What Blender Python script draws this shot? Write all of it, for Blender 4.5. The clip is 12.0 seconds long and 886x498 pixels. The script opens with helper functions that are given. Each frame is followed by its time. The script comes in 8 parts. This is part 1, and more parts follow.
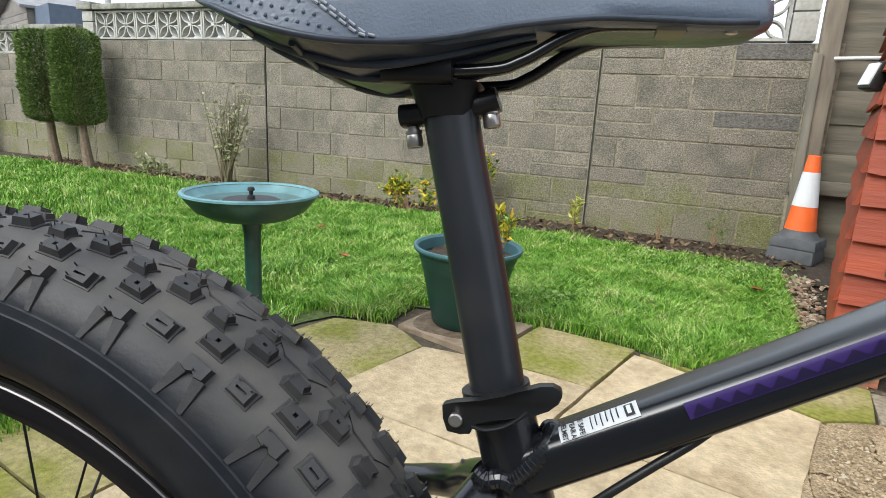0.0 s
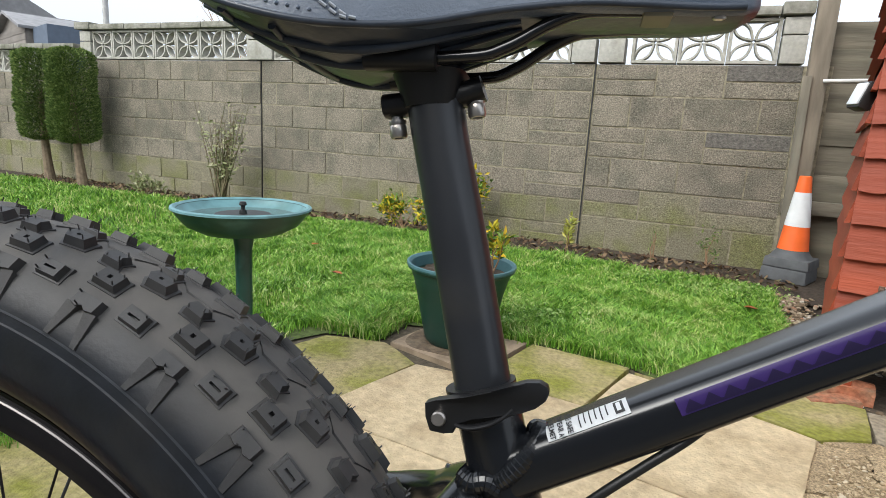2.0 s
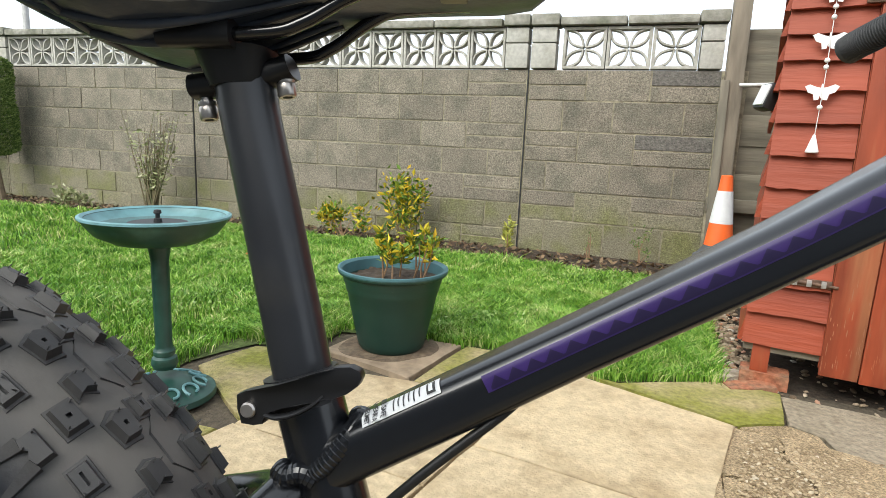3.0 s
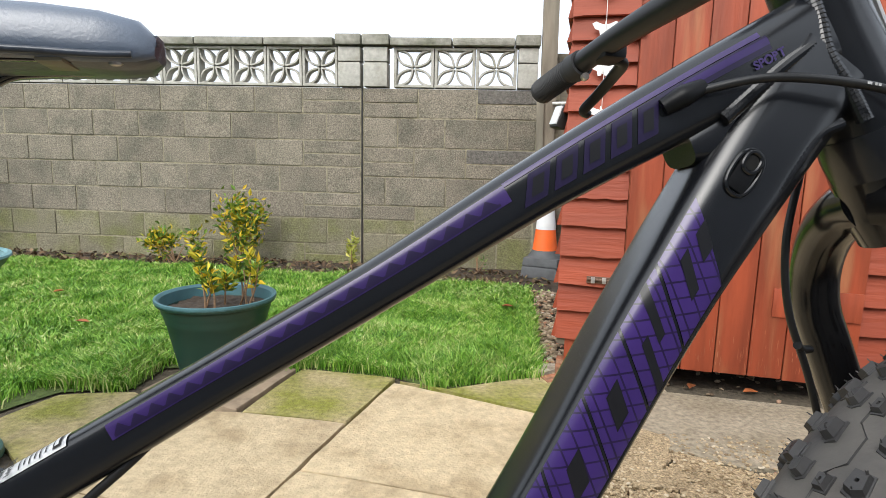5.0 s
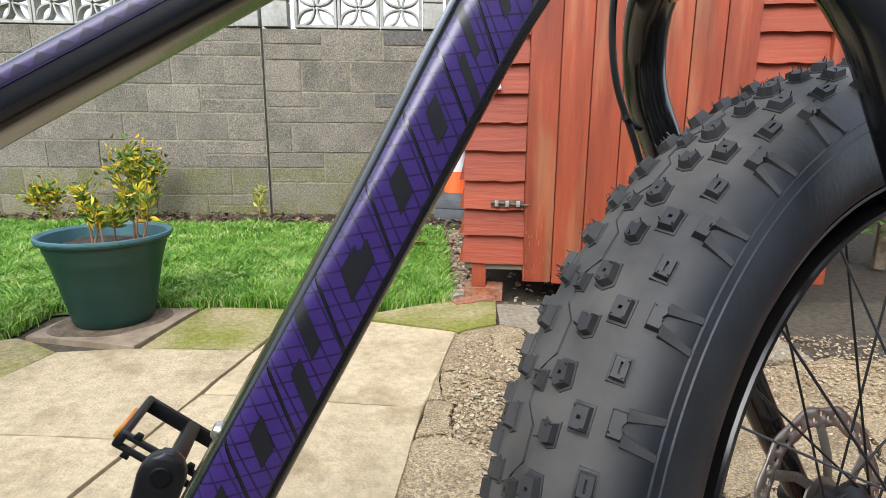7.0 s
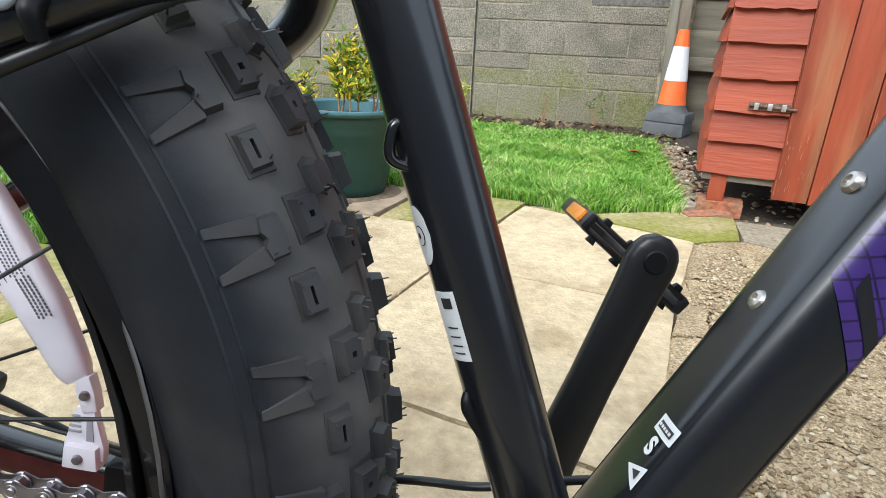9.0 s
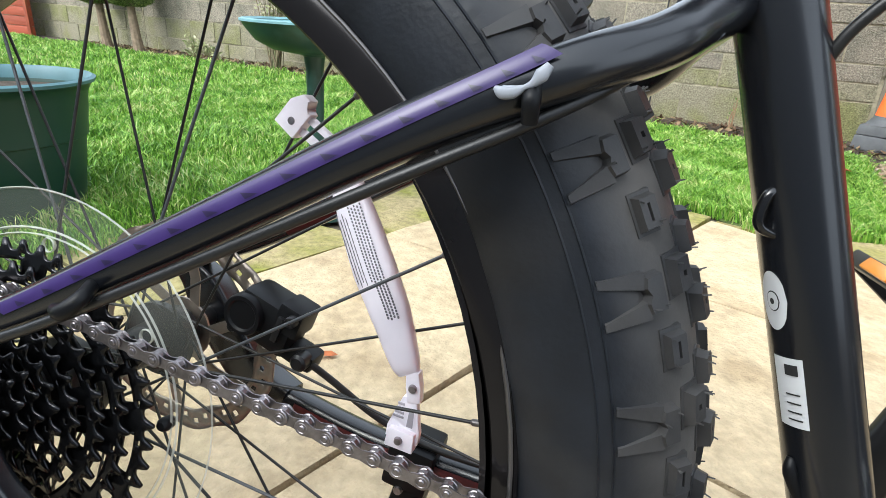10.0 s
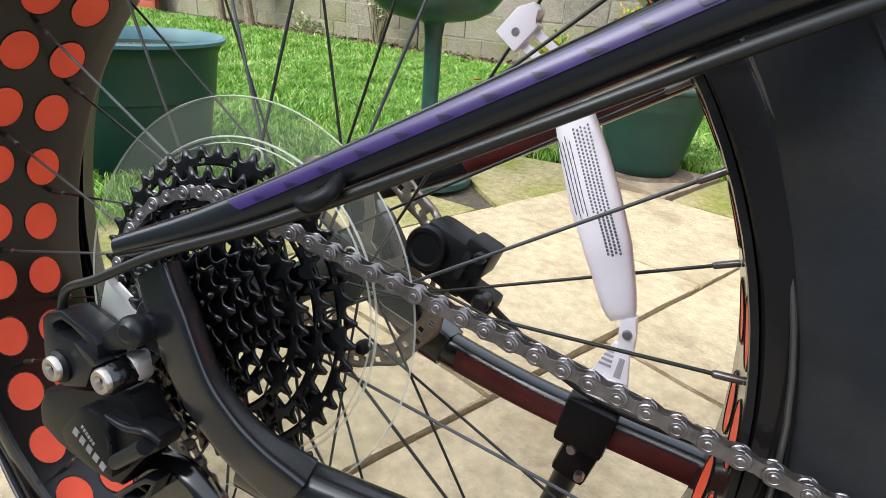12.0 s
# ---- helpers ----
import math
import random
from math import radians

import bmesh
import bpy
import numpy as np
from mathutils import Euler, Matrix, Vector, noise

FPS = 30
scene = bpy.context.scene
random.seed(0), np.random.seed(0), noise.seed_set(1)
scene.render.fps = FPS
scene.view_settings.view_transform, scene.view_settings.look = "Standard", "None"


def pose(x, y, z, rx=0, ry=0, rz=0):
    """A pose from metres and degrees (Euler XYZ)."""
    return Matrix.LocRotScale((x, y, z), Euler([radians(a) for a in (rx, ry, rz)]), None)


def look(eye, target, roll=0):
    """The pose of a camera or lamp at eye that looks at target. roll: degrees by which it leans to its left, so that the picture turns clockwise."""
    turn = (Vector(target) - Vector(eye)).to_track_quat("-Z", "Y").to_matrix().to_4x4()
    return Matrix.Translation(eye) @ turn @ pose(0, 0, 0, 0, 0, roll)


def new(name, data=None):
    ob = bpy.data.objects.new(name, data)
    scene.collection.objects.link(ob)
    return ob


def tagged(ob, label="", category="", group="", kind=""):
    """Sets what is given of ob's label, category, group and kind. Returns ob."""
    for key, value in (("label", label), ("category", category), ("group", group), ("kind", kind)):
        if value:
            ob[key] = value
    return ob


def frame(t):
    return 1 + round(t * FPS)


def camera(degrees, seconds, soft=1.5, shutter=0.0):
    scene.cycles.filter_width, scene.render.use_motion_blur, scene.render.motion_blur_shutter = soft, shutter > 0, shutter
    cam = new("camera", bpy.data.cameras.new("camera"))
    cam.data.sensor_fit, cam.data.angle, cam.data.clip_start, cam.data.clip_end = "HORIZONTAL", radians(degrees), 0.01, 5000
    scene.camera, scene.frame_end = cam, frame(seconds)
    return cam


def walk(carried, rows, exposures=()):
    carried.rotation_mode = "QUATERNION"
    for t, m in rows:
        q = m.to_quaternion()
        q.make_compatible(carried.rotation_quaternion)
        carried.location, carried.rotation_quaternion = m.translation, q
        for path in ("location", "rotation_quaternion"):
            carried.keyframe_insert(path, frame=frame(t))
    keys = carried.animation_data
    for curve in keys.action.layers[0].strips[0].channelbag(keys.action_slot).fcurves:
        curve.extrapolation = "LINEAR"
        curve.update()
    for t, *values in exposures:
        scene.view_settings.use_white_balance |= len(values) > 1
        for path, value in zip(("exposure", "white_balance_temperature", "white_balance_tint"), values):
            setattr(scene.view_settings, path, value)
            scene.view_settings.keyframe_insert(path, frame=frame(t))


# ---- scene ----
cam = camera(75.2, 12.0, soft=0.5)
PATH = [
    (0, (-0.0040, 0.1300, 0.8070), (-0.7890, 1.9050, 0.3240), 3.00),
    (0.5, (-0.0010, 0.1310, 0.8020), (-0.7910, 1.9110, 0.3470), 3.10),
    (1, (-0.0040, 0.1350, 0.7940), (-0.7980, 1.9190, 0.3610), 3.20),
    (1.5, (-0.0010, 0.1330, 0.7950), (-0.7950, 1.9210, 0.3780), 3.20),
    (2, (0.0000, 0.1380, 0.7900), (-0.7790, 1.9340, 0.3790), 3.30),
    (2.5, (0.0090, 0.1500, 0.7790), (-0.7200, 1.9690, 0.3800), 2.90),
    (3, (0.0650, 0.1690, 0.7790), (-0.5570, 2.0320, 0.4020), 2.60),
    (3.5, (0.1180, 0.1740, 0.7930), (-0.3290, 2.0910, 0.4420), 2.20),
    (3.7, (0.1330, 0.1730, 0.7980), (-0.2730, 2.1020, 0.4580), 1.90),
    (5.3, (0.1967, 0.1595, 0.8077), (0.0972, 2.1323, 0.4933), 1.15),
    (5.5, (0.2007, 0.1555, 0.8097), (0.1392, 2.1283, 0.4883), 0.95),
    (6, (0.2271, 0.1499, 0.7961), (0.2548, 2.1191, 0.4501), 1.10),
    (6.5, (0.2496, 0.1343, 0.7436), (0.3505, 2.0941, 0.3579), 0.60),
    (6.7, (0.2506, 0.1333, 0.7166), (0.3705, 2.0882, 0.3109), 0.40),
    (8.3, (0.1192, 0.1769, 0.5633), (0.0385, 2.0751, -0.0611), 0.95),
    (8.5, (0.0852, 0.1719, 0.5593), (-0.0853, 2.0522, -0.1006), 1.05),
    (9, (0.0183, 0.1569, 0.5602), (-0.3877, 1.9819, -0.1487), 2.60),
    (9.5, (-0.0380, 0.1316, 0.5724), (-0.6675, 1.8788, -0.1687), 3.65),
    (10, (-0.0683, 0.1121, 0.5872), (-0.9241, 1.7490, -0.1813), 3.70),
    (10.5, (-0.1193, 0.0904, 0.5864), (-1.0877, 1.6547, -0.1978), 3.65),
    (11, (-0.1500, 0.0750, 0.5800), (-1.1830, 1.5860, -0.2250), 4.00),
    (11.5, (-0.1580, 0.0750, 0.5560), (-1.2280, 1.5500, -0.2670), 4.00),
    (12, (-0.1380, 0.0830, 0.5420), (-1.2070, 1.5540, -0.2910), 4.20),
]
walk(cam, [(t, look(eye, target, roll)) for t, eye, target, roll in PATH], exposures=[
    (0, 0.37, 6330, 7), (0.5, 0.18, 6330, 7), (1.5, 0.18, 6380, 8), (3, 0.43, 6600, 6), (6, 0.33, 6350, 9), (6.5, 0.43, 6220, 9), (8.5, 0.65, 6100, 7),
    (9, 0.72, 6050, 5), (9.5, 0.88, 6050, 5), (10, 0.95, 6200, 6), (10.5, 1.04, 6300, 7), (11, 0.98, 6280, 7), (12, 0.86, 6250, 7)])


# ---- world and light: bright overcast winter day ----
world = bpy.data.worlds.new("overcast_sky")
scene.world = world
world.use_nodes = True
wn, wl = world.node_tree.nodes, world.node_tree.links
bg = wn["Background"]
sky = wn.new("ShaderNodeTexSky")
sky.sky_type = "NISHITA"
sky.sun_disc = False
sky.sun_elevation, sky.sun_rotation = radians(44), radians(202)
sky.air_density, sky.dust_density, sky.ozone_density = 1.0, 6.0, 1.0
pale = wn.new("ShaderNodeHueSaturation")
pale.inputs["Saturation"].default_value = 0.22
pale.inputs["Value"].default_value = 1.0
wl.new(sky.outputs["Color"], pale.inputs["Color"])
cloud = wn.new("ShaderNodeMix")
cloud.data_type = "RGBA"
cloud.inputs[0].default_value = 0.5
cloud.inputs[7].default_value = (4.75, 5.25, 6.1, 1)
wl.new(pale.outputs["Color"], cloud.inputs[6])
wl.new(cloud.outputs[2], bg.inputs["Color"])
bg.inputs["Strength"].default_value = 0.24

sun = new("sun", bpy.data.lights.new("sun", "SUN"))
sun.data.energy, sun.data.angle, sun.data.color = 0.9, radians(40), (1.0, 0.97, 0.93)
sun.matrix_world = look((-2.2, -4.2, 6.0), (0, 1.5, 0))


# ---- materials ----
def shader(name, base, rough=0.6, metal=0.0, var=0.15, scale=12.0, bump=0.0, bump_scale=120.0, second=None, patch=0.5,
           patch_scale=2.0, coat=0.0, spec=0.5, each=0.0, trans=0.0, grain=(1, 1, 1), sharp=0.12, cells=0.0, cell_scale=150.0):
    """Base colour broken up by a fine noise, a second colour in patches, a fine relief, and a shift from piece to piece."""
    m = bpy.data.materials.new(name)
    m.use_nodes = True
    nt = m.node_tree
    b = nt.nodes["Principled BSDF"]
    b.inputs["Roughness"].default_value = rough
    b.inputs["Metallic"].default_value = metal
    b.inputs["Coat Weight"].default_value = coat
    b.inputs["Coat Roughness"].default_value = 0.15
    b.inputs["Specular IOR Level"].default_value = spec
    b.inputs["Transmission Weight"].default_value = trans
    co = nt.nodes.new("ShaderNodeTexCoord")
    mp = nt.nodes.new("ShaderNodeMapping")
    mp.inputs["Scale"].default_value = grain
    info = nt.nodes.new("ShaderNodeObjectInfo")
    shift = nt.nodes.new("ShaderNodeVectorMath")
    shift.operation = "MULTIPLY_ADD"
    shift.inputs[1].default_value = (1, 1, 1)
    cmb = nt.nodes.new("ShaderNodeMath")
    cmb.operation = "MULTIPLY"
    cmb.inputs[1].default_value = 37.0
    nt.links.new(info.outputs["Random"], cmb.inputs[0])
    nt.links.new(co.outputs["Object"], shift.inputs[0])
    nt.links.new(cmb.outputs[0], shift.inputs[2])
    nt.links.new(shift.outputs[0], mp.inputs["Vector"])
    fine = nt.nodes.new("ShaderNodeTexNoise")
    fine.inputs["Scale"].default_value = scale
    fine.inputs["Detail"].default_value = 6
    nt.links.new(mp.outputs[0], fine.inputs["Vector"])
    ramp = nt.nodes.new("ShaderNodeMapRange")
    ramp.inputs[1].default_value, ramp.inputs[2].default_value = 0.3, 0.7
    ramp.inputs[3].default_value, ramp.inputs[4].default_value = 1 - var, 1 + var
    nt.links.new(fine.outputs["Fac"], ramp.inputs[0])
    col = nt.nodes.new("ShaderNodeRGB")
    col.outputs[0].default_value = (*base, 1)
    out = col.outputs[0]
    if second:
        big = nt.nodes.new("ShaderNodeTexNoise")
        big.inputs["Scale"].default_value = patch_scale
        big.inputs["Detail"].default_value = 5
        nt.links.new(mp.outputs[0], big.inputs["Vector"])
        step = nt.nodes.new("ShaderNodeMapRange")
        step.inputs[1].default_value, step.inputs[2].default_value = 1 - patch - sharp, 1 - patch + sharp
        nt.links.new(big.outputs["Fac"], step.inputs[0])
        mix = nt.nodes.new("ShaderNodeMix")
        mix.data_type = "RGBA"
        nt.links.new(step.outputs[0], mix.inputs[0])
        nt.links.new(out, mix.inputs[6])
        mix.inputs[7].default_value = (*second, 1)
        out = mix.outputs[2]
    value = ramp.outputs[0]
    if each:
        lift = nt.nodes.new("ShaderNodeMapRange")
        lift.inputs[3].default_value, lift.inputs[4].default_value = 1 - each, 1 + each
        nt.links.new(info.outputs["Random"], lift.inputs[0])
        mul = nt.nodes.new("ShaderNodeMath")
        mul.operation = "MULTIPLY"
        nt.links.new(value, mul.inputs[0])
        nt.links.new(lift.outputs[0], mul.inputs[1])
        value = mul.outputs[0]
    if cells:
        vor = nt.nodes.new("ShaderNodeTexVoronoi")
        vor.inputs["Scale"].default_value = cell_scale
        nt.links.new(mp.outputs[0], vor.inputs["Vector"])
        sep = nt.nodes.new("ShaderNodeSeparateColor")
        nt.links.new(vor.outputs["Color"], sep.inputs[0])
        cr = nt.nodes.new("ShaderNodeMapRange")
        cr.inputs[3].default_value, cr.inputs[4].default_value = 1 - cells, 1 + cells
        nt.links.new(sep.outputs[0], cr.inputs[0])
        mul = nt.nodes.new("ShaderNodeMath")
        mul.operation = "MULTIPLY"
        nt.links.new(value, mul.inputs[0])
        nt.links.new(cr.outputs[0], mul.inputs[1])
        value = mul.outputs[0]
    hsv = nt.nodes.new("ShaderNodeHueSaturation")
    nt.links.new(out, hsv.inputs["Color"])
    nt.links.new(value, hsv.inputs["Value"])
    nt.links.new(hsv.outputs[0], b.inputs["Base Color"])
    if bump:
        rel = nt.nodes.new("ShaderNodeTexNoise")
        rel.inputs["Scale"].default_value = bump_scale
        rel.inputs["Detail"].default_value = 4
        nt.links.new(mp.outputs[0], rel.inputs["Vector"])
        bp = nt.nodes.new("ShaderNodeBump")
        bp.inputs["Strength"].default_value = bump
        bp.inputs["Distance"].default_value = 0.01
        nt.links.new(rel.outputs["Fac"], bp.inputs["Height"])
        nt.links.new(bp.outputs[0], b.inputs["Normal"])
    return m


def leafy(name, tones, rough=0.5, spec=0.3, clump=0.0):
    """Leaves whose tone shifts from leaf to leaf."""
    m = bpy.data.materials.new(name)
    m.use_nodes = True
    nt = m.node_tree
    b = nt.nodes["Principled BSDF"]
    b.inputs["Roughness"].default_value = rough
    b.inputs["Specular IOR Level"].default_value = spec
    geo = nt.nodes.new("ShaderNodeNewGeometry")
    ramp = nt.nodes.new("ShaderNodeValToRGB")
    els = ramp.color_ramp.elements
    while len(els) < len(tones):
        els.new(0.5)
    for i, (p, c) in enumerate(tones):
        els[i].position, els[i].color = p, (*c, 1)
    if clump:
        # tone drifts in clumps as well
        co = nt.nodes.new("ShaderNodeTexCoord")
        nz = nt.nodes.new("ShaderNodeTexNoise")
        nz.inputs["Scale"].default_value = 5.0
        nz.inputs["Detail"].default_value = 4
        nt.links.new(co.outputs["Object"], nz.inputs["Vector"])
        spread = nt.nodes.new("ShaderNodeMapRange")
        spread.inputs[1].default_value, spread.inputs[2].default_value = 0.3, 0.7
        spread.inputs[3].default_value, spread.inputs[4].default_value = -clump, clump
        nt.links.new(nz.outputs["Fac"], spread.inputs[0])
        add = nt.nodes.new("ShaderNodeMath")
        nt.links.new(geo.outputs["Random Per Island"], add.inputs[0])
        nt.links.new(spread.outputs[0], add.inputs[1])
        nt.links.new(add.outputs[0], ramp.inputs[0])
    else:
        nt.links.new(geo.outputs["Random Per Island"], ramp.inputs[0])
    nt.links.new(ramp.outputs[0], b.inputs["Base Color"])
    return m


M = dict(
    block=shader("concrete_block", (0.262, 0.230, 0.180), 0.92, var=0.42, scale=110, bump=1.0, bump_scale=190, second=(0.180, 0.166, 0.128), patch=0.45, patch_scale=6, each=0.13, cells=0.20, cell_scale=170),
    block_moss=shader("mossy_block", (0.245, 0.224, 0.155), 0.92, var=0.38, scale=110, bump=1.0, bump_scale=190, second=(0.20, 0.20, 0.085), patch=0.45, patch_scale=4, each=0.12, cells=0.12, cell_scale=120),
    block_dark=shader("rough_dark_block", (0.14, 0.13, 0.115), 0.95, var=0.35, scale=55, bump=0.9, bump_scale=90, each=0.1),
    mortar=shader("mortar", (0.30, 0.268, 0.190), 0.95, var=0.35, scale=30, bump=0.4),
    screen=shader("cast_screen_block", (0.42, 0.41, 0.37), 0.9, var=0.15, scale=40, bump=0.3, second=(0.31, 0.30, 0.25), patch=0.4, patch_scale=6, each=0.06),
    coping=shader("weathered_coping", (0.30, 0.29, 0.25), 0.92, var=0.25, scale=30, bump=0.5, second=(0.17, 0.17, 0.13), patch=0.45, patch_scale=5),
    tar=shader("dark_joint", (0.03, 0.03, 0.03), 0.8),
    # both timber tones are lowered to hold the shade on the fence
    oldwood=shader("weathered_timber", (0.225, 0.190, 0.145), 0.9, var=0.3, scale=18, bump=0.4, bump_scale=60, second=(0.19, 0.18, 0.14), patch=0.45, patch_scale=3, grain=(1, 1, 0.15)),
    oldboard=shader("weathered_board", (0.195, 0.172, 0.130), 0.9, var=0.35, scale=18, bump=0.4, bump_scale=60, second=(0.13, 0.122, 0.088), patch=0.45, patch_scale=3, grain=(0.12, 1, 1), each=0.1),
    shed=shader("red_brown_shed_stain", (0.28, 0.050, 0.018), 0.62, var=0.16, scale=14, bump=0.35, bump_scale=60, second=(0.23, 0.038, 0.014), patch=0.42, patch_scale=4, grain=(0.1, 1, 1), each=0.09),
    shed_v=shader("red_brown_door_stain", (0.27, 0.050, 0.018), 0.62, var=0.30, scale=20, bump=0.4, bump_scale=60, second=(0.30, 0.105, 0.045), patch=0.40, patch_scale=11, grain=(1, 1, 0.12), each=0.07, sharp=0.06),
    shed_bare=shader("worn_bare_door_foot", (0.33, 0.095, 0.042), 0.7, var=0.25, scale=40, bump=0.3, second=(0.36, 0.15, 0.08), patch=0.45, patch_scale=26, grain=(1, 1, 0.12), sharp=0.05),
    slab=shader("buff_paving_slab", (0.530, 0.420, 0.262), 0.9, var=0.17, scale=45, bump=0.55, bump_scale=120, second=(0.385, 0.290, 0.168), patch=0.44, patch_scale=6, each=0.06, cells=0.035, cell_scale=110),
    moss=shader("mossy_paving_slab", (0.37, 0.300, 0.150), 0.92, var=0.28, scale=60, bump=0.6, bump_scale=140, second=(0.215, 0.215, 0.035), patch=0.50, patch_scale=5, each=0.05),
    concrete=shader("grey_concrete", (0.315, 0.268, 0.192), 0.92, var=0.3, scale=60, bump=0.6, second=(0.245, 0.205, 0.138), patch=0.45, patch_scale=4),
    aggregate=shader("worn_aggregate_concrete", (0.43, 0.325, 0.192), 0.92, var=0.42, scale=170, bump=0.9, bump_scale=170, second=(0.29, 0.215, 0.120), patch=0.42, patch_scale=9, each=0.08, cells=0.34, cell_scale=300),
    pebble=shader("mixed_pebble", (0.42, 0.36, 0.28), 0.7, var=0.3, scale=50, each=0.45),
    soil=shader("damp_soil", (0.055, 0.040, 0.027), 0.95, var=0.4, scale=40, bump=0.9, bump_scale=60),
    turf=shader("turf_ground", (0.07, 0.10, 0.022), 0.95, var=0.4, scale=30, bump=0.8, bump_scale=60, second=(0.10, 0.085, 0.03), patch=0.35, patch_scale=4),
    grass=leafy("grass_blades", [(0.0, (0.046, 0.138, 0.010)), (0.4, (0.132, 0.315, 0.026)), (0.85, (0.31, 0.505, 0.080)), (1.0, (0.56, 0.58, 0.25))], 0.45, 0.4, 0.25),
    conifer=leafy("conifer_sprays", [(0.0, (0.05, 0.10, 0.02)), (0.6, (0.14, 0.21, 0.05)), (1.0, (0.27, 0.34, 0.10))], 0.7),
    laurel=leafy("spotted_leaves", [(0.0, (0.06, 0.13, 0.02)), (0.45, (0.16, 0.26, 0.03)), (0.62, (0.48, 0.40, 0.03)), (1.0, (0.70, 0.46, 0.03))], 0.4),
    palegreen=leafy("pale_leaves", [(0.0, (0.20, 0.24, 0.10)), (0.6, (0.36, 0.37, 0.19)), (1.0, (0.52, 0.50, 0.34))], 0.6),
    sprig=leafy("yellow_green_leaves", [(0.0, (0.28, 0.33, 0.06)), (1.0, (0.50, 0.46, 0.10))], 0.5),
    bark=shader("bark", (0.20, 0.15, 0.10), 0.9, var=0.3, scale=30, bump=0.6),
    twig=shader("dry_twig", (0.26, 0.16, 0.09), 0.85, var=0.25, scale=40),
    deadleaf=shader("fallen_leaf", (0.33, 0.10, 0.03), 0.7, var=0.3, scale=60, each=0.3),
    potgreen=shader("dark_green_plastic", (0.008, 0.042, 0.032), 0.45, var=0.10, scale=8, second=(0.018, 0.050, 0.038), patch=0.35, patch_scale=6),
    potrim=shader("faded_pot_rim", (0.06, 0.15, 0.17), 0.5, var=0.15, scale=14),
    bath=shader("green_bird_bath_plastic", (0.014, 0.056, 0.043), 0.42, var=0.22, scale=16, second=(0.05, 0.13, 0.115), patch=0.32, patch_scale=12),
    bathin=shader("pale_green_bowl", (0.13, 0.28, 0.30), 0.45, var=0.2, scale=20, second=(0.08, 0.18, 0.18), patch=0.4, patch_scale=9),
    blackmatt=shader("matt_black_plastic", (0.014, 0.014, 0.014), 0.5, var=0.15, scale=60),
    cone_o=shader("fluorescent_orange", (0.95, 0.16, 0.03), 0.5, var=0.07, scale=12),
    cone_w=shader("white_sleeve", (0.78, 0.79, 0.80), 0.4, var=0.08, scale=14),
    cone_b=shader("grey_rubber_base", (0.10, 0.105, 0.11), 0.75, var=0.2, scale=16),
    brickred=shader("orange_red_brick", (0.36, 0.135, 0.070), 0.9, var=0.35, scale=60, bump=0.6, second=(0.27, 0.16, 0.095), patch=0.45, patch_scale=18),
    palestone=shader("pale_broken_stone", (0.42, 0.36, 0.28), 0.9, var=0.3, scale=50, bump=0.6),
    steel=shader("galvanised_steel", (0.50, 0.48, 0.46), 0.45, metal=0.8, var=0.2, scale=40),
    rust=shader("rusty_dark_steel", (0.16, 0.10, 0.07), 0.6, metal=0.5, var=0.4, scale=60),
    white=shader("white_paint", (0.78, 0.77, 0.75), 0.55, var=0.05, scale=20),
    lampglass=shader("pale_lens", (0.70, 0.73, 0.76), 0.25, var=0.03),
    roofgrey=shader("grey_felt_roof", (0.26, 0.26, 0.27), 0.9, var=0.15, scale=6),
    farwood=shader("far_grey_timber", (0.22, 0.20, 0.18), 0.9, var=0.2, scale=8, grain=(0.2, 1, 1)),
    bluegrey=shader("blue_grey_paint", (0.10, 0.13, 0.18), 0.7, var=0.1),
)


# ---- mesh helpers ----
def link_mesh(name, me, mat, parent=None, label="", angle=35):
    me.materials.append(mat)
    if angle:
        me.polygons.foreach_set("use_smooth", [True] * len(me.polygons))
        me.set_sharp_from_angle(angle=radians(angle))
    ob = new(name, me)
    if parent:
        ob.parent = parent
    if label:
        ob["label"] = label
    return ob


def part(name, bm, mat, parent=None, label="", angle=35):
    me = bpy.data.meshes.new(name)
    bmesh.ops.recalc_face_normals(bm, faces=bm.faces)
    bm.to_mesh(me)
    bm.free()
    return link_mesh(name, me, mat, parent, label, angle)


def raw(name, verts, faces, mat, parent=None, label="", angle=0):
    me = bpy.data.meshes.new(name)
    me.from_pydata([tuple(v) for v in verts], [], faces)
    me.update()
    return link_mesh(name, me, mat, parent, label, angle)


def thing(name, label, category, m=None, group="", kind=""):
    ob = new(name)
    ob.empty_display_size = 0.05
    if m is not None:
        ob.matrix_world = m
    return tagged(ob, label, category, group, kind)


def box(bm, c, s, bevel=0.0, rot=None, taper=1.0):
    """A box of size s round c, its edges bevelled; taper narrows its top."""
    r = bmesh.ops.create_cube(bm, size=1.0)
    vs = r["verts"]
    for v in vs:
        k = taper if v.co.z > 0 else 1.0
        v.co = Vector((v.co.x * s[0] * k, v.co.y * s[1] * k, v.co.z * s[2]))
    if bevel:
        es = list({e for v in vs for e in v.link_edges})
        g = bmesh.ops.bevel(bm, geom=es, offset=bevel, segments=2, affect="EDGES", profile=0.6)
        vs = list({v for f in g["faces"] for v in f.verts} | {v for v in vs if v.is_valid})
        seen, stack = set(vs), list(vs)
        while stack:
            for e in stack.pop().link_edges:
                for w in e.verts:
                    if w not in seen:
                        seen.add(w)
                        stack.append(w)
        vs = list(seen)
    mt = Matrix.Translation(c) @ (rot.to_4x4() if rot else Matrix.Identity(4))
    for v in vs:
        v.co = mt @ v.co
    return vs


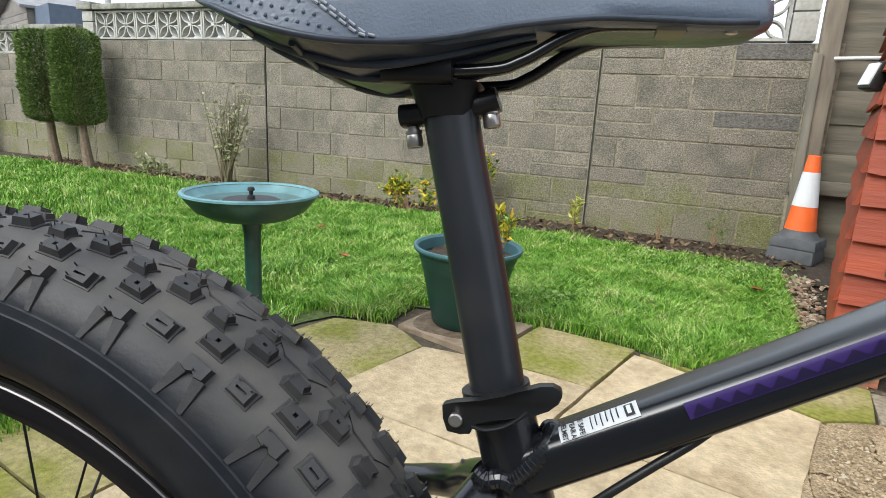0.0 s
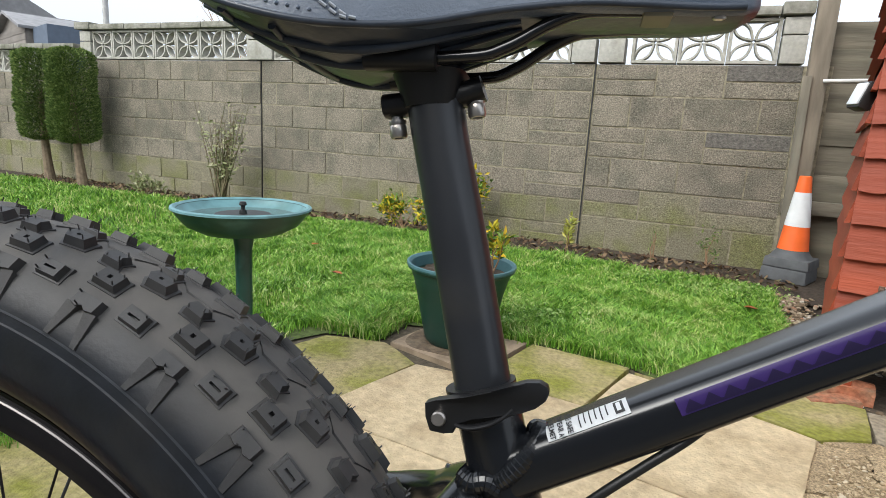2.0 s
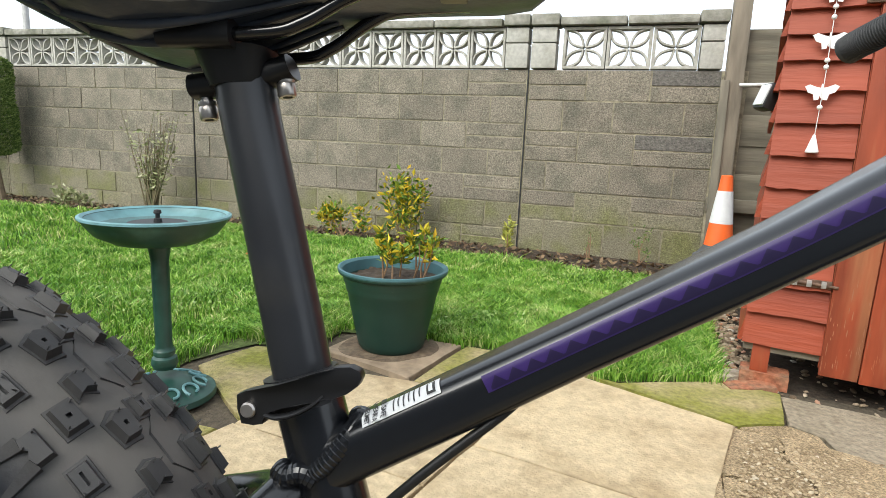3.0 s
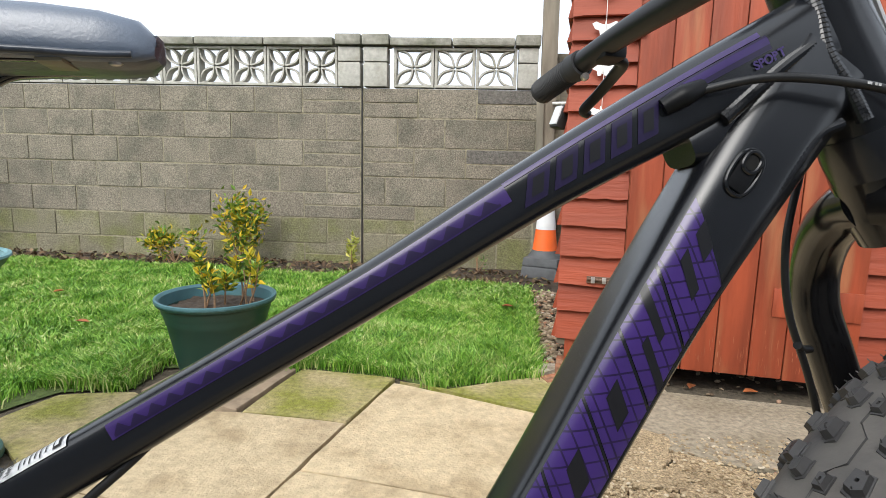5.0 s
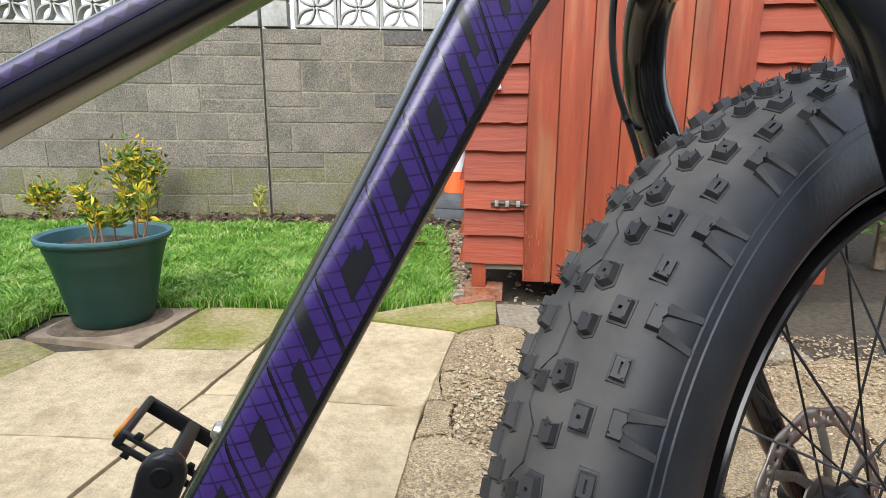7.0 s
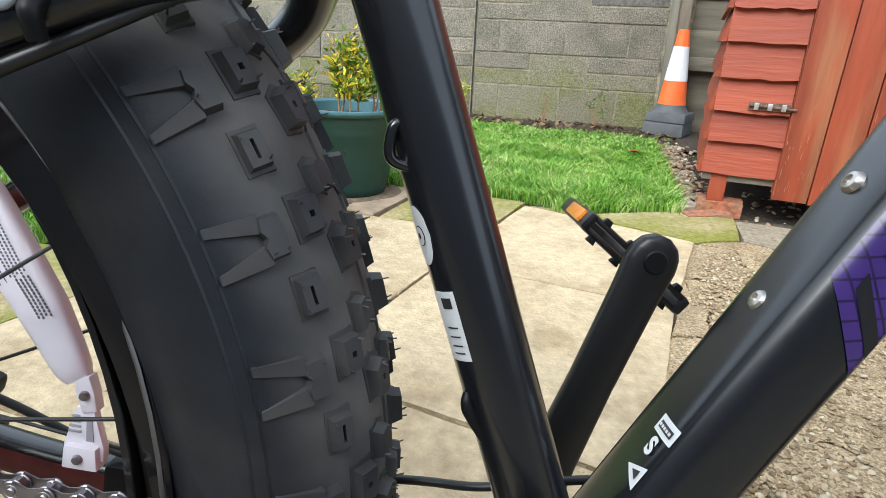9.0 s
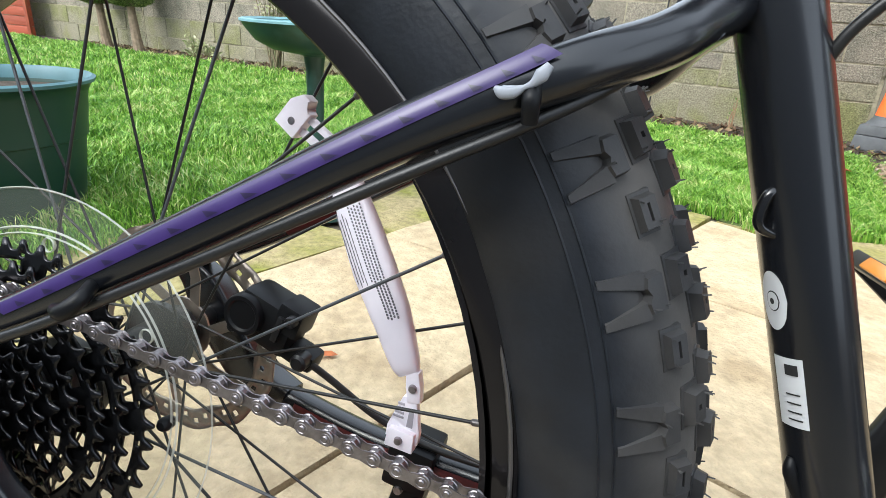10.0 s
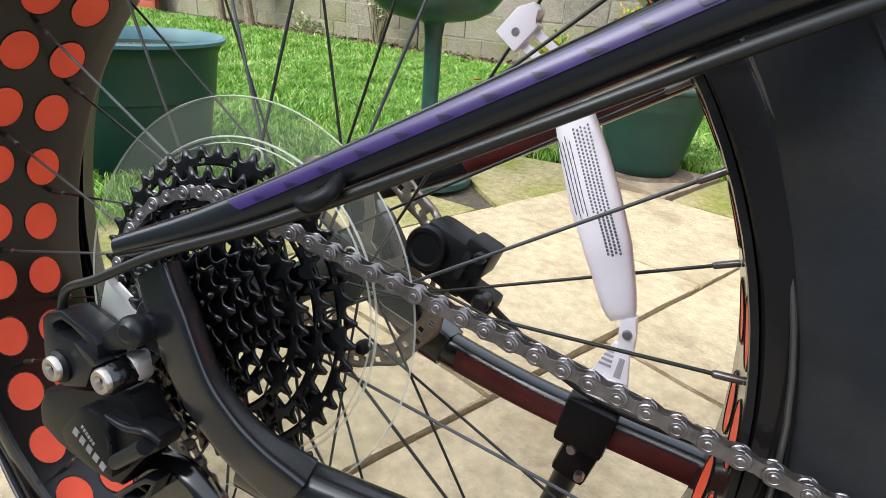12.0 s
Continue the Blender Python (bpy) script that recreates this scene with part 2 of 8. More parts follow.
def catmull(pts, n=8):
    p = [Vector(a) for a in pts]
    p = [2 * p[0] - p[1]] + p + [2 * p[-1] - p[-2]]
    out = []
    for i in range(1, len(p) - 2):
        for k in range(n):
            t = k / n
            a, b, c, d = p[i - 1], p[i], p[i + 1], p[i + 2]
            out.append(0.5 * ((2 * b) + (c - a) * t + (2 * a - 5 * b + 4 * c - d) * t * t + (3 * b - a - 3 * c + d) * t ** 3))
    out.append(p[-2])
    return out


def frames_along(path, side=None):
    """Tangent and two normals at each point of a path; side: the way that the first normal keeps to."""
    n = len(path)
    out, prev = [], None
    for i in range(n):
        t = (path[min(i + 1, n - 1)] - path[max(i - 1, 0)]).normalized()
        if side is not None:
            a = Vector(side)
        elif prev is not None:
            a = prev
        else:
            a = Vector((0, 0, 1)) if abs(t.z) < 0.9 else Vector((1, 0, 0))
        a = (a - t * a.dot(t)).normalized()
        prev = a
        out.append((t, a, t.cross(a)))
    return out


def section(f, ra, rb, square):
    """A tube's outline at the angle f: square 2 is round, more is boxy; a pair is a chamfered box (how far out the chamfers lie, how crisp)."""
    c, s = math.cos(f), math.sin(f)
    if isinstance(square, tuple):
        k, p = square
        d = (abs(c) ** p + abs(s) ** p + ((abs(c) + abs(s)) / k) ** p) ** (1 / p)
        return c / d * ra, s / d * rb
    return math.copysign(abs(c) ** (2 / square), c) * ra, math.copysign(abs(s) ** (2 / square), s) * rb


def tube(bm, path, r, seg=14, side=None, square=2.0, cap=True):
    """A tube along a path. r: a radius, or one (half width along side, half height) for each point; square: 2 is round, more is boxy."""
    path = [Vector(p) for p in path]
    n = len(path)
    rs = [((r, r) if not isinstance(r, (list, tuple)) else (r[i] if isinstance(r[i], (list, tuple)) else (r[i], r[i]))) for i in range(n)]
    rings = []
    for p, (t, a, b), (ra, rb) in zip(path, frames_along(path, side), rs):
        ring = []
        for k in range(seg):
            f = 2 * math.pi * (k + 0.5) / seg
            x, y = section(f, ra, rb, square)
            ring.append(bm.verts.new(p + a * x + b * y))
        rings.append(ring)
    for i in range(n - 1):
        for k in range(seg):
            bm.faces.new((rings[i][k], rings[i][(k + 1) % seg], rings[i + 1][(k + 1) % seg], rings[i + 1][k]))
    if cap:
        bm.faces.new(rings[0][::-1])
        bm.faces.new(rings[-1])
    return rings


def lathe(bm, prof, seg=32, m=None, closed=False):
    """Turns a profile of (radius, height) round z."""
    m = m or Matrix.Identity(4)
    rings = []
    for r, z in prof:
        if r < 1e-6:
            rings.append([bm.verts.new(m @ Vector((0, 0, z)))])
        else:
            rings.append([bm.verts.new(m @ Vector((r * math.cos(2 * math.pi * k / seg), r * math.sin(2 * math.pi * k / seg), z))) for k in range(seg)])
    pairs = list(zip(rings, rings[1:])) + ([(rings[-1], rings[0])] if closed else [])
    for a, b in pairs:
        for k in range(seg):
            k2 = (k + 1) % seg
            if len(a) == 1 and len(b) == 1:
                continue
            if len(a) == 1:
                bm.faces.new((a[0], b[k2], b[k]))
            elif len(b) == 1:
                bm.faces.new((a[k], a[k2], b[0]))
            else:
                bm.faces.new((a[k], a[k2], b[k2], b[k]))


def prism(bm, poly, z0, z1, m=None, bevel=0.0):
    """Extrudes a flat outline from z0 to z1."""
    m = m or Matrix.Identity(4)
    lo = [bm.verts.new(m @ Vector((x, y, z0))) for x, y in poly]
    hi = [bm.verts.new(m @ Vector((x, y, z1))) for x, y in poly]
    top = bm.faces.new(hi)
    bm.faces.new(lo[::-1])
    n = len(poly)
    for i in range(n):
        bm.faces.new((lo[i], lo[(i + 1) % n], hi[(i + 1) % n], hi[i]))
    if bevel:
        bmesh.ops.bevel(bm, geom=list(top.edges), offset=bevel, segments=1, affect="EDGES")


def rough_poly(pts, step=0.05, jag=0.006, seed=1):
    """An outline with uneven edges."""
    rnd = random.Random(seed)
    out = []
    for i, a in enumerate(pts):
        b = pts[(i + 1) % len(pts)]
        d = math.hypot(b[0] - a[0], b[1] - a[1])
        k = max(1, int(d / step))
        for j in range(k):
            t = j / k
            w = 0 if j == 0 else jag
            out.append((a[0] + (b[0] - a[0]) * t + rnd.uniform(-w, w), a[1] + (b[1] - a[1]) * t + rnd.uniform(-w, w)))
    return out


def leaves(n, place, size, seed, bend=0.35, wide=0.5, up=0.3):
    """Verts and faces of n small folded leaves; place(rnd) gives each one's foot and way."""
    rnd = random.Random(seed)
    V, F = [], []
    for _ in range(n):
        p, d = place(rnd)
        s = size * rnd.uniform(0.6, 1.25)
        d = (Vector(d) + Vector((rnd.gauss(0, 0.5), rnd.gauss(0, 0.5), rnd.gauss(up, 0.4)))).normalized()
        a = d.cross(Vector((rnd.gauss(0, 1), rnd.gauss(0, 1), rnd.gauss(0, 1)))).normalized()
        b = d.cross(a)
        k = len(V)
        p = Vector(p)
        V += [p, p + d * s * 0.5 + a * s * wide * 0.5 + b * s * bend * 0.3, p + d * s, p + d * s * 0.5 - a * s * wide * 0.5 + b * s * bend * 0.3]
        F += [(k, k + 1, k + 2), (k, k + 2, k + 3)]
    return V, F


def words(name, text, size, m, mat, parent, bold=0.0, label=""):
    """Lettering in the built-in font, as a thin mesh."""
    cu = bpy.data.curves.new(name, "FONT")
    cu.body, cu.size, cu.offset, cu.extrude = text, size, bold, 0.0
    cu.align_x, cu.align_y = "CENTER", "CENTER"
    tmp = bpy.data.objects.new(name, cu)
    scene.collection.objects.link(tmp)
    me = bpy.data.meshes.new_from_object(tmp.evaluated_get(bpy.context.evaluated_depsgraph_get()))
    bpy.data.objects.remove(tmp)
    me.transform(m)
    return link_mesh(name, me, mat, parent, label, 0)


# ---- ground ----
def sheet(name, label, category, poly, z, mat, kind="structure"):
    bm = bmesh.new()
    bm.faces.new([bm.verts.new((x, y, z)) for x, y in poly])
    return tagged(part(name, bm, mat, angle=0), label, category, kind=kind)


bm = bmesh.new()
NX = 60
gv = {}
for i in range(NX + 1):
    for j in range(NX + 1):
        u, v = (i / NX * 2 - 1), (j / NX * 2 - 1)
        x, y = math.copysign(abs(u) ** 3, u) * 400 - 2, math.copysign(abs(v) ** 3, v) * 400 + 2
        gv[i, j] = bm.verts.new((x, y, -0.032))
for i in range(NX):
    for j in range(NX):
        bm.faces.new((gv[i, j], gv[i + 1, j], gv[i + 1, j + 1], gv[i, j + 1]))
tagged(part("ground", bm, M["soil"], angle=0), "bare damp earth under garden", "ground", kind="structure")

sheet("lawn", "short green lawn turf", "lawn",
      rough_poly([(-14, -3), (-1.62, -3), (-1.50, 0.55), (-1.32, 1.30), (-1.34, 1.66), (-1.24, 1.90), (-1.02, 1.97), (-1.02, 2.16), (-0.5, 2.235), (-0.12, 2.19), (-0.02, 2.10), (0.32, 2.24),
                  (0.42, 2.36), (0.40, 2.9), (0.47, 3.45), (0.35, 3.72), (-0.6, 3.88), (-1.6, 4.02), (-3.7, 4.02), (-5.2, 4.08), (-8, 4.12), (-14, 4.3)], 0.12, 0.02, 3), -0.012, M["turf"])
sheet("flower_bed", "dark soil border with pebbles along wall", "flower bed",
      [(-9, 3.95), (-3.7, 3.94), (-1.6, 3.94), (-0.6, 3.8), (0.35, 3.62), (0.8, 3.6), (0.9, 4.44), (-9, 4.44)], -0.016, M["soil"])

# ---- paving: slabs, each a piece ----
patio = thing("patio", "buff concrete slabs, some mossy, beside cracked concrete", "patio", kind="structure")


def slab(pts, mat, z=0.0, thick=0.035, seed=0, label="", name="paving_slab", gap=0.0055, jag=0.0018, step=0.07):
    cx, cy = sum(p[0] for p in pts) / len(pts), sum(p[1] for p in pts) / len(pts)
    poly = []
    for x, y in pts:
        d = math.hypot(x - cx, y - cy)
        poly.append(((x - cx) * (1 - gap / d), (y - cy) * (1 - gap / d)))
    bm = bmesh.new()
    prism(bm, rough_poly(poly, step, jag, seed), -thick, 0, bevel=0.004)
    ob = part(name, bm, mat, patio, label, 25)
    ob.location = (cx, cy, z)
    return ob


S = M["slab"]
slab([(-0.279, 1.508), (0.280, 1.405), (0.403, 1.917), (-0.135, 2.12)], S, 0, seed=1)
slab([(-0.279, 1.508), (0.280, 1.405), (0.178, 0.815), (-0.405, 0.945)], S, 0.001, seed=2)
slab([(-0.405, 0.945), (0.178, 0.815), (0.07, 0.27), (-0.528, 0.40)], S, -0.001, seed=3)
slab([(-0.528, 0.40), (0.07, 0.27), (-0.05, -0.29), (-0.655, -0.16)], S, 0, seed=4)
slab([(-0.22, 1.785), (-0.330, 1.292), (-0.91, 1.36), (-0.80, 1.80), (-0.57, 1.815)], S, 0, seed=5)
slab([(-0.330, 1.292), (-0.468, 0.682), (-1.05, 0.74), (-0.91, 1.36)], S, 0.002, seed=6)
slab([(-0.468, 0.682), (-0.606, 0.07), (-1.19, 0.14), (-1.05, 0.74)], S, 0, seed=7)
slab([(-0.606, 0.07), (-0.735, -0.5), (-1.32, -0.44), (-1.19, 0.14)], S, 0, seed=8)
slab([(-0.57, 1.815), (-0.22, 1.785), (-0.130, 2.165), (-0.50, 2.205)], M["moss"], 0.0, seed=9, label="paving slab half covered in green moss")
slab([(-0.80, 1.81), (-0.985, 1.93), (-1.22, 1.87), (-1.28, 1.64), (-0.90, 1.38)], M["moss"], -0.004, seed=10, label="mossy paving slab sunk at lawn edge")
slab([(-0.12, 2.15), (0.06, 2.09), (0.19, 2.165), (0.40, 2.262), (0.585, 2.238), (0.550, 2.0), (0.41, 1.928)], M["moss"], -0.004, seed=11, label="broken mossy paving slab")
slab([(-0.93, 1.33), (-1.07, 0.72), (-1.50, 0.78), (-1.33, 1.30)], M["moss"], -0.006, seed=12, label="mossy paving slab by the lawn")
slab([(-1.07, 0.72), (-1.20, 0.12), (-1.56, 0.16), (-1.50, 0.78)], M["moss"], -0.006, seed=13, label="mossy paving slab by the lawn")
slab([(-0.975, 1.93), (-0.585, 1.825), (-0.515, 2.205), (-0.925, 2.18)], shader("brown_pot_slab", (0.33, 0.25, 0.17), 0.85, var=0.25, scale=20, bump=0.3, second=(0.22, 0.165, 0.11), patch=0.4, patch_scale=6), 0.0, 0.04, 14, "raised brown slab under the plant pot")
slab([(0.574, 2.228), (0.551, 2.0), (0.632, 1.957), (0.648, 1.840), (0.72, 1.755), (0.90, 1.68), (1.45, 1.66), (1.45, 2.10)], M["concrete"], -0.0075, 0.035, 15, "worn grey concrete slab")
slab([(0.41, 1.928), (0.552, 1.998), (0.628, 1.955), (0.645, 1.845)], M["aggregate"], -0.006, seed=16, label="exposed pebbly concrete", name="concrete_piece")


def clip(poly, px, py, nx, ny):
    """The part of a convex outline on the side of a line that its normal points away from."""
    out = []
    for i, a in enumerate(poly):
        c = poly[(i + 1) % len(poly)]
        da, dc = (a[0] - px) * nx + (a[1] - py) * ny, (c[0] - px) * nx + (c[1] - py) * ny
        if da <= 0:
            out.append(a)
        if da * dc < 0:
            t = da / (da - dc)
            out.append((a[0] + (c[0] - a[0]) * t, a[1] + (c[1] - a[1]) * t))
    return out


def crooked(pts):
    """An outline pushed about by a noise of the place, so that neighbours share their cracks."""
    out = []
    for i, a in enumerate(pts):
        b = pts[(i + 1) % len(pts)]
        if (b[0], b[1]) < (a[0], a[1]):
            lo, hi, back = b, a, True
        else:
            lo, hi, back = a, b, False
        k = max(1, int(math.dist(a, b) / 0.013))
        row = []
        for j in range(k + 1):
            p = Vector((lo[0] + (hi[0] - lo[0]) * j / k, lo[1] + (hi[1] - lo[1]) * j / k, 0))
            w = 0.05 * noise.noise(p * 5 + Vector((7, 0, 0))) + 0.026 * noise.noise(p * 17) + 0.010 * noise.noise(p * 55)
            u = 0.05 * noise.noise(p * 5 + Vector((0, 9, 3))) + 0.026 * noise.noise(p * 17 + Vector((3, 3, 3))) + 0.010 * noise.noise(p * 55 + Vector((5, 1, 2)))
            # straight along the slabs' edge
            near = max(0.0, min(1.0, (0.979 * (p.x - 0.382) - 0.204 * (p.y - 1.917)) / 0.06))
            row.append((p.x + w * near, p.y + u * near))
        if back:
            row.reverse()
        out += row[:-1]
    return out


# cracked concrete: the plate breaks into uneven pieces with narrow cracks
rnd = random.Random(12)
seeds = [(rnd.uniform(0.12, 1.9), rnd.uniform(0.12, 1.66)) for _ in range(24)] + [(rnd.uniform(0.55, 1.7), rnd.uniform(0.3, 1.25)) for _ in range(13)] + [(0.62, 1.72), (0.44, 1.72), (0.80, 1.72)]
for k, (sx, sy) in enumerate(seeds):
    cell = [(0.0, 0.0), (2.1, 0.0), (2.1, 1.66), (0.92, 1.66), (0.62, 1.88), (0.38, 1.93)]
    cell = clip(cell, 0.382, 1.917, -0.979, 0.204)
    for q, (tx, ty) in enumerate(seeds):
        if q != k and cell:
            cell = clip(cell, (sx + tx) / 2, (sy + ty) / 2, tx - sx, ty - sy)
    if len(cell) > 2:
        slab(crooked(cell), M["aggregate"], -0.003 - 0.0025 * (k % 4), 0.03, 40 + k, "", "concrete_piece", 0.0028 + 0.0022 * (k % 3), 0.0, 10)
sheet("earth_under_paving", "dark earth in the paving joints", "ground", [(-1.6, -3), (2.6, -3), (2.6, 2.2), (0.4, 2.3), (-1.35, 2.2)], -0.02, shader("joint_earth", (0.085, 0.068, 0.045), 0.95, var=0.4, scale=50, bump=0.6))

# unseen concrete sheet, added to bounce light onto the bike's near side
sheet("pavement", "plain concrete sheet added unseen for bounce light", "pavement", [(-1.35, -1.78), (2.6, -1.78), (2.6, 0.0), (0.1, 0.0), (-0.2, -0.05), (-1.3, -0.2)], -0.012, M["concrete"])


# ---- pebbles and litter ----
def pebbles(name, label, n, place, size, seed, mat, z=-0.014, flat=1.0):
    rnd = random.Random(seed)
    t = bmesh.new()
    bmesh.ops.create_icosphere(t, subdivisions=1, radius=1)
    tv = [v.co.copy() for v in t.verts]
    tf = [[v.index for v in f.verts] for f in t.faces]
    t.free()
    V, F = [], []
    for _ in range(n):
        x, y = place(rnd)
        s = size * rnd.uniform(0.4, 1.3)
        e = Euler((rnd.uniform(-0.4, 0.4), rnd.uniform(-0.4, 0.4), rnd.uniform(0, 6.3))).to_matrix() @ Matrix.Diagonal((s, s * rnd.uniform(0.55, 0.95), s * rnd.uniform(0.3, 0.55) * flat))
        k = len(V)
        jit = [1 + rnd.uniform(-0.12, 0.12) for _ in tv]
        V += [Vector((x, y, z)) + e @ (v * j) for v, j in zip(tv, jit)]
        F += [[k + i for i in f] for f in tf]
    return tagged(raw(name, V, F, mat, angle=60), label, "pebbles", kind="stuff")


stone_tones = leafy("pebble_tones", [(0.0, (0.11, 0.075, 0.045)), (0.4, (0.27, 0.20, 0.13)), (0.78, (0.43, 0.35, 0.25)), (0.92, (0.36, 0.15, 0.08)), (1.0, (0.60, 0.56, 0.48))], 0.7)
pebbles("shed_gravel", "mixed brown and white pebbles on soil by shed", 900,
        lambda r: ((lambda y: (0.44 + 0.045 * (y - 2.3) + r.gauss(0.03, 0.05), y))(r.uniform(2.22, 3.75))), 0.014, 5, stone_tones)
pebbles("under_shed_gravel", "pebbles and dead leaves under the shed", 190, lambda r: (r.uniform(0.62, 1.75), 2.20 + r.uniform(-0.04, 0.5)), 0.012, 6, stone_tones)
pebbles("border_pebbles", "small stones on the flower bed soil", 1500,
        lambda r: ((lambda x: (x, 3.98 + 0.08 * math.sin(x) - 0.10 * (x > -1.2) * (x + 1.2) + abs(r.gauss(0, 0.13))))(r.uniform(-7, 0.4))), 0.011, 7, stone_tones)
pebbles("joint_gravel", "loose grit in concrete cracks", 1500,
        lambda r: (r.uniform(0.30, 0.62), r.uniform(1.25, 2.0)) if r.random() < 0.75 else (r.uniform(0.2, 1.1), r.uniform(0.6, 1.7)), 0.0055, 8, stone_tones)
chip_tones = leafy("aggregate_tones", [(0.0, (0.20, 0.14, 0.080)), (0.45, (0.38, 0.290, 0.175)), (0.88, (0.50, 0.395, 0.250)), (1.0, (0.58, 0.50, 0.37))], 0.8)
pebbles("exposed_aggregate", "small stones showing in the worn concrete", 13000,
        lambda r: ((lambda u, v: (0.04 + 0.204 * v + u, v))(r.uniform(0.0, 1.35) if r.random() < 0.7 else r.uniform(0.0, 0.24), r.uniform(0.2, 1.85))), 0.0062, 9, chip_tones, -0.0066, 0.85)


def leaf_litter(name, label, n, place, size, seed, mat):
    rnd = random.Random(seed)
    V, F = [], []
    for _ in range(n):
        x, y = place(rnd)
        s = size * rnd.uniform(0.5, 1.4)
        e = Euler((rnd.gauss(0, 0.45), rnd.gauss(0, 0.45), rnd.uniform(0, 6.3))).to_matrix() * s
        k = len(V)
        V += [Vector((x, y, -0.006 + s * 0.2)) + e @ Vector(q) for q in ((-1, 0, 0.1), (-0.2, -0.5, 0), (0.8, -0.2, 0.15), (1.1, 0.1, 0.3), (0, 0.55, 0.1))]
        F.append([k + q for q in range(5)])
    return tagged(raw(name, V, F, mat, angle=60), label, "leaf litter", kind="stuff")


litter_tones = leafy("dead_leaf_tones", [(0.0, (0.05, 0.03, 0.018)), (0.5, (0.13, 0.08, 0.045)), (0.8, (0.25, 0.17, 0.10)), (1.0, (0.10, 0.14, 0.04))], 0.7)
leaf_litter("bed_litter", "dead brown leaves on the soil border", 2600,
            lambda r: ((lambda x: (x, 4.02 - 0.10 * (x > -1.2) * (x + 1.2) + r.uniform(0.0, 0.42)))(r.uniform(-7, 0.6))), 0.020, 61, litter_tones)


# ---- grass ----
def in_lawn(x, y):
    if y > 3.93 + (0.0 if x > -1.6 else 0.09) - 0.16 * max(0, min(1, (x + 1.2) / 1.5)):
        return False
    if x > -0.02:
        return y > 2.10 + 0.42 * min(x, 0.33) and x < 0.40 + 0.04 * (y - 2.3)
    if x > -0.50:
        return y > 2.245 - 0.14 * (x + 0.5)
    if x > -1.03:
        return y > 2.20
    if x > -1.26:
        return y > 1.93
    if y > 1.93:
        return True
    return x < -1.34 if y > 1.30 else x < -1.32 - 0.18 * (1.3 - y)


def grass(n, xr, yr, h, seed, V, F):
    rnd = random.Random(seed)
    noi = noise.noise
    made = 0
    while made < n:
        x, y = rnd.uniform(*xr), rnd.uniform(*yr)
        if not in_lawn(x + rnd.gauss(0, 0.012), y + rnd.gauss(0, 0.012)):
            continue
        made += 1
        tuft = noi(Vector((x * 3.1, y * 3.1, 0.3))) * 0.6 + noi(Vector((x * 11, y * 11, 2.0))) * 0.6
        hh = h * (1.0 + tuft) * rnd.uniform(0.55, 1.25)
        a = rnd.uniform(0, 6.283)
        w = 0.0013 + 0.0012 * rnd.random()
        w *= 1.0 + 0.35 * max(0, math.hypot(x, y) - 2.0)
        lean = hh * rnd.uniform(0.2, 1.5)
        b = a + rnd.uniform(-1.0, 1.0) + 2.0 * noi(Vector((x * 2, y * 2, 5)))
        dx, dy, lx, ly = math.cos(a) * w, math.sin(a) * w, math.cos(b) * lean, math.sin(b) * lean
        k = len(V)
        V += [(x - dx, y - dy, -0.014), (x + dx, y + dy, -0.014), (x + dx * 0.8 + lx * 0.35, y + dy * 0.8 + ly * 0.35, hh * 0.62), (x - dx * 0.8 + lx * 0.35, y - dy * 0.8 + ly * 0.35, hh * 0.62), (x + lx, y + ly, hh)]
        F += [(k, k + 1, k + 2, k + 3), (k + 3, k + 2, k + 4)]


GV, GF = [], []
grass(90000, (-1.55, 0.5), (1.9, 3.2), 0.036, 11, GV, GF)
grass(46000, (-3.2, 0.6), (3.0, 4.05), 0.034, 12, GV, GF)
grass(95000, (-3.4, -1.2), (-0.4, 3.2), 0.034, 13, GV, GF)
grass(60000, (-9.5, -3.0), (0.8, 4.1), 0.034, 14, GV, GF)
tagged(raw("grass", GV, GF, M["grass"]), "fresh green lawn grass, slightly long", "grass", kind="stuff")


v, f = leaves(3600, lambda r: ((lambda c: (Vector((c[0] + r.gauss(0, c[2]), c[1] + r.gauss(0, c[2] * 0.7), 0.022)), (r.gauss(0, 1), r.gauss(0, 1), 0.15)))(r.choice(((0.18, 3.45, 0.14), (0.30, 3.62, 0.10), (-0.15, 3.55, 0.16), (-1.45, 2.55, 0.15), (-0.55, 2.55, 0.10), (-1.9, 2.15, 0.18), (-2.3, 3.1, 0.2))))), 0.016, 95, wide=0.8, up=0.1)
tagged(raw("lawn_weeds", v, f, leafy("clover_leaves", [(0.0, (0.10, 0.22, 0.03)), (0.6, (0.22, 0.36, 0.08)), (1.0, (0.38, 0.48, 0.20))], 0.5)), "small pale weeds and clover in the lawn", "weeds", kind="stuff")

# ---- garden wall ----
WY, WTH = 4.447, 0.10
wall = thing("wall_north", "grey-brown concrete block garden wall, pierced screen top", "wall", kind="structure")
bm = bmesh.new()
box(bm, (-2.77, WY + 0.062, 0.63), (6.86, 0.10, 1.325), 0)
box(bm, (-7.9, WY + 0.062, 0.56), (3.38, 0.10, 1.165), 0)
part("mortar_bed", bm, M["mortar"], wall, "pale mortar joints", 0)
BLOCKS = {}


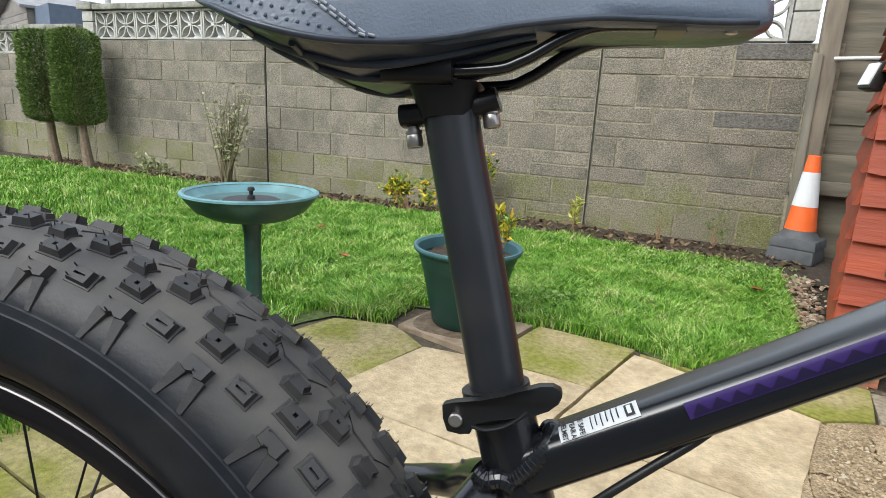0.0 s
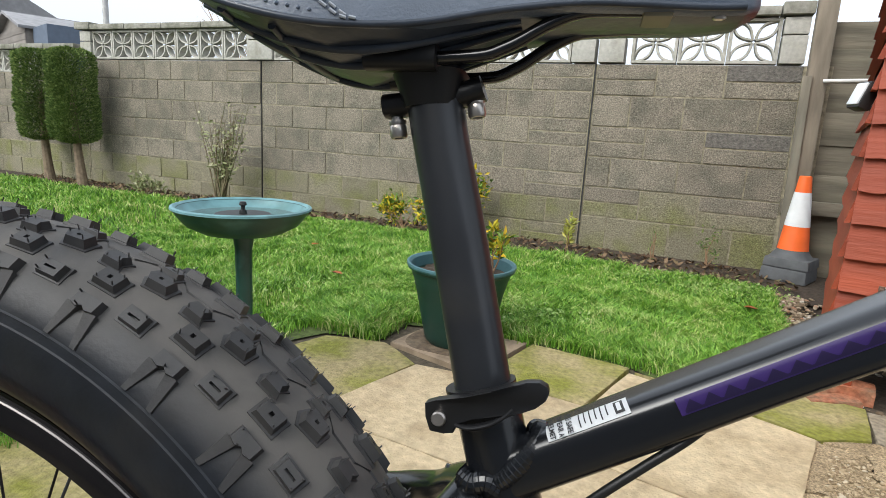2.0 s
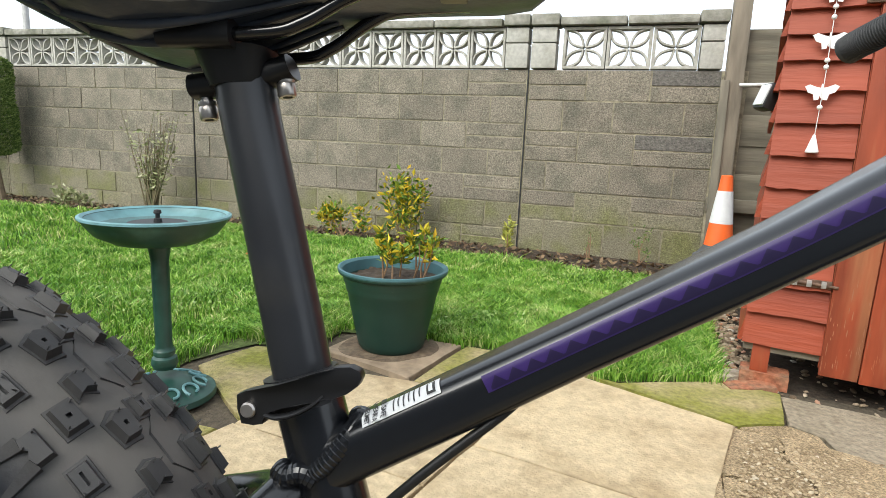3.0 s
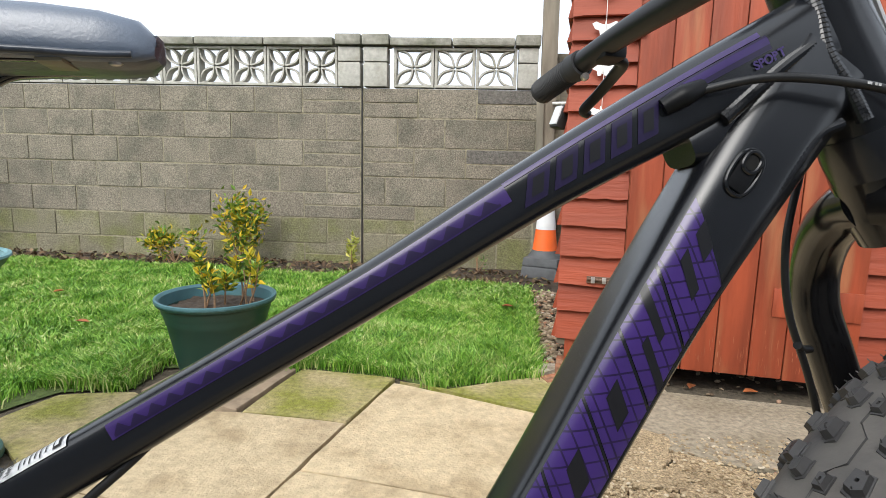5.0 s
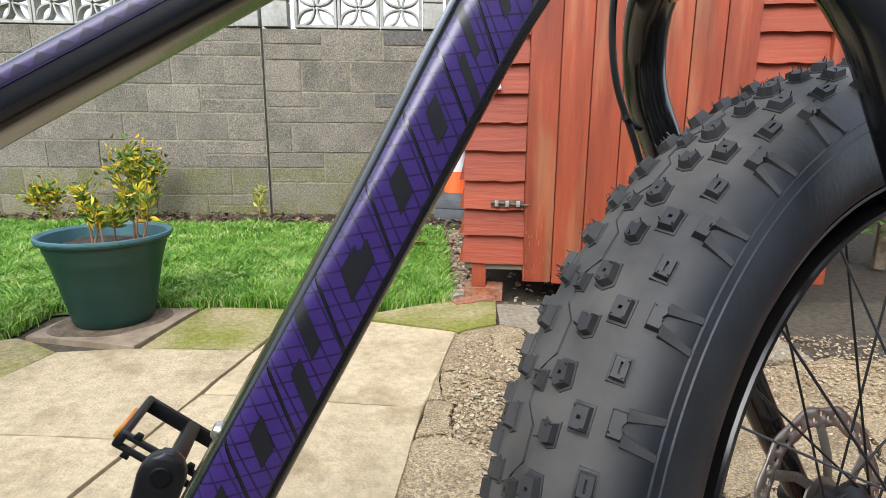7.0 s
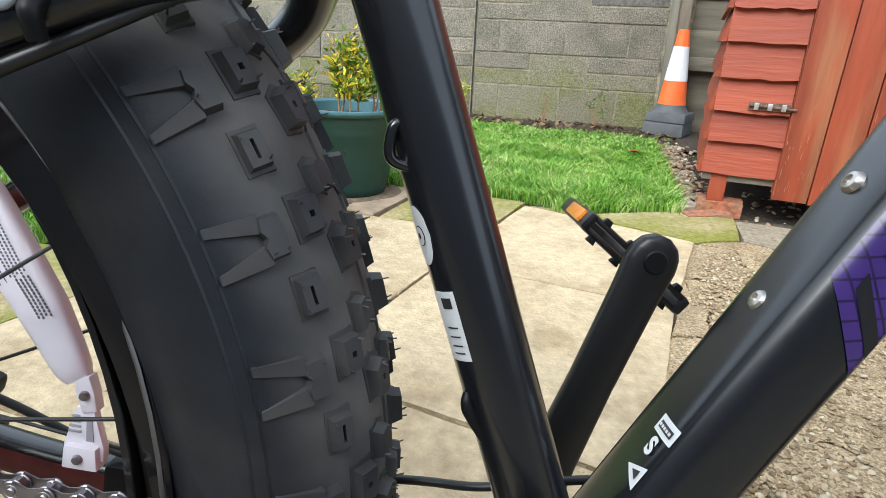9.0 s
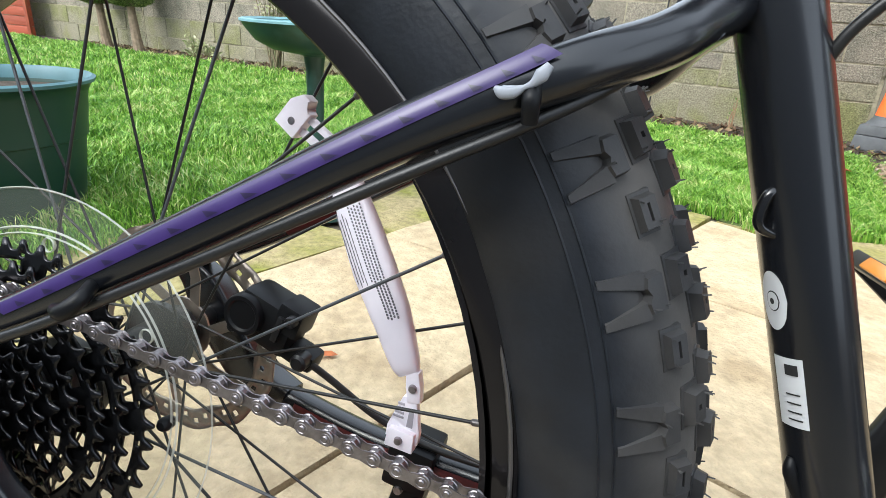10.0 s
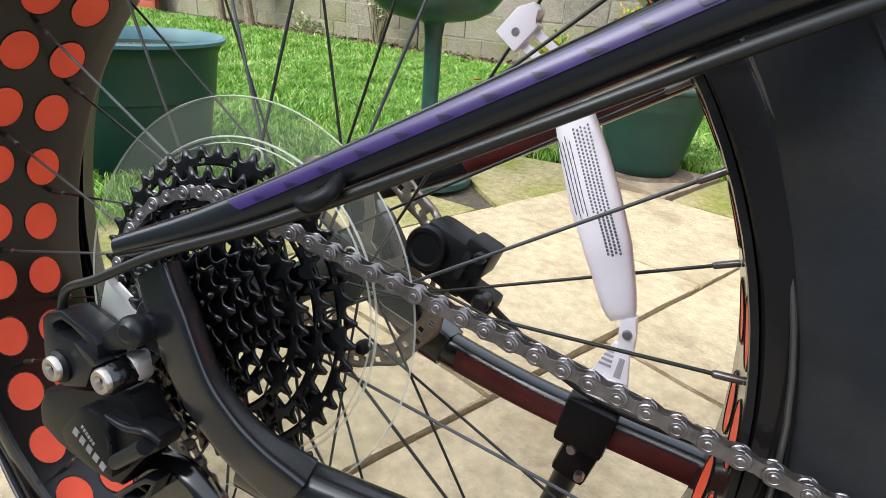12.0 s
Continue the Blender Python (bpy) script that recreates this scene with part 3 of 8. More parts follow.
def block(x0, x1, z0, z1, mat="block"):
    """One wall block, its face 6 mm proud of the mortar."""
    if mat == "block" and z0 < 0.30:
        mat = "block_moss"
    key = (round(x1 - x0, 3), round(z1 - z0, 3), mat)
    if key not in BLOCKS:
        b = bmesh.new()
        box(b, (0, 0, 0), (x1 - x0 - 0.010, 0.05, z1 - z0 - 0.010), 0.004)
        me = bpy.data.meshes.new("block")
        b.to_mesh(me)
        b.free()
        me.materials.append(M[mat])
        BLOCKS[key] = me
    ob = new("block", BLOCKS[key])
    ob.parent = wall
    ob.location = ((x0 + x1) / 2, WY + 0.0310 + random.uniform(-0.0045, 0.0035), (z0 + z1) / 2)


rows = [1.297, 1.105, 0.91, 0.715, 0.52, 0.325, 0.13, -0.035]


def course_run(xl, xr, tops, start, half):
    for k in range(len(tops) - 1):
        z1, z0 = tops[k], tops[k + 1]
        x = xr
        w = start if k % 2 == 0 else start - 0.18
        if w < 0.1:
            w += 0.367
        first = True
        while x > xl + 0.02:
            x0 = max(xl, x - w)
            if x0 - xl < 0.06:
                x0 = xl
            if first and half and k % 2 == 0:
                zm = (z0 + z1) / 2
                block(x0, x, zm, z1)
                block(x0, x, z0, zm)
            else:
                block(x0, x, z0, z1)
            x, w, first = x0, 0.367, False


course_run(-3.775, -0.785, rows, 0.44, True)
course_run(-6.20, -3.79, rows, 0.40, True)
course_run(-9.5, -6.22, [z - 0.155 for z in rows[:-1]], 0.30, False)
# the panel beside the post: mixed sizes
CX = (-0.765, 0.505)
for z1, z0, cuts in ((1.297, 1.082, (("s", -0.36), ("b", 0.07), ("d", 0.505))), (1.082, 0.866, (("b", -0.51), ("b", -0.16), ("b", 0.30), ("b", 0.505))),
                     (0.866, 0.650, (("s", -0.385), ("b", 0.0), ("d", 0.505))), (0.650, 0.434, (("b", -0.60), ("b", -0.145), ("b", 0.28), ("b", 0.505))),
                     (0.434, 0.218, (("s", -0.37), ("b", 0.02), ("s", 0.505))), (0.218, -0.035, (("b", -0.58), ("b", -0.15), ("b", 0.25), ("b", 0.505)))):
    x = CX[0]
    for kind_, x1 in cuts:
        if kind_ == "b":
            block(x, x1, z0, z1)
        else:
            zm = (z0 + z1) / 2
            block(x, x1, zm, z1, "block_dark" if kind_ == "d" else "block")
            block(x, x1, z0, zm)
        x = x1
bm = bmesh.new()
box(bm, (-0.775, WY + 0.014, 0.63), (0.009, 0.03, 1.33))
box(bm, (-3.782, WY + 0.016, 0.63), (0.006, 0.03, 1.33))
part("movement_joint", bm, M["tar"], wall, "black movement joints", 0)


# pierced screen blocks
def screen_mesh():
    """A square frame with four arched petals leaving openings right through."""
    bm = bmesh.new()
    h, w = 0.145, 0.020
    for c, s in (((0, 0, h - w / 2), (2 * h, 0.09, w)), ((0, 0, -h + w / 2), (2 * h, 0.09, w)), ((h - w / 2, 0, 0), (w, 0.088, 2 * h - 2 * w)), ((-h + w / 2, 0, 0), (w, 0.088, 2 * h - 2 * w))):
        box(bm, c, s, 0.003)
    R = 0.135
    for q in range(4):
        for sg in (1, -1):
            pts = []
            for k in range(9):
                t = k / 8
                r = 0.012 + t * (R * 1.30)
                bow = sg * 0.040 * math.sin(math.pi * t)
                a = q * math.pi / 2 + math.pi / 4
                pts.append(Vector((r * math.cos(a) - bow * math.sin(a), 0, r * math.sin(a) + bow * math.cos(a))))
            tube(bm, pts, [(0.038, 0.0085)] * 9, seg=6, side=(0, 1, 0), square=4)
    me = bpy.data.meshes.new("screen_block")
    bmesh.ops.recalc_face_normals(bm, faces=bm.faces)
    bm.to_mesh(me)
    bm.free()
    me.materials.append(M["screen"])
    return me


SCREEN = screen_mesh()


def screen_run(x0, x1, n, z, h):
    w = (x1 - x0) / n
    for i in range(n):
        ob = new("screen_block", SCREEN)
        ob.parent = wall
        ob.location = (x0 + w * (i + 0.5), WY + 0.052, z + h / 2)
        ob.scale = ((w - 0.006) / 0.29, 1, (h - 0.006) / 0.29)


def pier(x0, x1, z, h):
    for k, f in ((0, 0.62), (1, 0.38)):
        b = bmesh.new()
        zz = z if k == 0 else z + h * 0.62
        box(b, ((x0 + x1) / 2, WY + 0.05, zz + h * f / 2), (x1 - x0 - 0.008, 0.13, h * f - 0.008), 0.006)
        part("pier_block", b, M["screen"], wall)


def cope(x0, x1, z, h=0.055):
    b = bmesh.new()
    n = max(1, round((x1 - x0) / 0.5))
    w = (x1 - x0) / n
    for i in range(n):
        box(b, (x0 + w * (i + 0.5), WY + 0.05, z + h / 2 + random.uniform(-0.003, 0.003)), (w - 0.006, 0.17, h), 0.012)
    part("coping", b, M["coping"], wall, "mossy grey coping stones")


SH = 0.285
screen_run(-0.545, 0.350, 3, 1.300, SH)
screen_run(-3.64, -0.957, 10, 1.300, SH)
screen_run(-6.05, -3.93, 7, 1.300, SH)
screen_run(-9.4, -6.45, 10, 1.145, 0.25)
pier(-0.955, -0.783, 1.300, SH)
pier(-0.767, -0.583, 1.300, SH)
pier(0.352, 0.50, 1.300, SH)
pier(-3.93, -3.64, 1.300, SH)
pier(-6.22, -6.05, 1.300, SH)
cope(-3.6, -0.98, 1.588)
cope(-0.57, 0.33, 1.590)
cope(-6.03, -3.95, 1.588)
cope(-9.4, -6.3, 1.40)
for a, b_ in ((-0.97, -0.778), (-0.772, -0.57), (0.33, 0.51), (-3.96, -3.61), (-6.26, -6.03)):
    b = bmesh.new()
    box(b, ((a + b_) / 2, WY + 0.05, 1.630), (b_ - a - 0.004, 0.19, 0.075), 0.012)
    part("pier_cap", b, M["coping"], wall)

# ---- timber fence beside the wall ----
fence = thing("fence", "weathered grey timber fence with thick post", "fence", kind="structure")
bm = bmesh.new()
box(bm, (0.575, WY - 0.03, 0.95), (0.105, 0.10, 2.1), 0.006, Euler((0, radians(-0.6), 0)).to_matrix())
part("post", bm, M["oldwood"], fence, "cracked square fence post")
bm = bmesh.new()
box(bm, (0.530, WY - 0.09, 0.55), (0.05, 0.025, 1.35), 0.003, Euler((0, radians(-1.2), 0)).to_matrix())
part("post_cladding", bm, M["oldwood"], fence)
z = 0.44
for k in range(6):
    h = (0.19, 0.19, 0.195, 0.19, 0.185, 0.16)[k]
    bm = bmesh.new()
    box(bm, (2.4, WY + 0.03 + 0.010 * (k % 2), z + h / 2), (3.6, 0.03, h + 0.006), 0.004)
    part("board", bm, M["oldboard"], fence)
    z += h
bm = bmesh.new()
box(bm, (0.90, WY - 0.035, 0.425), (0.80, 0.06, 0.085), 0.006)
part("rail", bm, M["oldboard"], fence)
bm = bmesh.new()
box(bm, (2.4, WY + 0.035, 0.19), (3.6, 0.05, 0.46), 0.004)
part("gravel_board", bm, M["oldboard"], fence, "dark lower board")
bm = bmesh.new()
tube(bm, [(0.60, WY - 0.10, 1.195), (0.93, WY - 0.16, 1.20)], 0.011, 10)
part("white_pipe", bm, M["white"], fence, "thin white plastic pipe")

# ---- shed ----
shed = thing("garden_shed", "small red-stained timber shed, overlapping boards, worn door", "shed", Matrix.Translation((0.46, 2.33, 0)) @ Euler((0, 0, radians(-10))).to_matrix().to_4x4())


def lap_board(w, h, seed):
    """An overlapping board: thick lower edge, leaning out, its length along x from 0."""
    rnd = random.Random(seed)
    bm = bmesh.new()
    n = 6
    ring = []
    for i in range(n + 1):
        x = w * i / n
        d = rnd.uniform(-0.0015, 0.0015)
        ring.append([bm.verts.new(p) for p in ((x, -0.022 + d, d * 2), (x, -0.006, 0), (x, 0.012, h + 0.015), (x, 0.004, h + 0.015))])
    for i in range(n):
        for k in range(4):
            bm.faces.new((ring[i][k], ring[i + 1][k], ring[i + 1][(k + 1) % 4], ring[i][(k + 1) % 4]))
    bm.faces.new(ring[0])
    bm.faces.new(ring[-1][::-1])
    return bm


zs = [0.135, 0.247, 0.347, 0.456, 0.568, 0.670, 0.774, 0.877, 0.978, 1.068, 1.147, 1.221, 1.302, 1.40, 1.50, 1.60, 1.70, 1.80]
for i, (z0, z1) in enumerate(zip(zs, zs[1:])):
    for x0, w in ((0.0, 0.228 + 0.03 * (i < 2)), (1.00, 0.235)):
        ob = part("board", lap_board(w, z1 - z0, i * 3 + int(x0)), M["shed"], shed, angle=20)
        ob.location = (x0, 0, z0)
    ob = part("side_board", lap_board(1.2, z1 - z0, i * 3 + 2), M["shed"], shed, angle=20)
    ob.matrix_local = Matrix.Translation((0.004, 0.0, z0)) @ Euler((0, 0, radians(90))).to_matrix().to_4x4() @ Matrix.Diagonal((1, -1, 1, 1))
for x, w, z0 in ((1.235, 0.085, 0.10),):
    bm = bmesh.new()
    box(bm, (x + w / 2, -0.015, (z0 + 1.85) / 2), (w, 0.035, 1.85 - z0), 0.004)
    part("corner_post", bm, M["shed_v"], shed)
bm = bmesh.new()
box(bm, (0.66, 0.06, 1.0), (1.30, 0.06, 1.70), 0)
part("inner_wall", bm, M["shed_v"], shed)
bm = bmesh.new()
box(bm, (0.66, 0.75, 0.98), (1.29, 1.30, 1.66), 0)
part("body", bm, M["shed"], shed)
bm = bmesh.new()
box(bm, (0.66, 0.62, 1.95), (1.55, 1.6, 0.05), 0.01, Euler((radians(8), 0, 0)).to_matrix())
part("roof", bm, M["roofgrey"], shed, "grey felt roof")
bm = bmesh.new()
box(bm, (0.14, 0.012, 0.122), (0.27, 0.03, 0.028), 0.003)
part("floor_bearer", bm, M["oldboard"], shed, "bare floor edge")
bm = bmesh.new()
box(bm, (0.062, 0.025, 0.0835), (0.055, 0.06, 0.098), 0.004)
part("foot_block", bm, M["shed_v"], shed)
bm = bmesh.new()
box(bm, (0.62, 0.25, 0.045), (0.07, 0.07, 0.09), 0.004)
part("foot_block", bm, M["oldwood"], shed)
door = part("door", (lambda b: (box(b, (0.615, -0.004, 0.94), (0.77, 0.016, 1.70), 0), b)[1])(bmesh.new()), M["shed_v"], shed, "faded red boarded door, worn at foot")
for k in range(7):
    bm = bmesh.new()
    box(bm, (0.23 + 0.11 * (k + 0.5), -0.020, 0.935 - 0.002 * (k % 3)), (0.1065, 0.016, 1.73 + 0.004 * (k % 2)), 0.003)
    part("door_board", bm, M["shed_v"], door)
bm = bmesh.new()
flake = random.Random(90)
for k in range(7):
    for q in range((34, 24, 30, 16, 26, 18, 14)[k]):
        fx = 0.23 + 0.11 * k + (flake.uniform(0.006, 0.104) if q % 3 else flake.choice((0.007, 0.102)) + flake.gauss(0, 0.004))
        fx = min(max(fx, 0.23 + 0.11 * k + 0.006), 0.23 + 0.11 * k + 0.102)
        fz = 0.085 + abs(flake.gauss(0, (0.17, 0.10, 0.15, 0.08, 0.12, 0.10, 0.08)[k]))
        fh, fw = flake.uniform(0.008, 0.038), flake.uniform(0.0005, 0.0015)
        prism(bm, [(fx - fw, fz), (fx + fw * 0.4, fz - fh * 0.3), (fx + fw, fz + fh * 0.4), (fx + fw * 0.2, fz + fh), (fx - fw * 0.7, fz + fh * 0.6)], 0.0, 0.0006,
              Matrix.Translation((0, -0.0281, 0)) @ Euler((radians(90), 0, 0)).to_matrix().to_4x4())
tagged(part("flaked_paint", bm, M["shed_bare"], door), "flaked paint over bare wood", kind="stuff")
bm = bmesh.new()
box(bm, (0.86, -0.030, 0.34), (0.27, 0.012, 0.10), 0.003)
part("door_ledge", bm, M["shed_v"], door)
bolt = part("door_bolt", (lambda b: (box(b, (0.165, -0.026, 0.372), (0.125, 0.004, 0.026), 0.001), tube(b, [(0.105, -0.033, 0.375), (0.245, -0.033, 0.368)], 0.005, 8), b)[-1])(bmesh.new()), M["rust"], shed, "small rusty sliding bolt")
for x in (0.125, 0.165, 0.205):
    bm = bmesh.new()
    box(bm, (x, -0.034, 0.372), (0.014, 0.014, 0.022), 0.002)
    part("bolt_staple", bm, M["steel"], bolt)
bm = bmesh.new()
box(bm, (0.215, -0.03, 1.24), (0.05, 0.012, 0.03), 0.002)
tube(bm, [(0.20, -0.04, 1.24), (0.25, -0.04, 1.24)], 0.006, 8)
part("door_catch", bm, M["rust"], shed, "rusty upper door catch")

# butterfly string hung on the shed
MSHED = shed.matrix_world.copy()
string = thing("butterfly_garland", "white butterflies and beads hung on a string", "garland", MSHED @ Matrix.Translation((0.113, -0.034, 0)))
bm = bmesh.new()
tube(bm, [(0, 0, 0.80), (0.004, 0, 1.0), (0.002, 0, 1.2), (0.0, 0, 1.4)], 0.0012, 5)
part("cord", bm, M["white"], string)


def butterfly(z):
    half = [(0.002, -0.004), (0.014, -0.026), (0.026, -0.024), (0.024, -0.006), (0.036, 0.004), (0.040, 0.024), (0.026, 0.026), (0.010, 0.012), (0.002, 0.008)]
    bm = bmesh.new()
    for sg in (1, -1):
        m = Matrix.Translation((0, -0.004, z)) @ Euler((radians(90), radians(18 * sg), 0)).to_matrix().to_4x4()
        prism(bm, [(sg * x, y) for x, y in half][::sg], -0.001, 0.001, m)
    tube(bm, [(0, -0.006, z - 0.024), (0, -0.006, z), (0, -0.006, z + 0.018)], [0.002, 0.004, 0.002], 6)
    part("butterfly", bm, M["white"], string, "white pierced butterfly")


for z in (1.128, 0.977, 1.262, 1.40):
    butterfly(z)
for z in (1.065, 1.045, 1.19, 1.22, 0.925):
    bm = bmesh.new()
    bmesh.ops.create_icosphere(bm, subdivisions=2, radius=0.008, matrix=Matrix.Translation((0.002, 0, z)))
    part("bead", bm, M["white"], string)
bm = bmesh.new()
lathe(bm, [(0.0, 0.845), (0.004, 0.84), (0.019, 0.79), (0.017, 0.786), (0.0, 0.788)], 16)
part("bell", bm, M["white"], string, "white cone-shaped bell")

# security light on the shed side
lamp = thing("security_light", "black floodlight with pale lens on the shed side", "light", MSHED @ Matrix.Translation((-0.030, 0.10, 0.965)) @ Euler((radians(-20), 0, radians(-60))).to_matrix().to_4x4())
bm = bmesh.new()
box(bm, (0, 0, 0), (0.066, 0.040, 0.088), 0.007)
part("housing", bm, M["blackmatt"], lamp)
bm = bmesh.new()
box(bm, (0, -0.022, 0), (0.054, 0.008, 0.072), 0.003)
part("lens", bm, M["lampglass"], lamp, "pale lens")
bm = bmesh.new()
tube(bm, [(0.0, 0.02, -0.03), (0.045, 0.03, -0.03)], 0.008, 8)
part("bracket", bm, M["blackmatt"], lamp)

# bricks under and beside the shed
for k, (x, y, z, a, size) in enumerate(((0.545, 2.345, 0.009, -10, (0.150, 0.085, 0.052)), (0.490, 2.262, -0.0200, 22, (0.165, 0.062, 0.045)), (0.418, 2.322, -0.008, 42, (0.095, 0.048, 0.030)), (0.452, 2.352, -0.004, 15, (0.060, 0.040, 0.030)))):
    bm = bmesh.new()
    prism(bm, rough_poly([(sx * size[0] / 2, sy * size[1] / 2) for sx, sy in ((-1, -1), (1, -1), (1, 1), (-1, 1))], 0.02, 0.003, 70 + k), -size[2] / 2, size[2] / 2, bevel=0.003)
    b = part("brick", bm, M["brickred" if k < 2 else "palestone"])
    b.matrix_world = pose(x, y, z, (2, 3, 8, -5)[k], (0, -2, 6, 4)[k], a)
    tagged(b, ("weathered red-brown brick under the shed foot", "orange brick sunk beside a mossy slab", "pale broken stone fragment beside brick", "pale broken stone fragment beside brick")[k], "brick" if k < 2 else "stone")

# ---- traffic cone on stacked bases ----
cone = thing("traffic_cone", "orange and white traffic cone on grey rubber base", "traffic cone", pose(0.588, 4.235, -0.014, 0, 0, -22))
for k, (z0, z1, w) in enumerate(((0.0, 0.082, 0.262), (0.084, 0.142, 0.256))):
    bm = bmesh.new()
    box(bm, (0.004 * k, 0.003 * k, (z0 + z1) / 2), (w, w, z1 - z0), 0.010, taper=0.95)
    part("base", bm, M["cone_b"], cone, "grey recycled rubber base")
bm = bmesh.new()
lathe(bm, [(0.118, 0.142), (0.112, 0.150), (0.100, 0.168), (0.092, 0.178), (0.089, 0.192)], 32)
part("base_collar", bm, M["cone_b"], cone)
cz = lambda z: 0.087 - (z - 0.19) / 0.451 * 0.053
for name, m_, a, b_ in (("lower_body", "cone_o", 0.185, 0.338), ("sleeve", "cone_w", 0.338, 0.545), ("tip", "cone_o", 0.545, 0.641)):
    bm = bmesh.new()
    g = 0.0015 if name == "sleeve" else 0
    lathe(bm, [(cz(a) + g, a), (cz(b_) + g, b_)] + ([(cz(b_) - 0.006, b_ + 0.003), (cz(b_) - 0.008, b_ - 0.03)] if name == "tip" else []), 28)
    part(name, bm, M[m_], cone)

# ---- bird bath ----
bath = thing("bird_bath", "green plastic pedestal bird bath with water and fountain", "bird bath", pose(-1.20, 1.425, -0.004))
bm = bmesh.new()
lathe(bm, [(r * 0.955, 0.540 - (0.540 - z) * 0.86) for r, z in ((0.0, 0.44), (0.06, 0.440), (0.12, 0.452), (0.165, 0.478), (0.190, 0.512), (0.200, 0.528), (0.205, 0.532), (0.204, 0.538), (0.196, 0.540), (0.188, 0.534), (0.178, 0.515), (0.15, 0.490), (0.10, 0.468), (0.0, 0.462))], 48)
bowl = part("bowl", bm, M["bath"], bath)
bm = bmesh.new()
lathe(bm, [(0.1786, 0.5345), (0.1690, 0.5205), (0.1413, 0.500), (0.0, 0.476)], 48)
part("bowl_lining", bm, M["bathin"], bath, "pale weathered inside of bowl")
bm = bmesh.new()
lathe(bm, [(0.1963, 0.5335), (0.1953, 0.539), (0.1872, 0.5415), (0.1795, 0.536)], 48)
part("bowl_rim", bm, M["bathin"], bath, "pale worn rim")
water = shader("still_water", (0.30, 0.36, 0.33), 0.04, var=0.03, trans=0.75, spec=0.6)
bm = bmesh.new()
lathe(bm, [(0.0, 0.513), (0.163, 0.513)], 48)
part("water", bm, water, bath, "clear shallow water")
bm = bmesh.new()
lathe(bm, [(0.0, 0.517), (0.078, 0.517), (0.082, 0.512), (0.08, 0.506), (0.0, 0.505)], 32)
fp = part("solar_fountain", bm, M["blackmatt"], bath, "black floating solar fountain disc")
bm = bmesh.new()
lathe(bm, [(0.012, 0.516), (0.010, 0.528), (0.006, 0.53), (0.006, 0.540), (0.011, 0.543), (0.009, 0.552), (0.0, 0.554)], 14)
part("nozzle", bm, M["blackmatt"], fp)
bm = bmesh.new()
lathe(bm, [(0.030, 0.085), (0.034, 0.093), (0.037, 0.10), (0.034, 0.118), (0.027, 0.124), (0.030, 0.132), (0.030, 0.140), (0.025, 0.146), (0.0235, 0.155), (0.0250, 0.41), (0.030, 0.447), (0.045, 0.459), (0.0, 0.463)], 24)
for v in bm.verts:
    if 0.15 < v.co.z < 0.43:
        k = round(math.degrees(math.atan2(v.co.y, v.co.x)) / 15)
        v.co.x *= 1 - 0.06 * (k % 2)
        v.co.y *= 1 - 0.06 * (k % 2)
part("pedestal", bm, M["bath"], bath, "fluted green pedestal")
bm = bmesh.new()
lathe(bm, [(0.0, 0.055), (0.05, 0.055), (0.08, 0.040), (0.115, 0.022), (0.128, 0.020), (0.137, 0.016), (0.140, 0.0), (0.0, 0.0)], 40)
foot = part("foot", bm, M["bath"], bath)
for q in range(10):
    bm = bmesh.new()
    a = q * math.pi / 5
    pts = []
    for k in range(15):
        t = k / 14
        r = 0.012 + 0.017 * t
        f = a + t * 5.2
        rad = 0.098 + r * math.cos(f * 1.0 - a)
        tan = r * math.sin(f - a)
        x, y = rad * math.cos(a) - tan * math.sin(a), rad * math.sin(a) + tan * math.cos(a)
        pts.append((x, y, 0.058 - (rad - 0.05) / 0.09 * 0.040))
    tube(bm, pts, 0.0042, 6)
    part("scroll", bm, M["bathin"], foot, "raised leafy scroll")

# ---- plant pot with shrub stems ----
bm = bmesh.new()
stain = [(0.172 + 0.016 * math.sin(2.1 * a) + 0.008 * math.sin(5 * a + 1), a) for a in [2 * math.pi * k / 40 for k in range(40)]]
prism(bm, [(r * math.cos(a) - 0.765, r * math.sin(a) + 2.075) for r, a in stain], -0.002, 0.0008)
tagged(part("soil_stain", bm, shader("washed_out_soil", (0.13, 0.092, 0.058), 0.85, var=0.35, scale=40, bump=0.5, second=(0.20, 0.15, 0.10), patch=0.42, patch_scale=14)), "dark washed-out soil round the plant pot", "soil", kind="stuff")
pot = thing("plant_pot", "dark green plastic plant pot on brown slab", "plant pot", pose(-0.765, 2.085, 0.010))
bm = bmesh.new()
lathe(bm, [(0.0, -0.0095), (0.115, -0.0095), (0.124, 0.000), (0.129, 0.02), (0.152, 0.13), (0.168, 0.205), (0.171, 0.209), (0.174, 0.225), (0.186, 0.268), (0.190, 0.272), (0.200, 0.276), (0.204, 0.286), (0.203, 0.293), (0.196, 0.294), (0.188, 0.286), (0.183, 0.25), (0.178, 0.238), (0.0, 0.238)], 48)
part("body", bm, M["potgreen"], pot)
bm = bmesh.new()
lathe(bm, [(0.2035, 0.284), (0.2045, 0.291), (0.2035, 0.2955), (0.196, 0.2965), (0.187, 0.288), (0.181, 0.25)], 48)
part("rim", bm, M["potrim"], pot, "sun-faded blue-green rim")
bm = bmesh.new()
bmesh.ops.create_grid(bm, x_segments=30, y_segments=30, size=0.18)
for v in list(bm.verts):
    if v.co.xy.length > 0.183:
        bm.verts.remove(v)
    else:
        v.co.z = 0.250 + 0.012 * noise.noise(v.co * 25) + 0.006 * noise.noise(v.co * 70)
part("compost", bm, M["soil"], pot, "dark crumbly compost")

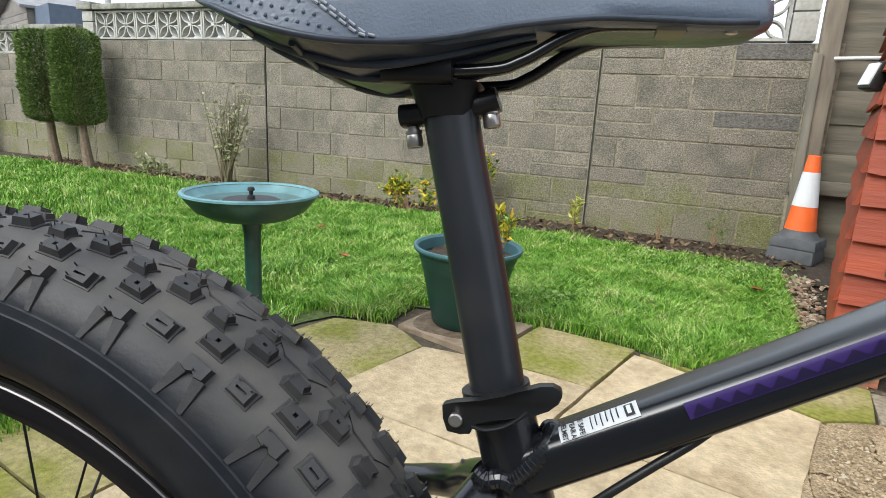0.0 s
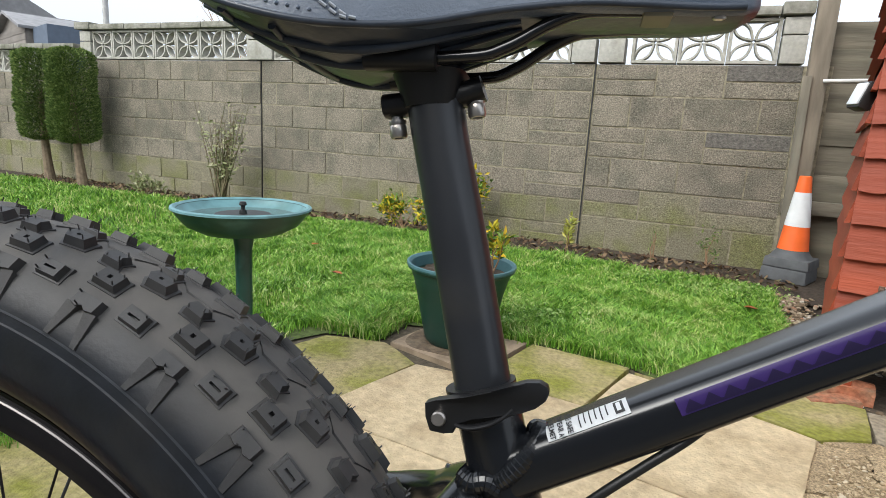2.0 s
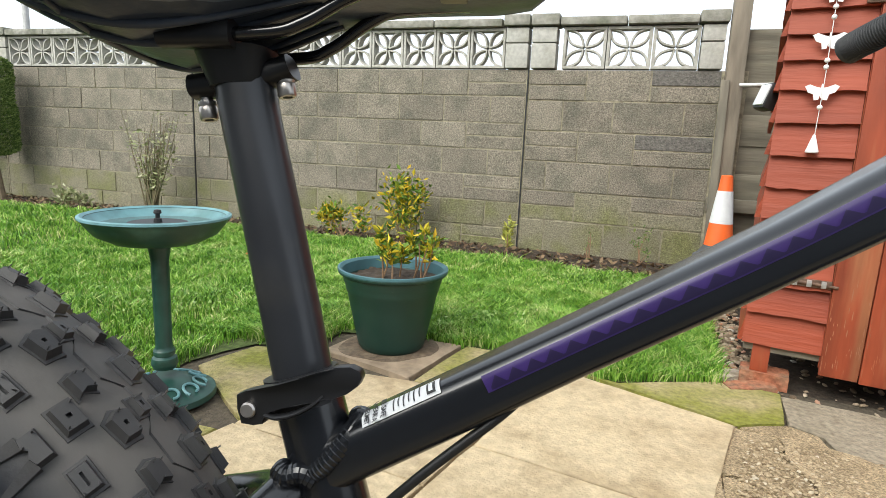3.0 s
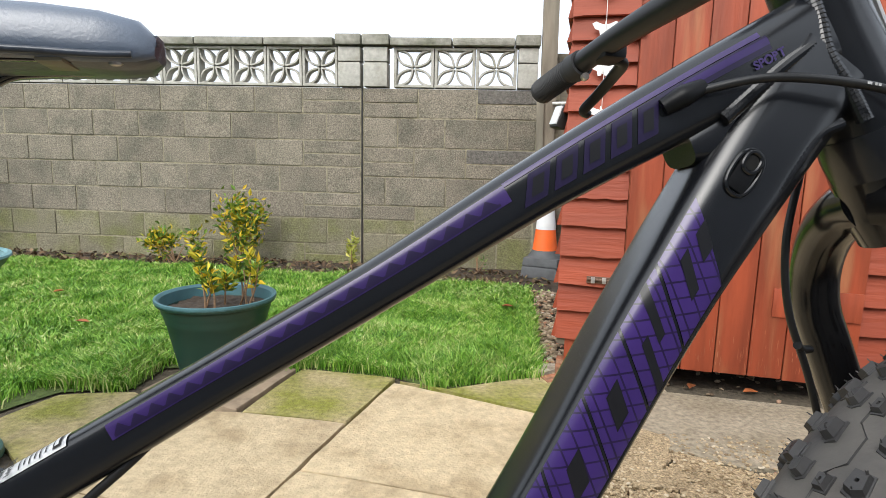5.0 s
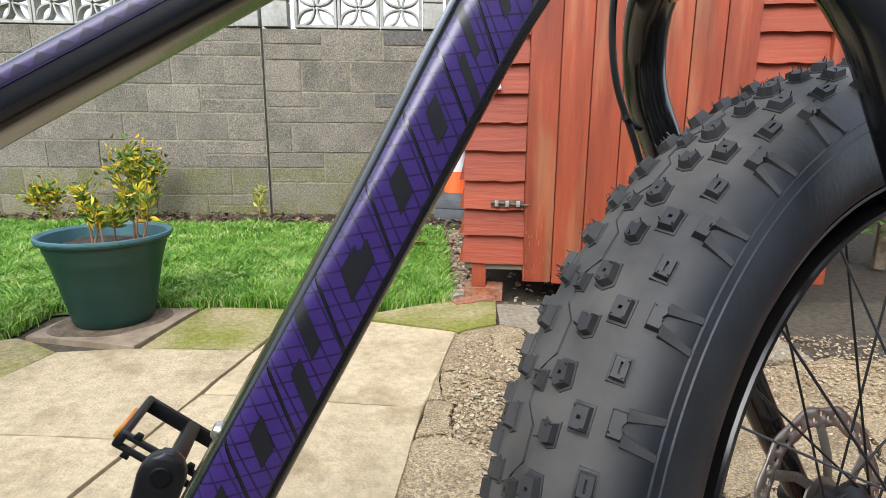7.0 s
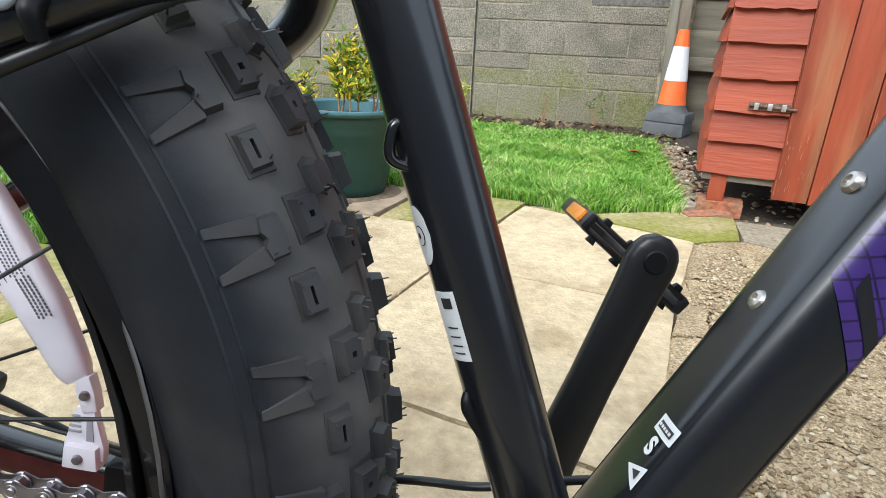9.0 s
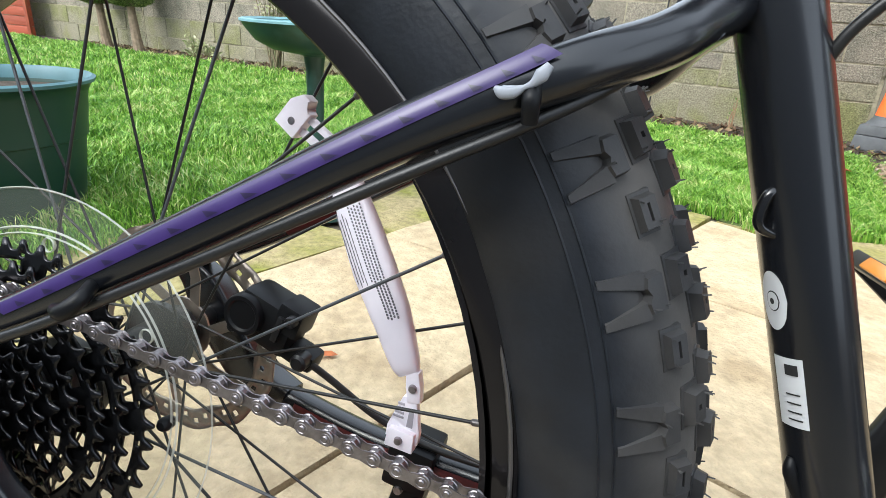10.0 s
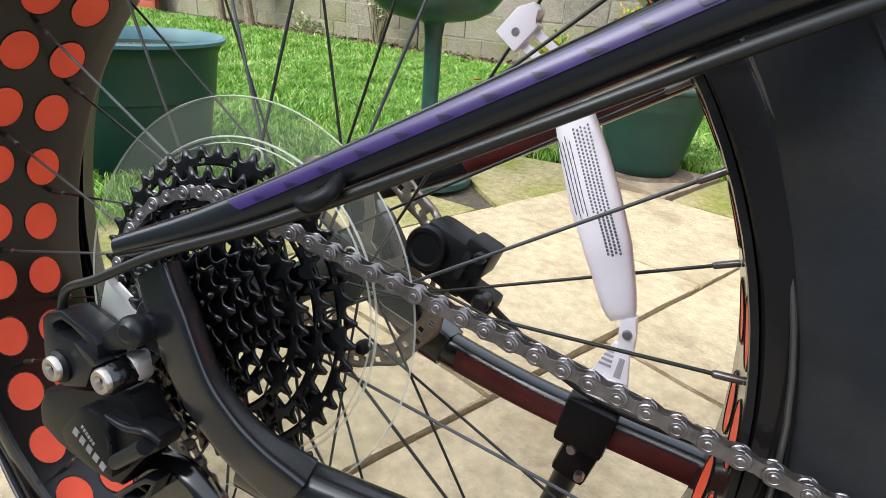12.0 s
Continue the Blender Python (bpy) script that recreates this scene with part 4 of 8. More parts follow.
shrub = thing("potted_shrub", "yellow-spotted evergreen cuttings in the pot", "shrub", pose(-0.765, 2.085, 0.253))
rnd = random.Random(21)
SV, SF = [], []
for k in range(9):
    a = rnd.uniform(0, 6.28)
    r0 = rnd.uniform(0.03, 0.14)
    foot_ = Vector((r0 * math.cos(a), r0 * math.sin(a), 0))
    top = foot_ + Vector((rnd.gauss(0.0, 0.03) + 0.25 * foot_.x, rnd.gauss(0, 0.03), (0.155, 0.14, 0.18, 0.165, 0.13, 0.17, 0.11, 0.15, 0.14)[k]))
    mid = (foot_ + top) / 2 + Vector((rnd.gauss(0, 0.008), rnd.gauss(0, 0.008), 0))
    bm = bmesh.new()
    tube(bm, catmull([foot_, mid, top], 4), [0.0042 - 0.0003 * i for i in range(9)], 6)
    part("stem", bm, M["twig"], shrub)
    if k < 7:
        v, f = leaves(52, lambda r, top=top, foot_=foot_: (foot_ + (top - foot_) * r.uniform(0.5, 1.08) + Vector((r.gauss(0, 0.006), r.gauss(0, 0.006), 0)), (r.gauss(0, 0.7), r.gauss(0, 0.7), 0.6)), 0.040, 30 + k, wide=0.40)
        n0 = len(SV)
        SV += v
        SF += [tuple(i + n0 for i in q) for q in f]
raw("foliage", SV, SF, M["laurel"], shrub, "yellow and green spotted leaves")


def bush(name, label, m, n, rad, size, mat, seed, stems=8, hgt=None):
    """A rounded, uneven bush: stems and many leaves in clumps."""
    ob = thing(name, label, "shrub", m)
    rnd = random.Random(seed)
    tips = [Vector((rnd.gauss(0, 0.45) * rad[0], rnd.gauss(0, 0.45) * rad[1], rad[2] * rnd.uniform(0.35, 1.0))) for _ in range(max(6, n // 60))]
    for k in range(stems):
        bm = bmesh.new()
        t = tips[k % len(tips)]
        tube(bm, catmull([(rnd.gauss(0, 0.012), rnd.gauss(0, 0.012), -0.02), t * 0.5 + Vector((rnd.gauss(0, 0.01), 0, 0)), t], 4), [0.005 - 0.0004 * i for i in range(9)], 5)
        part("stem", bm, M["twig"], ob)
    v, f = leaves(n, lambda r: (r.choice(tips) + Vector((r.gauss(0, 0.16) * rad[0], r.gauss(0, 0.16) * rad[1], r.gauss(-0.05, 0.14) * rad[2])), (r.gauss(0, 0.6), r.gauss(0, 0.6), 0.3)), size, seed + 1, wide=0.42)
    raw("foliage", v, f, mat, ob)
    return ob


bush("euonymus_bush", "yellow and green variegated bush by the wall", pose(-1.60, 4.18, 0), 700, (0.17, 0.12, 0.46), 0.056, M["laurel"], 41)
bush("low_green_bush", "low glossy green shrub by the wall", pose(-2.08, 4.12, 0), 480, (0.22, 0.12, 0.22), 0.050, M["laurel"], 43)
bush("small_pale_plant", "small yellow-green plant in soil border", pose(-0.80, 4.22, -0.01), 60, (0.05, 0.04, 0.24), 0.05, M["sprig"], 45, 3)
bush("small_weed", "thin green weed in soil border", pose(0.12, 4.25, -0.01), 60, (0.10, 0.05, 0.22), 0.03, M["conifer"], 47, 4)
bush("small_weed", "thin bare weed in soil border", pose(-0.22, 4.25, -0.01), 14, (0.05, 0.04, 0.2), 0.025, M["conifer"], 48, 4)
bush("silver_plant", "low pale variegated plant in soil border", pose(-5.0, 4.16, -0.01), 260, (0.22, 0.12, 0.20), 0.055, M["palegreen"], 49, 4)

# bare rose bush
rose = thing("rose_bush", "nearly bare rose bush with brown stems", "shrub", pose(-4.02, 4.17, -0.01))
rnd = random.Random(50)
rose_stem = shader("rose_stem", (0.17, 0.13, 0.075), 0.8, var=0.3, scale=30, second=(0.12, 0.15, 0.06), patch=0.45, patch_scale=5)
RV, RF = [], []
for k in range(34):
    a, s = rnd.uniform(0, 6.28), rnd.uniform(0.06, 0.34)
    top = Vector((s * math.cos(a), 0.35 * s * math.sin(a), rnd.uniform(0.55, 0.93)))
    mid = Vector((top.x * 0.45 + rnd.gauss(0, 0.05), top.y * 0.35, top.z * 0.5))
    bm = bmesh.new()
    tube(bm, catmull([(rnd.gauss(0, 0.03), rnd.gauss(0, 0.02), 0), mid, top], 5), [0.0075 - 0.0006 * i for i in range(11)], 6)
    part("stem", bm, rose_stem, rose)
    if k % 4:
        v, f = leaves(16, lambda r, top=top: (top * r.uniform(0.3, 1.0) + Vector((r.gauss(0, 0.03), r.gauss(0, 0.02), 0)), (r.gauss(0, 1), r.gauss(0, 1), 0)), 0.045, 60 + k)
        n0 = len(RV)
        RV += v
        RF += [tuple(i + n0 for i in q) for q in f]
raw("foliage", RV, RF, M["palegreen"], rose)


def clipped_tree(m, w, d, z0, z1, seed, label):
    """A clipped conifer: a bare leaning trunk and a dense upright crown with an uneven face."""
    ob = thing("clipped_conifer", label, "tree", m, "clipped conifers by the wall")
    rnd = random.Random(seed)
    bm = bmesh.new()
    tube(bm, catmull([(0.06, 0, -0.02), (0.03, 0, z0 * 0.5), (0, 0, z0 + 0.15), (0, 0, z1 * 0.7)], 5), [0.055 - 0.0022 * i for i in range(16)], 10)
    part("trunk", bm, M["bark"], ob)

    def where(r):
        u = r.uniform(-1, 1)
        a = r.uniform(0, 6.283)
        k = 1.0 if abs(u) < 0.86 else math.sqrt(max(0, 1 - ((abs(u) - 0.86) / 0.14) ** 2)) * 0.55 + 0.45 * (1 - 0.4 * (abs(u) - 0.86) / 0.14)
        c, s = math.cos(a), math.sin(a)
        x, y = math.copysign(abs(c) ** 0.6, c), math.copysign(abs(s) ** 0.6, s)
        q = Vector((x * w * k, y * d * k, (z0 + z1) / 2 + u * (z1 - z0) / 2))
        b = 1 + 0.20 * noise.noise(q * 4 + Vector((seed, 0, 0))) + 0.05 * noise.noise(q * 17)
        f = b * (r.uniform(0.8, 1.02) if r.random() < 0.8 else r.uniform(0.2, 0.9))
        return Vector((q.x * f, q.y * f, q.z)), (x, y, 0.3)

    v, f = leaves(20000, where, 0.030, seed, wide=0.40)
    raw("crown", v, f, M["conifer"], ob, "dense clipped green crown")
    return ob


clipped_tree(pose(-5.93, 4.12, 0), 0.165, 0.20, 0.42, 1.36, 70, "clipped upright conifer on bare trunk")
clipped_tree(pose(-6.58, 4.20, 0), 0.165, 0.20, 0.42, 1.36, 72, "narrow clipped conifer beside its twin")

# big green planter, seen through the wheel
planter = thing("large_planter", "large dark green round plastic planter", "plant pot", pose(-1.86, 0.90, -0.01))
bm = bmesh.new()
lathe(bm, [(0.0, 0.0), (0.17, 0.0), (0.178, 0.012), (0.205, 0.20), (0.207, 0.21), (0.212, 0.212), (0.228, 0.33), (0.240, 0.350), (0.250, 0.357), (0.252, 0.366), (0.244, 0.369), (0.232, 0.355), (0.222, 0.32), (0.0, 0.32)], 48)
part("body", bm, M["potgreen"], planter)
bm = bmesh.new()
lathe(bm, [(0.2505, 0.358), (0.2525, 0.366), (0.244, 0.371), (0.231, 0.356), (0.224, 0.325)], 48)
part("rim", bm, M["potrim"], planter, "faded paler rim")
bm = bmesh.new()
lathe(bm, [(0.0, 0.327), (0.225, 0.325)], 32)
part("compost", bm, M["soil"], planter)
v, f = leaves(30, lambda r: (Vector((0.13 + r.gauss(0, 0.02), -0.06 + r.gauss(0, 0.02), 0.335)), (r.gauss(0, 1), r.gauss(0, 1), 0.3)), 0.03, 90)
raw("seedling", v, f, M["sprig"], planter, "small pale seedling")

# red panel by the wall, far end
panel = thing("red_board_panel", "red-stained timber boards leaning at the wall", "fence panel", pose(-8.05, 4.25, -0.02, 0, 0, 4))
for k in range(8):
    bm = bmesh.new()
    box(bm, (-0.45, 0, 0.06 + 0.11 * k), (0.95, 0.03, 0.104), 0.004)
    part("board", bm, M["shed"], panel)
for x in (0.0, -0.9):
    bm = bmesh.new()
    box(bm, (x, -0.03, 0.47), (0.06, 0.03, 0.95), 0.004)
    part("upright", bm, M["shed_v"], panel)

# neighbours beyond the wall
hut = thing("neighbour_shed", "grey timber shed with felt roof behind the wall", "shed", pose(-13.4, 9.2, 0, 0, 0, -20))
bm = bmesh.new()
box(bm, (0, 0, 1.15), (2.6, 2.2, 2.3))
part("wall", bm, M["farwood"], hut)
for k in range(9):
    bm = bmesh.new()
    box(bm, (0, -1.11, 1.2 + 0.13 * k), (2.6, 0.03, 0.125), 0.004)
    part("board", bm, M["farwood"], hut)
for sg in (1, -1):
    bm = bmesh.new()
    box(bm, (sg * 0.68, 0, 2.47), (1.48, 2.5, 0.06), 0.01, Euler((0, radians(15 * sg), 0)).to_matrix())
    part("roof", bm, M["roofgrey"], hut)
bm = bmesh.new()
box(bm, (1.9, -0.6, 1.1), (1.1, 0.8, 2.35))
part("lean_to", bm, M["bluegrey"], hut, "blue-grey painted lean-to")
bm = bmesh.new()
prism(bm, [(-1.3, 2.3), (1.3, 2.3), (0, 2.66)], -1.1, -1.05, Euler((radians(90), 0, 0)).to_matrix().to_4x4())
for v in bm.verts:
    v.co.y = -1.105 if v.co.y > 1.07 else -1.09
part("gable", bm, M["farwood"], hut)
pole = thing("lamp_post", "plain pale grey post behind the wall", "post", pose(-11.0, 8.3, 0))
bm = bmesh.new()
tube(bm, [(0, 0, 0), (0, 0, 4.2)], 0.055, 12)
part("shaft", bm, shader("pale_grey_post", (0.45, 0.45, 0.44), 0.6), pole)
house = thing("neighbour_roof", "low grey pitched roof beyond the wall", "house", pose(-24.5, 13.0, 0, 0, 0, -15))
bm = bmesh.new()
box(bm, (0, 0, 1.3), (10, 5, 2.6))
part("wall", bm, M["farwood"], house)
bm = bmesh.new()
prism(bm, [(-2.9, 2.5), (2.9, 2.5), (0, 4.1)], -5.2, 5.2, Matrix(((0, 0, 1, 0), (1, 0, 0, 0), (0, 1, 0, 0), (0, 0, 0, 1))))
part("roof", bm, M["roofgrey"], house)
# thin bare branches above the wall
twigs = thing("bare_tree", "thin bare tree tips beyond the wall", "tree", pose(-5.9, 6.4, 0))
rnd = random.Random(77)
bm = bmesh.new()
tube(bm, [(0, 0, 0), (0.02, 0, 1.0), (0, 0, 1.6)], [0.03, 0.02, 0.012], 6)
part("trunk", bm, M["bark"], twigs)
for k in range(14):
    a = rnd.uniform(-1.0, 1.0)
    bm = bmesh.new()
    tube(bm, catmull([(0, 0, 1.2 + 0.02 * k), (0.25 * a, rnd.gauss(0, 0.1), 1.75), (0.65 * a, rnd.gauss(0, 0.1), 1.95 + rnd.uniform(0, 0.35))], 4), [0.008 - 0.0007 * i for i in range(9)], 4)
    part("limb", bm, M["twig"], twigs)
v, f = leaves(90, lambda r: (Vector((r.uniform(-0.65, 0.65), r.gauss(0, 0.1), 1.95 + r.uniform(-0.1, 0.3))), (r.gauss(0, 1), 0, 0.5)), 0.03, 78)
raw("crown", v, f, M["twig"], twigs)
# dark hedge beside the shed
hedge = thing("hedge", "dark evergreen hedge beyond the shed", "hedge", pose(2.55, 2.75, 0, 0, 0, -10))
bm = bmesh.new()
for k in range(5):
    tube(bm, [(0.3 * k - 0.6, 0, -0.02), (0.3 * k - 0.6, 0.02, 0.9)], [0.03, 0.015], 6)
part("stems", bm, M["bark"], hedge)
v, f = leaves(9000, lambda r: (Vector((r.uniform(-0.75, 0.9), r.uniform(-0.45, 0.45), 0.25 + 1.7 * r.random() + 0.1 * r.gauss(0, 1))), (r.gauss(0, 1), -1, 0.2)), 0.07, 79, wide=0.45)
raw("crown", v, f, M["conifer"], hedge)

# fallen leaves
for k, (x, y, a) in enumerate(((-1.05, 2.75, 20), (-2.1, 3.0, 70), (0.78, 1.05, 130), (0.30, 3.1, 10), (-0.642, 0.792, 40), (-2.0, 2.1, 100), (-1.6, 2.5, 5), (0.95, 2.24, 60), (1.15, 2.22, 15))):
    bm = bmesh.new()
    pts = [(-0.03, 0), (-0.012, 0.014), (0.012, 0.016), (0.034, 0.002), (0.014, -0.014), (-0.010, -0.013)]
    size = 0.55 if k == 4 else 1.0
    vs = [bm.verts.new((px * size, py * size, size * (0.010 * abs(py) / 0.016 + 0.004 * (px > 0.02)))) for px, py in pts]
    c = bm.verts.new((0, 0, 0))
    for i in range(6):
        bm.faces.new((c, vs[i], vs[(i + 1) % 6]))
    b = part("fallen_leaf", bm, M["deadleaf"], angle=0)
    b.matrix_world = pose(x, y, 0.006 if k in (2, 4) else (0.045 if y > 2.2 and x < 0.5 else -0.006), 0, 8, a)
    tagged(b, "curled orange-brown fallen leaf", "leaf", "fallen leaves")

# unseen wall added behind the camera to shape reflections and bounced light
added_wall = thing("unseen_wall", "plain grey wall added unseen to shape reflections", "wall", pose(0, -1.9, 0), kind="structure")
bm = bmesh.new()
box(bm, (-1, -0.12, 1.15), (11, 0.24, 2.35), 0.01)
part("render_coat", bm, shader("pale_grey_render", (0.21, 0.228, 0.258), 0.9, var=0.2, scale=14, bump=0.3, second=(0.17, 0.185, 0.205), patch=0.4, patch_scale=4), added_wall)


# ---- bicycle ----
B = dict(
    black=shader("satin_black_paint", (0.0060, 0.0068, 0.0088), 0.27, var=0.10, scale=30, coat=0.40, spec=0.5),
    gloss=shader("gloss_black_paint", (0.005, 0.005, 0.0055), 0.17, var=0.06, scale=30, coat=0.5),
    anod=shader("black_anodised_alloy", (0.014, 0.014, 0.015), 0.38, metal=0.3, var=0.10, scale=60),
    post=shader("scuffed_black_post", (0.022, 0.0235, 0.027), 0.33, metal=0.2, var=0.25, scale=18, second=(0.035, 0.034, 0.033), patch=0.32, patch_scale=22, coat=0.1),
    rubber=shader("dusty_tyre_rubber", (0.0095, 0.0115, 0.0155), 0.44, var=0.30, scale=55, bump=0.05, bump_scale=260, second=(0.024, 0.0225, 0.021), patch=0.34, patch_scale=16, sharp=0.16, spec=0.42),
    # black cover; the sky's blue-grey sheen is put into its base colour
    saddle=shader("sheen_tinted_saddle_cover", (0.090, 0.118, 0.165), 0.40, var=0.12, scale=40, bump=0.10, bump_scale=600, spec=1.0, coat=0.2),
    under=shader("glossy_saddle_shell", (0.044, 0.054, 0.072), 0.30, var=0.25, scale=40, bump=0.12, bump_scale=45, spec=0.4),
    stitch=shader("grey_stitching", (0.35, 0.38, 0.42), 0.7),
    purple=shader("purple_decal", (0.034, 0.016, 0.105), 0.36, var=0.10, scale=22, second=(0.032, 0.014, 0.100), patch=0.45, patch_scale=60, coat=0.2),
    dpurple=shader("dark_purple_decal", (0.013, 0.0075, 0.038), 0.33, var=0.1, scale=22, coat=0.2),
    darkred=shader("dark_red_patch", (0.07, 0.010, 0.010), 0.4, var=0.4, scale=40),
    decal_black=shader("black_decal", (0.009, 0.009, 0.011), 0.35),
    label=shader("silver_white_label", (0.60, 0.61, 0.62), 0.45, var=0.04),
    ink=shader("black_ink", (0.02, 0.02, 0.02), 0.6),
    steel=shader("chain_steel", (0.31, 0.285, 0.295), 0.36, metal=0.95, var=0.25, scale=160, second=(0.22, 0.20, 0.20), patch=0.42, patch_scale=120),
    alloy=shader("silver_alloy", (0.58, 0.57, 0.56), 0.36, metal=0.75, var=0.1, scale=60),
    nipple=shader("dull_nipple_metal", (0.16, 0.15, 0.145), 0.35, metal=0.8),
    bolt=shader("steel_bolt", (0.50, 0.46, 0.42), 0.30, metal=0.9, var=0.15, scale=80),
    tape=shader("orange_red_rim_tape", (0.82, 0.085, 0.035), 0.55, var=0.08, scale=30),
    rim=shader("black_rim", (0.017, 0.015, 0.015), 0.16, metal=0.4, var=0.2, scale=20),
    reflect=shader("pale_lilac_reflector", (0.80, 0.76, 0.83), 0.35, var=0.04, scale=30, coat=0.3),
    prism=shader("reflector_prisms", (0.20, 0.19, 0.22), 0.25, metal=0.3, var=0.3, scale=300),
    amber=shader("amber_reflector", (0.85, 0.28, 0.02), 0.3, var=0.1, coat=0.4),
    chrome=shader("polished_alloy", (0.78, 0.77, 0.75), 0.30, metal=0.6, var=0.08, scale=60),
    satin=shader("satin_black_alloy", (0.010, 0.011, 0.0135), 0.36, var=0.12, scale=60, spec=0.32),
    plastic=shader("black_plastic", (0.0060, 0.0063, 0.0072), 0.42, var=0.12, scale=60, spec=0.20),
    cable=shader("black_cable", (0.012, 0.012, 0.012), 0.40),
    grip=shader("black_rubber_grip", (0.028, 0.029, 0.030), 0.65, var=0.1, scale=60),
    greyhose=shader("dark_grey_hose", (0.05, 0.055, 0.06), 0.4),
)


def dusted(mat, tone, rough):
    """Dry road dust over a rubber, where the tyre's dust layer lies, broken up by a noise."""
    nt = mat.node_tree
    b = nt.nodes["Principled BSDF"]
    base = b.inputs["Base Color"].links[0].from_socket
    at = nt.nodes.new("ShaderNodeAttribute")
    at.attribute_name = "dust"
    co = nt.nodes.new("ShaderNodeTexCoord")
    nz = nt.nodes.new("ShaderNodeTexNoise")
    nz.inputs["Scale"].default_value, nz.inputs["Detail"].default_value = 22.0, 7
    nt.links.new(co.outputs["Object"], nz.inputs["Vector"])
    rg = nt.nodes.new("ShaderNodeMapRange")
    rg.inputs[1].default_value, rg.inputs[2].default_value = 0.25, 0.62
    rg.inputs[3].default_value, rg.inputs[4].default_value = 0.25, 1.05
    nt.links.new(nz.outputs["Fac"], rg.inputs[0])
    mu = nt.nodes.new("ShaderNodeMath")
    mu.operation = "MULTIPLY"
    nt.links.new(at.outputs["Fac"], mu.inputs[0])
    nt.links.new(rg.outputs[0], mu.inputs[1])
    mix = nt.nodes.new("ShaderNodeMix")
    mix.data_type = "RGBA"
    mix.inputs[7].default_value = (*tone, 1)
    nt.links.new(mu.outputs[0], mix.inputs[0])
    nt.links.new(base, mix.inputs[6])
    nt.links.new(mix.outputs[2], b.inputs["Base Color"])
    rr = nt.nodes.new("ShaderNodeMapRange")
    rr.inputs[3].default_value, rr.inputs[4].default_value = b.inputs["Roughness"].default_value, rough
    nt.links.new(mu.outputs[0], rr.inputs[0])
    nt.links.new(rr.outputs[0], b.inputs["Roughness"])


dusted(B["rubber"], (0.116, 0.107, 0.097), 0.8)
clear = bpy.data.materials.new("clear_plastic")
clear.use_nodes = True
nt = clear.node_tree
pb = nt.nodes["Principled BSDF"]
pb.inputs["Base Color"].default_value = (0.80, 0.82, 0.74, 1)
pb.inputs["Roughness"].default_value = 0.12
glass_mix, see = nt.nodes.new("ShaderNodeMixShader"), nt.nodes.new("ShaderNodeBsdfTransparent")
see.inputs[0].default_value = (0.97, 0.97, 0.94, 1)
glass_mix.inputs[0].default_value = 0.035
nt.links.new(see.outputs[0], glass_mix.inputs[1])
nt.links.new(pb.outputs[0], glass_mix.inputs[2])
nt.links.new(glass_mix.outputs[0], nt.nodes["Material Output"].inputs[0])

# x forward, y to the bike's left, z up in its own plane; it leans away on its kickstand
bike = thing("mountain_bike", "black and purple fat-tyre mountain bike on its kickstand", "bicycle", pose(-0.4153, 0.3141, 0.3644, -8.5, 0, 10.5))
YAX = Euler((radians(-90), 0, 0)).to_matrix().to_4x4()


def P3(x, y, z):
    return Vector((x, y, z))


def bpart(name, bm, mat, parent=None, label="", angle=35):
    return part(name, bm, B[mat] if isinstance(mat, str) else mat, parent or bike, label, angle)


def tubed(name, pts, r, mat, parent=None, label="", n=8, **k):
    """A tube through the points; r is given at the points and glides between them."""
    path = catmull(pts, n) if n > 1 else [Vector(p) for p in pts]
    if isinstance(r, (list, tuple)):
        rr = []
        for i in range(len(path)):
            t = i / (len(path) - 1) * (len(pts) - 1)
            j = min(int(t), len(pts) - 2)
            f = t - j
            a, b = r[j], r[j + 1]
            if isinstance(a, (list, tuple)):
                rr.append((a[0] + (b[0] - a[0]) * f, a[1] + (b[1] - a[1]) * f))
            else:
                rr.append(a + (b - a) * f)
        r = rr
    bm = bmesh.new()
    tube(bm, path, r, **k)
    return bpart(name, bm, mat, parent, label, 35 if k.get("seg", 14) > 12 or k.get("square", 2.0) != 2.0 else 62)


def bead(name, pts, r, parent, step=0.0026):
    """A weld: one low bead, half sunk into the tubes, rippled along its line."""
    path = [p + Vector((0, math.copysign(0.42 * r, -p.y), 0)) for p in catmull(pts, 40)]
    total = sum((b - a).length for a, b in zip(path, path[1:]))
    n = max(4, round(total / step))
    fine, rr = [], []
    for k in range(n * 6 + 1):
        t = k / (n * 6) * (len(path) - 1)
        i = min(int(t), len(path) - 2)
        fine.append(path[i].lerp(path[i + 1], t - i))
        w = (k % 6) / 6
        rr.append(r * (0.84 + 0.11 * w) * (0.6 if k in (0, n * 6) else 1))
    bm = bmesh.new()
    tube(bm, fine, rr, 14)
    return bpart(name, bm, "black", parent, "rippled black weld bead", 24)


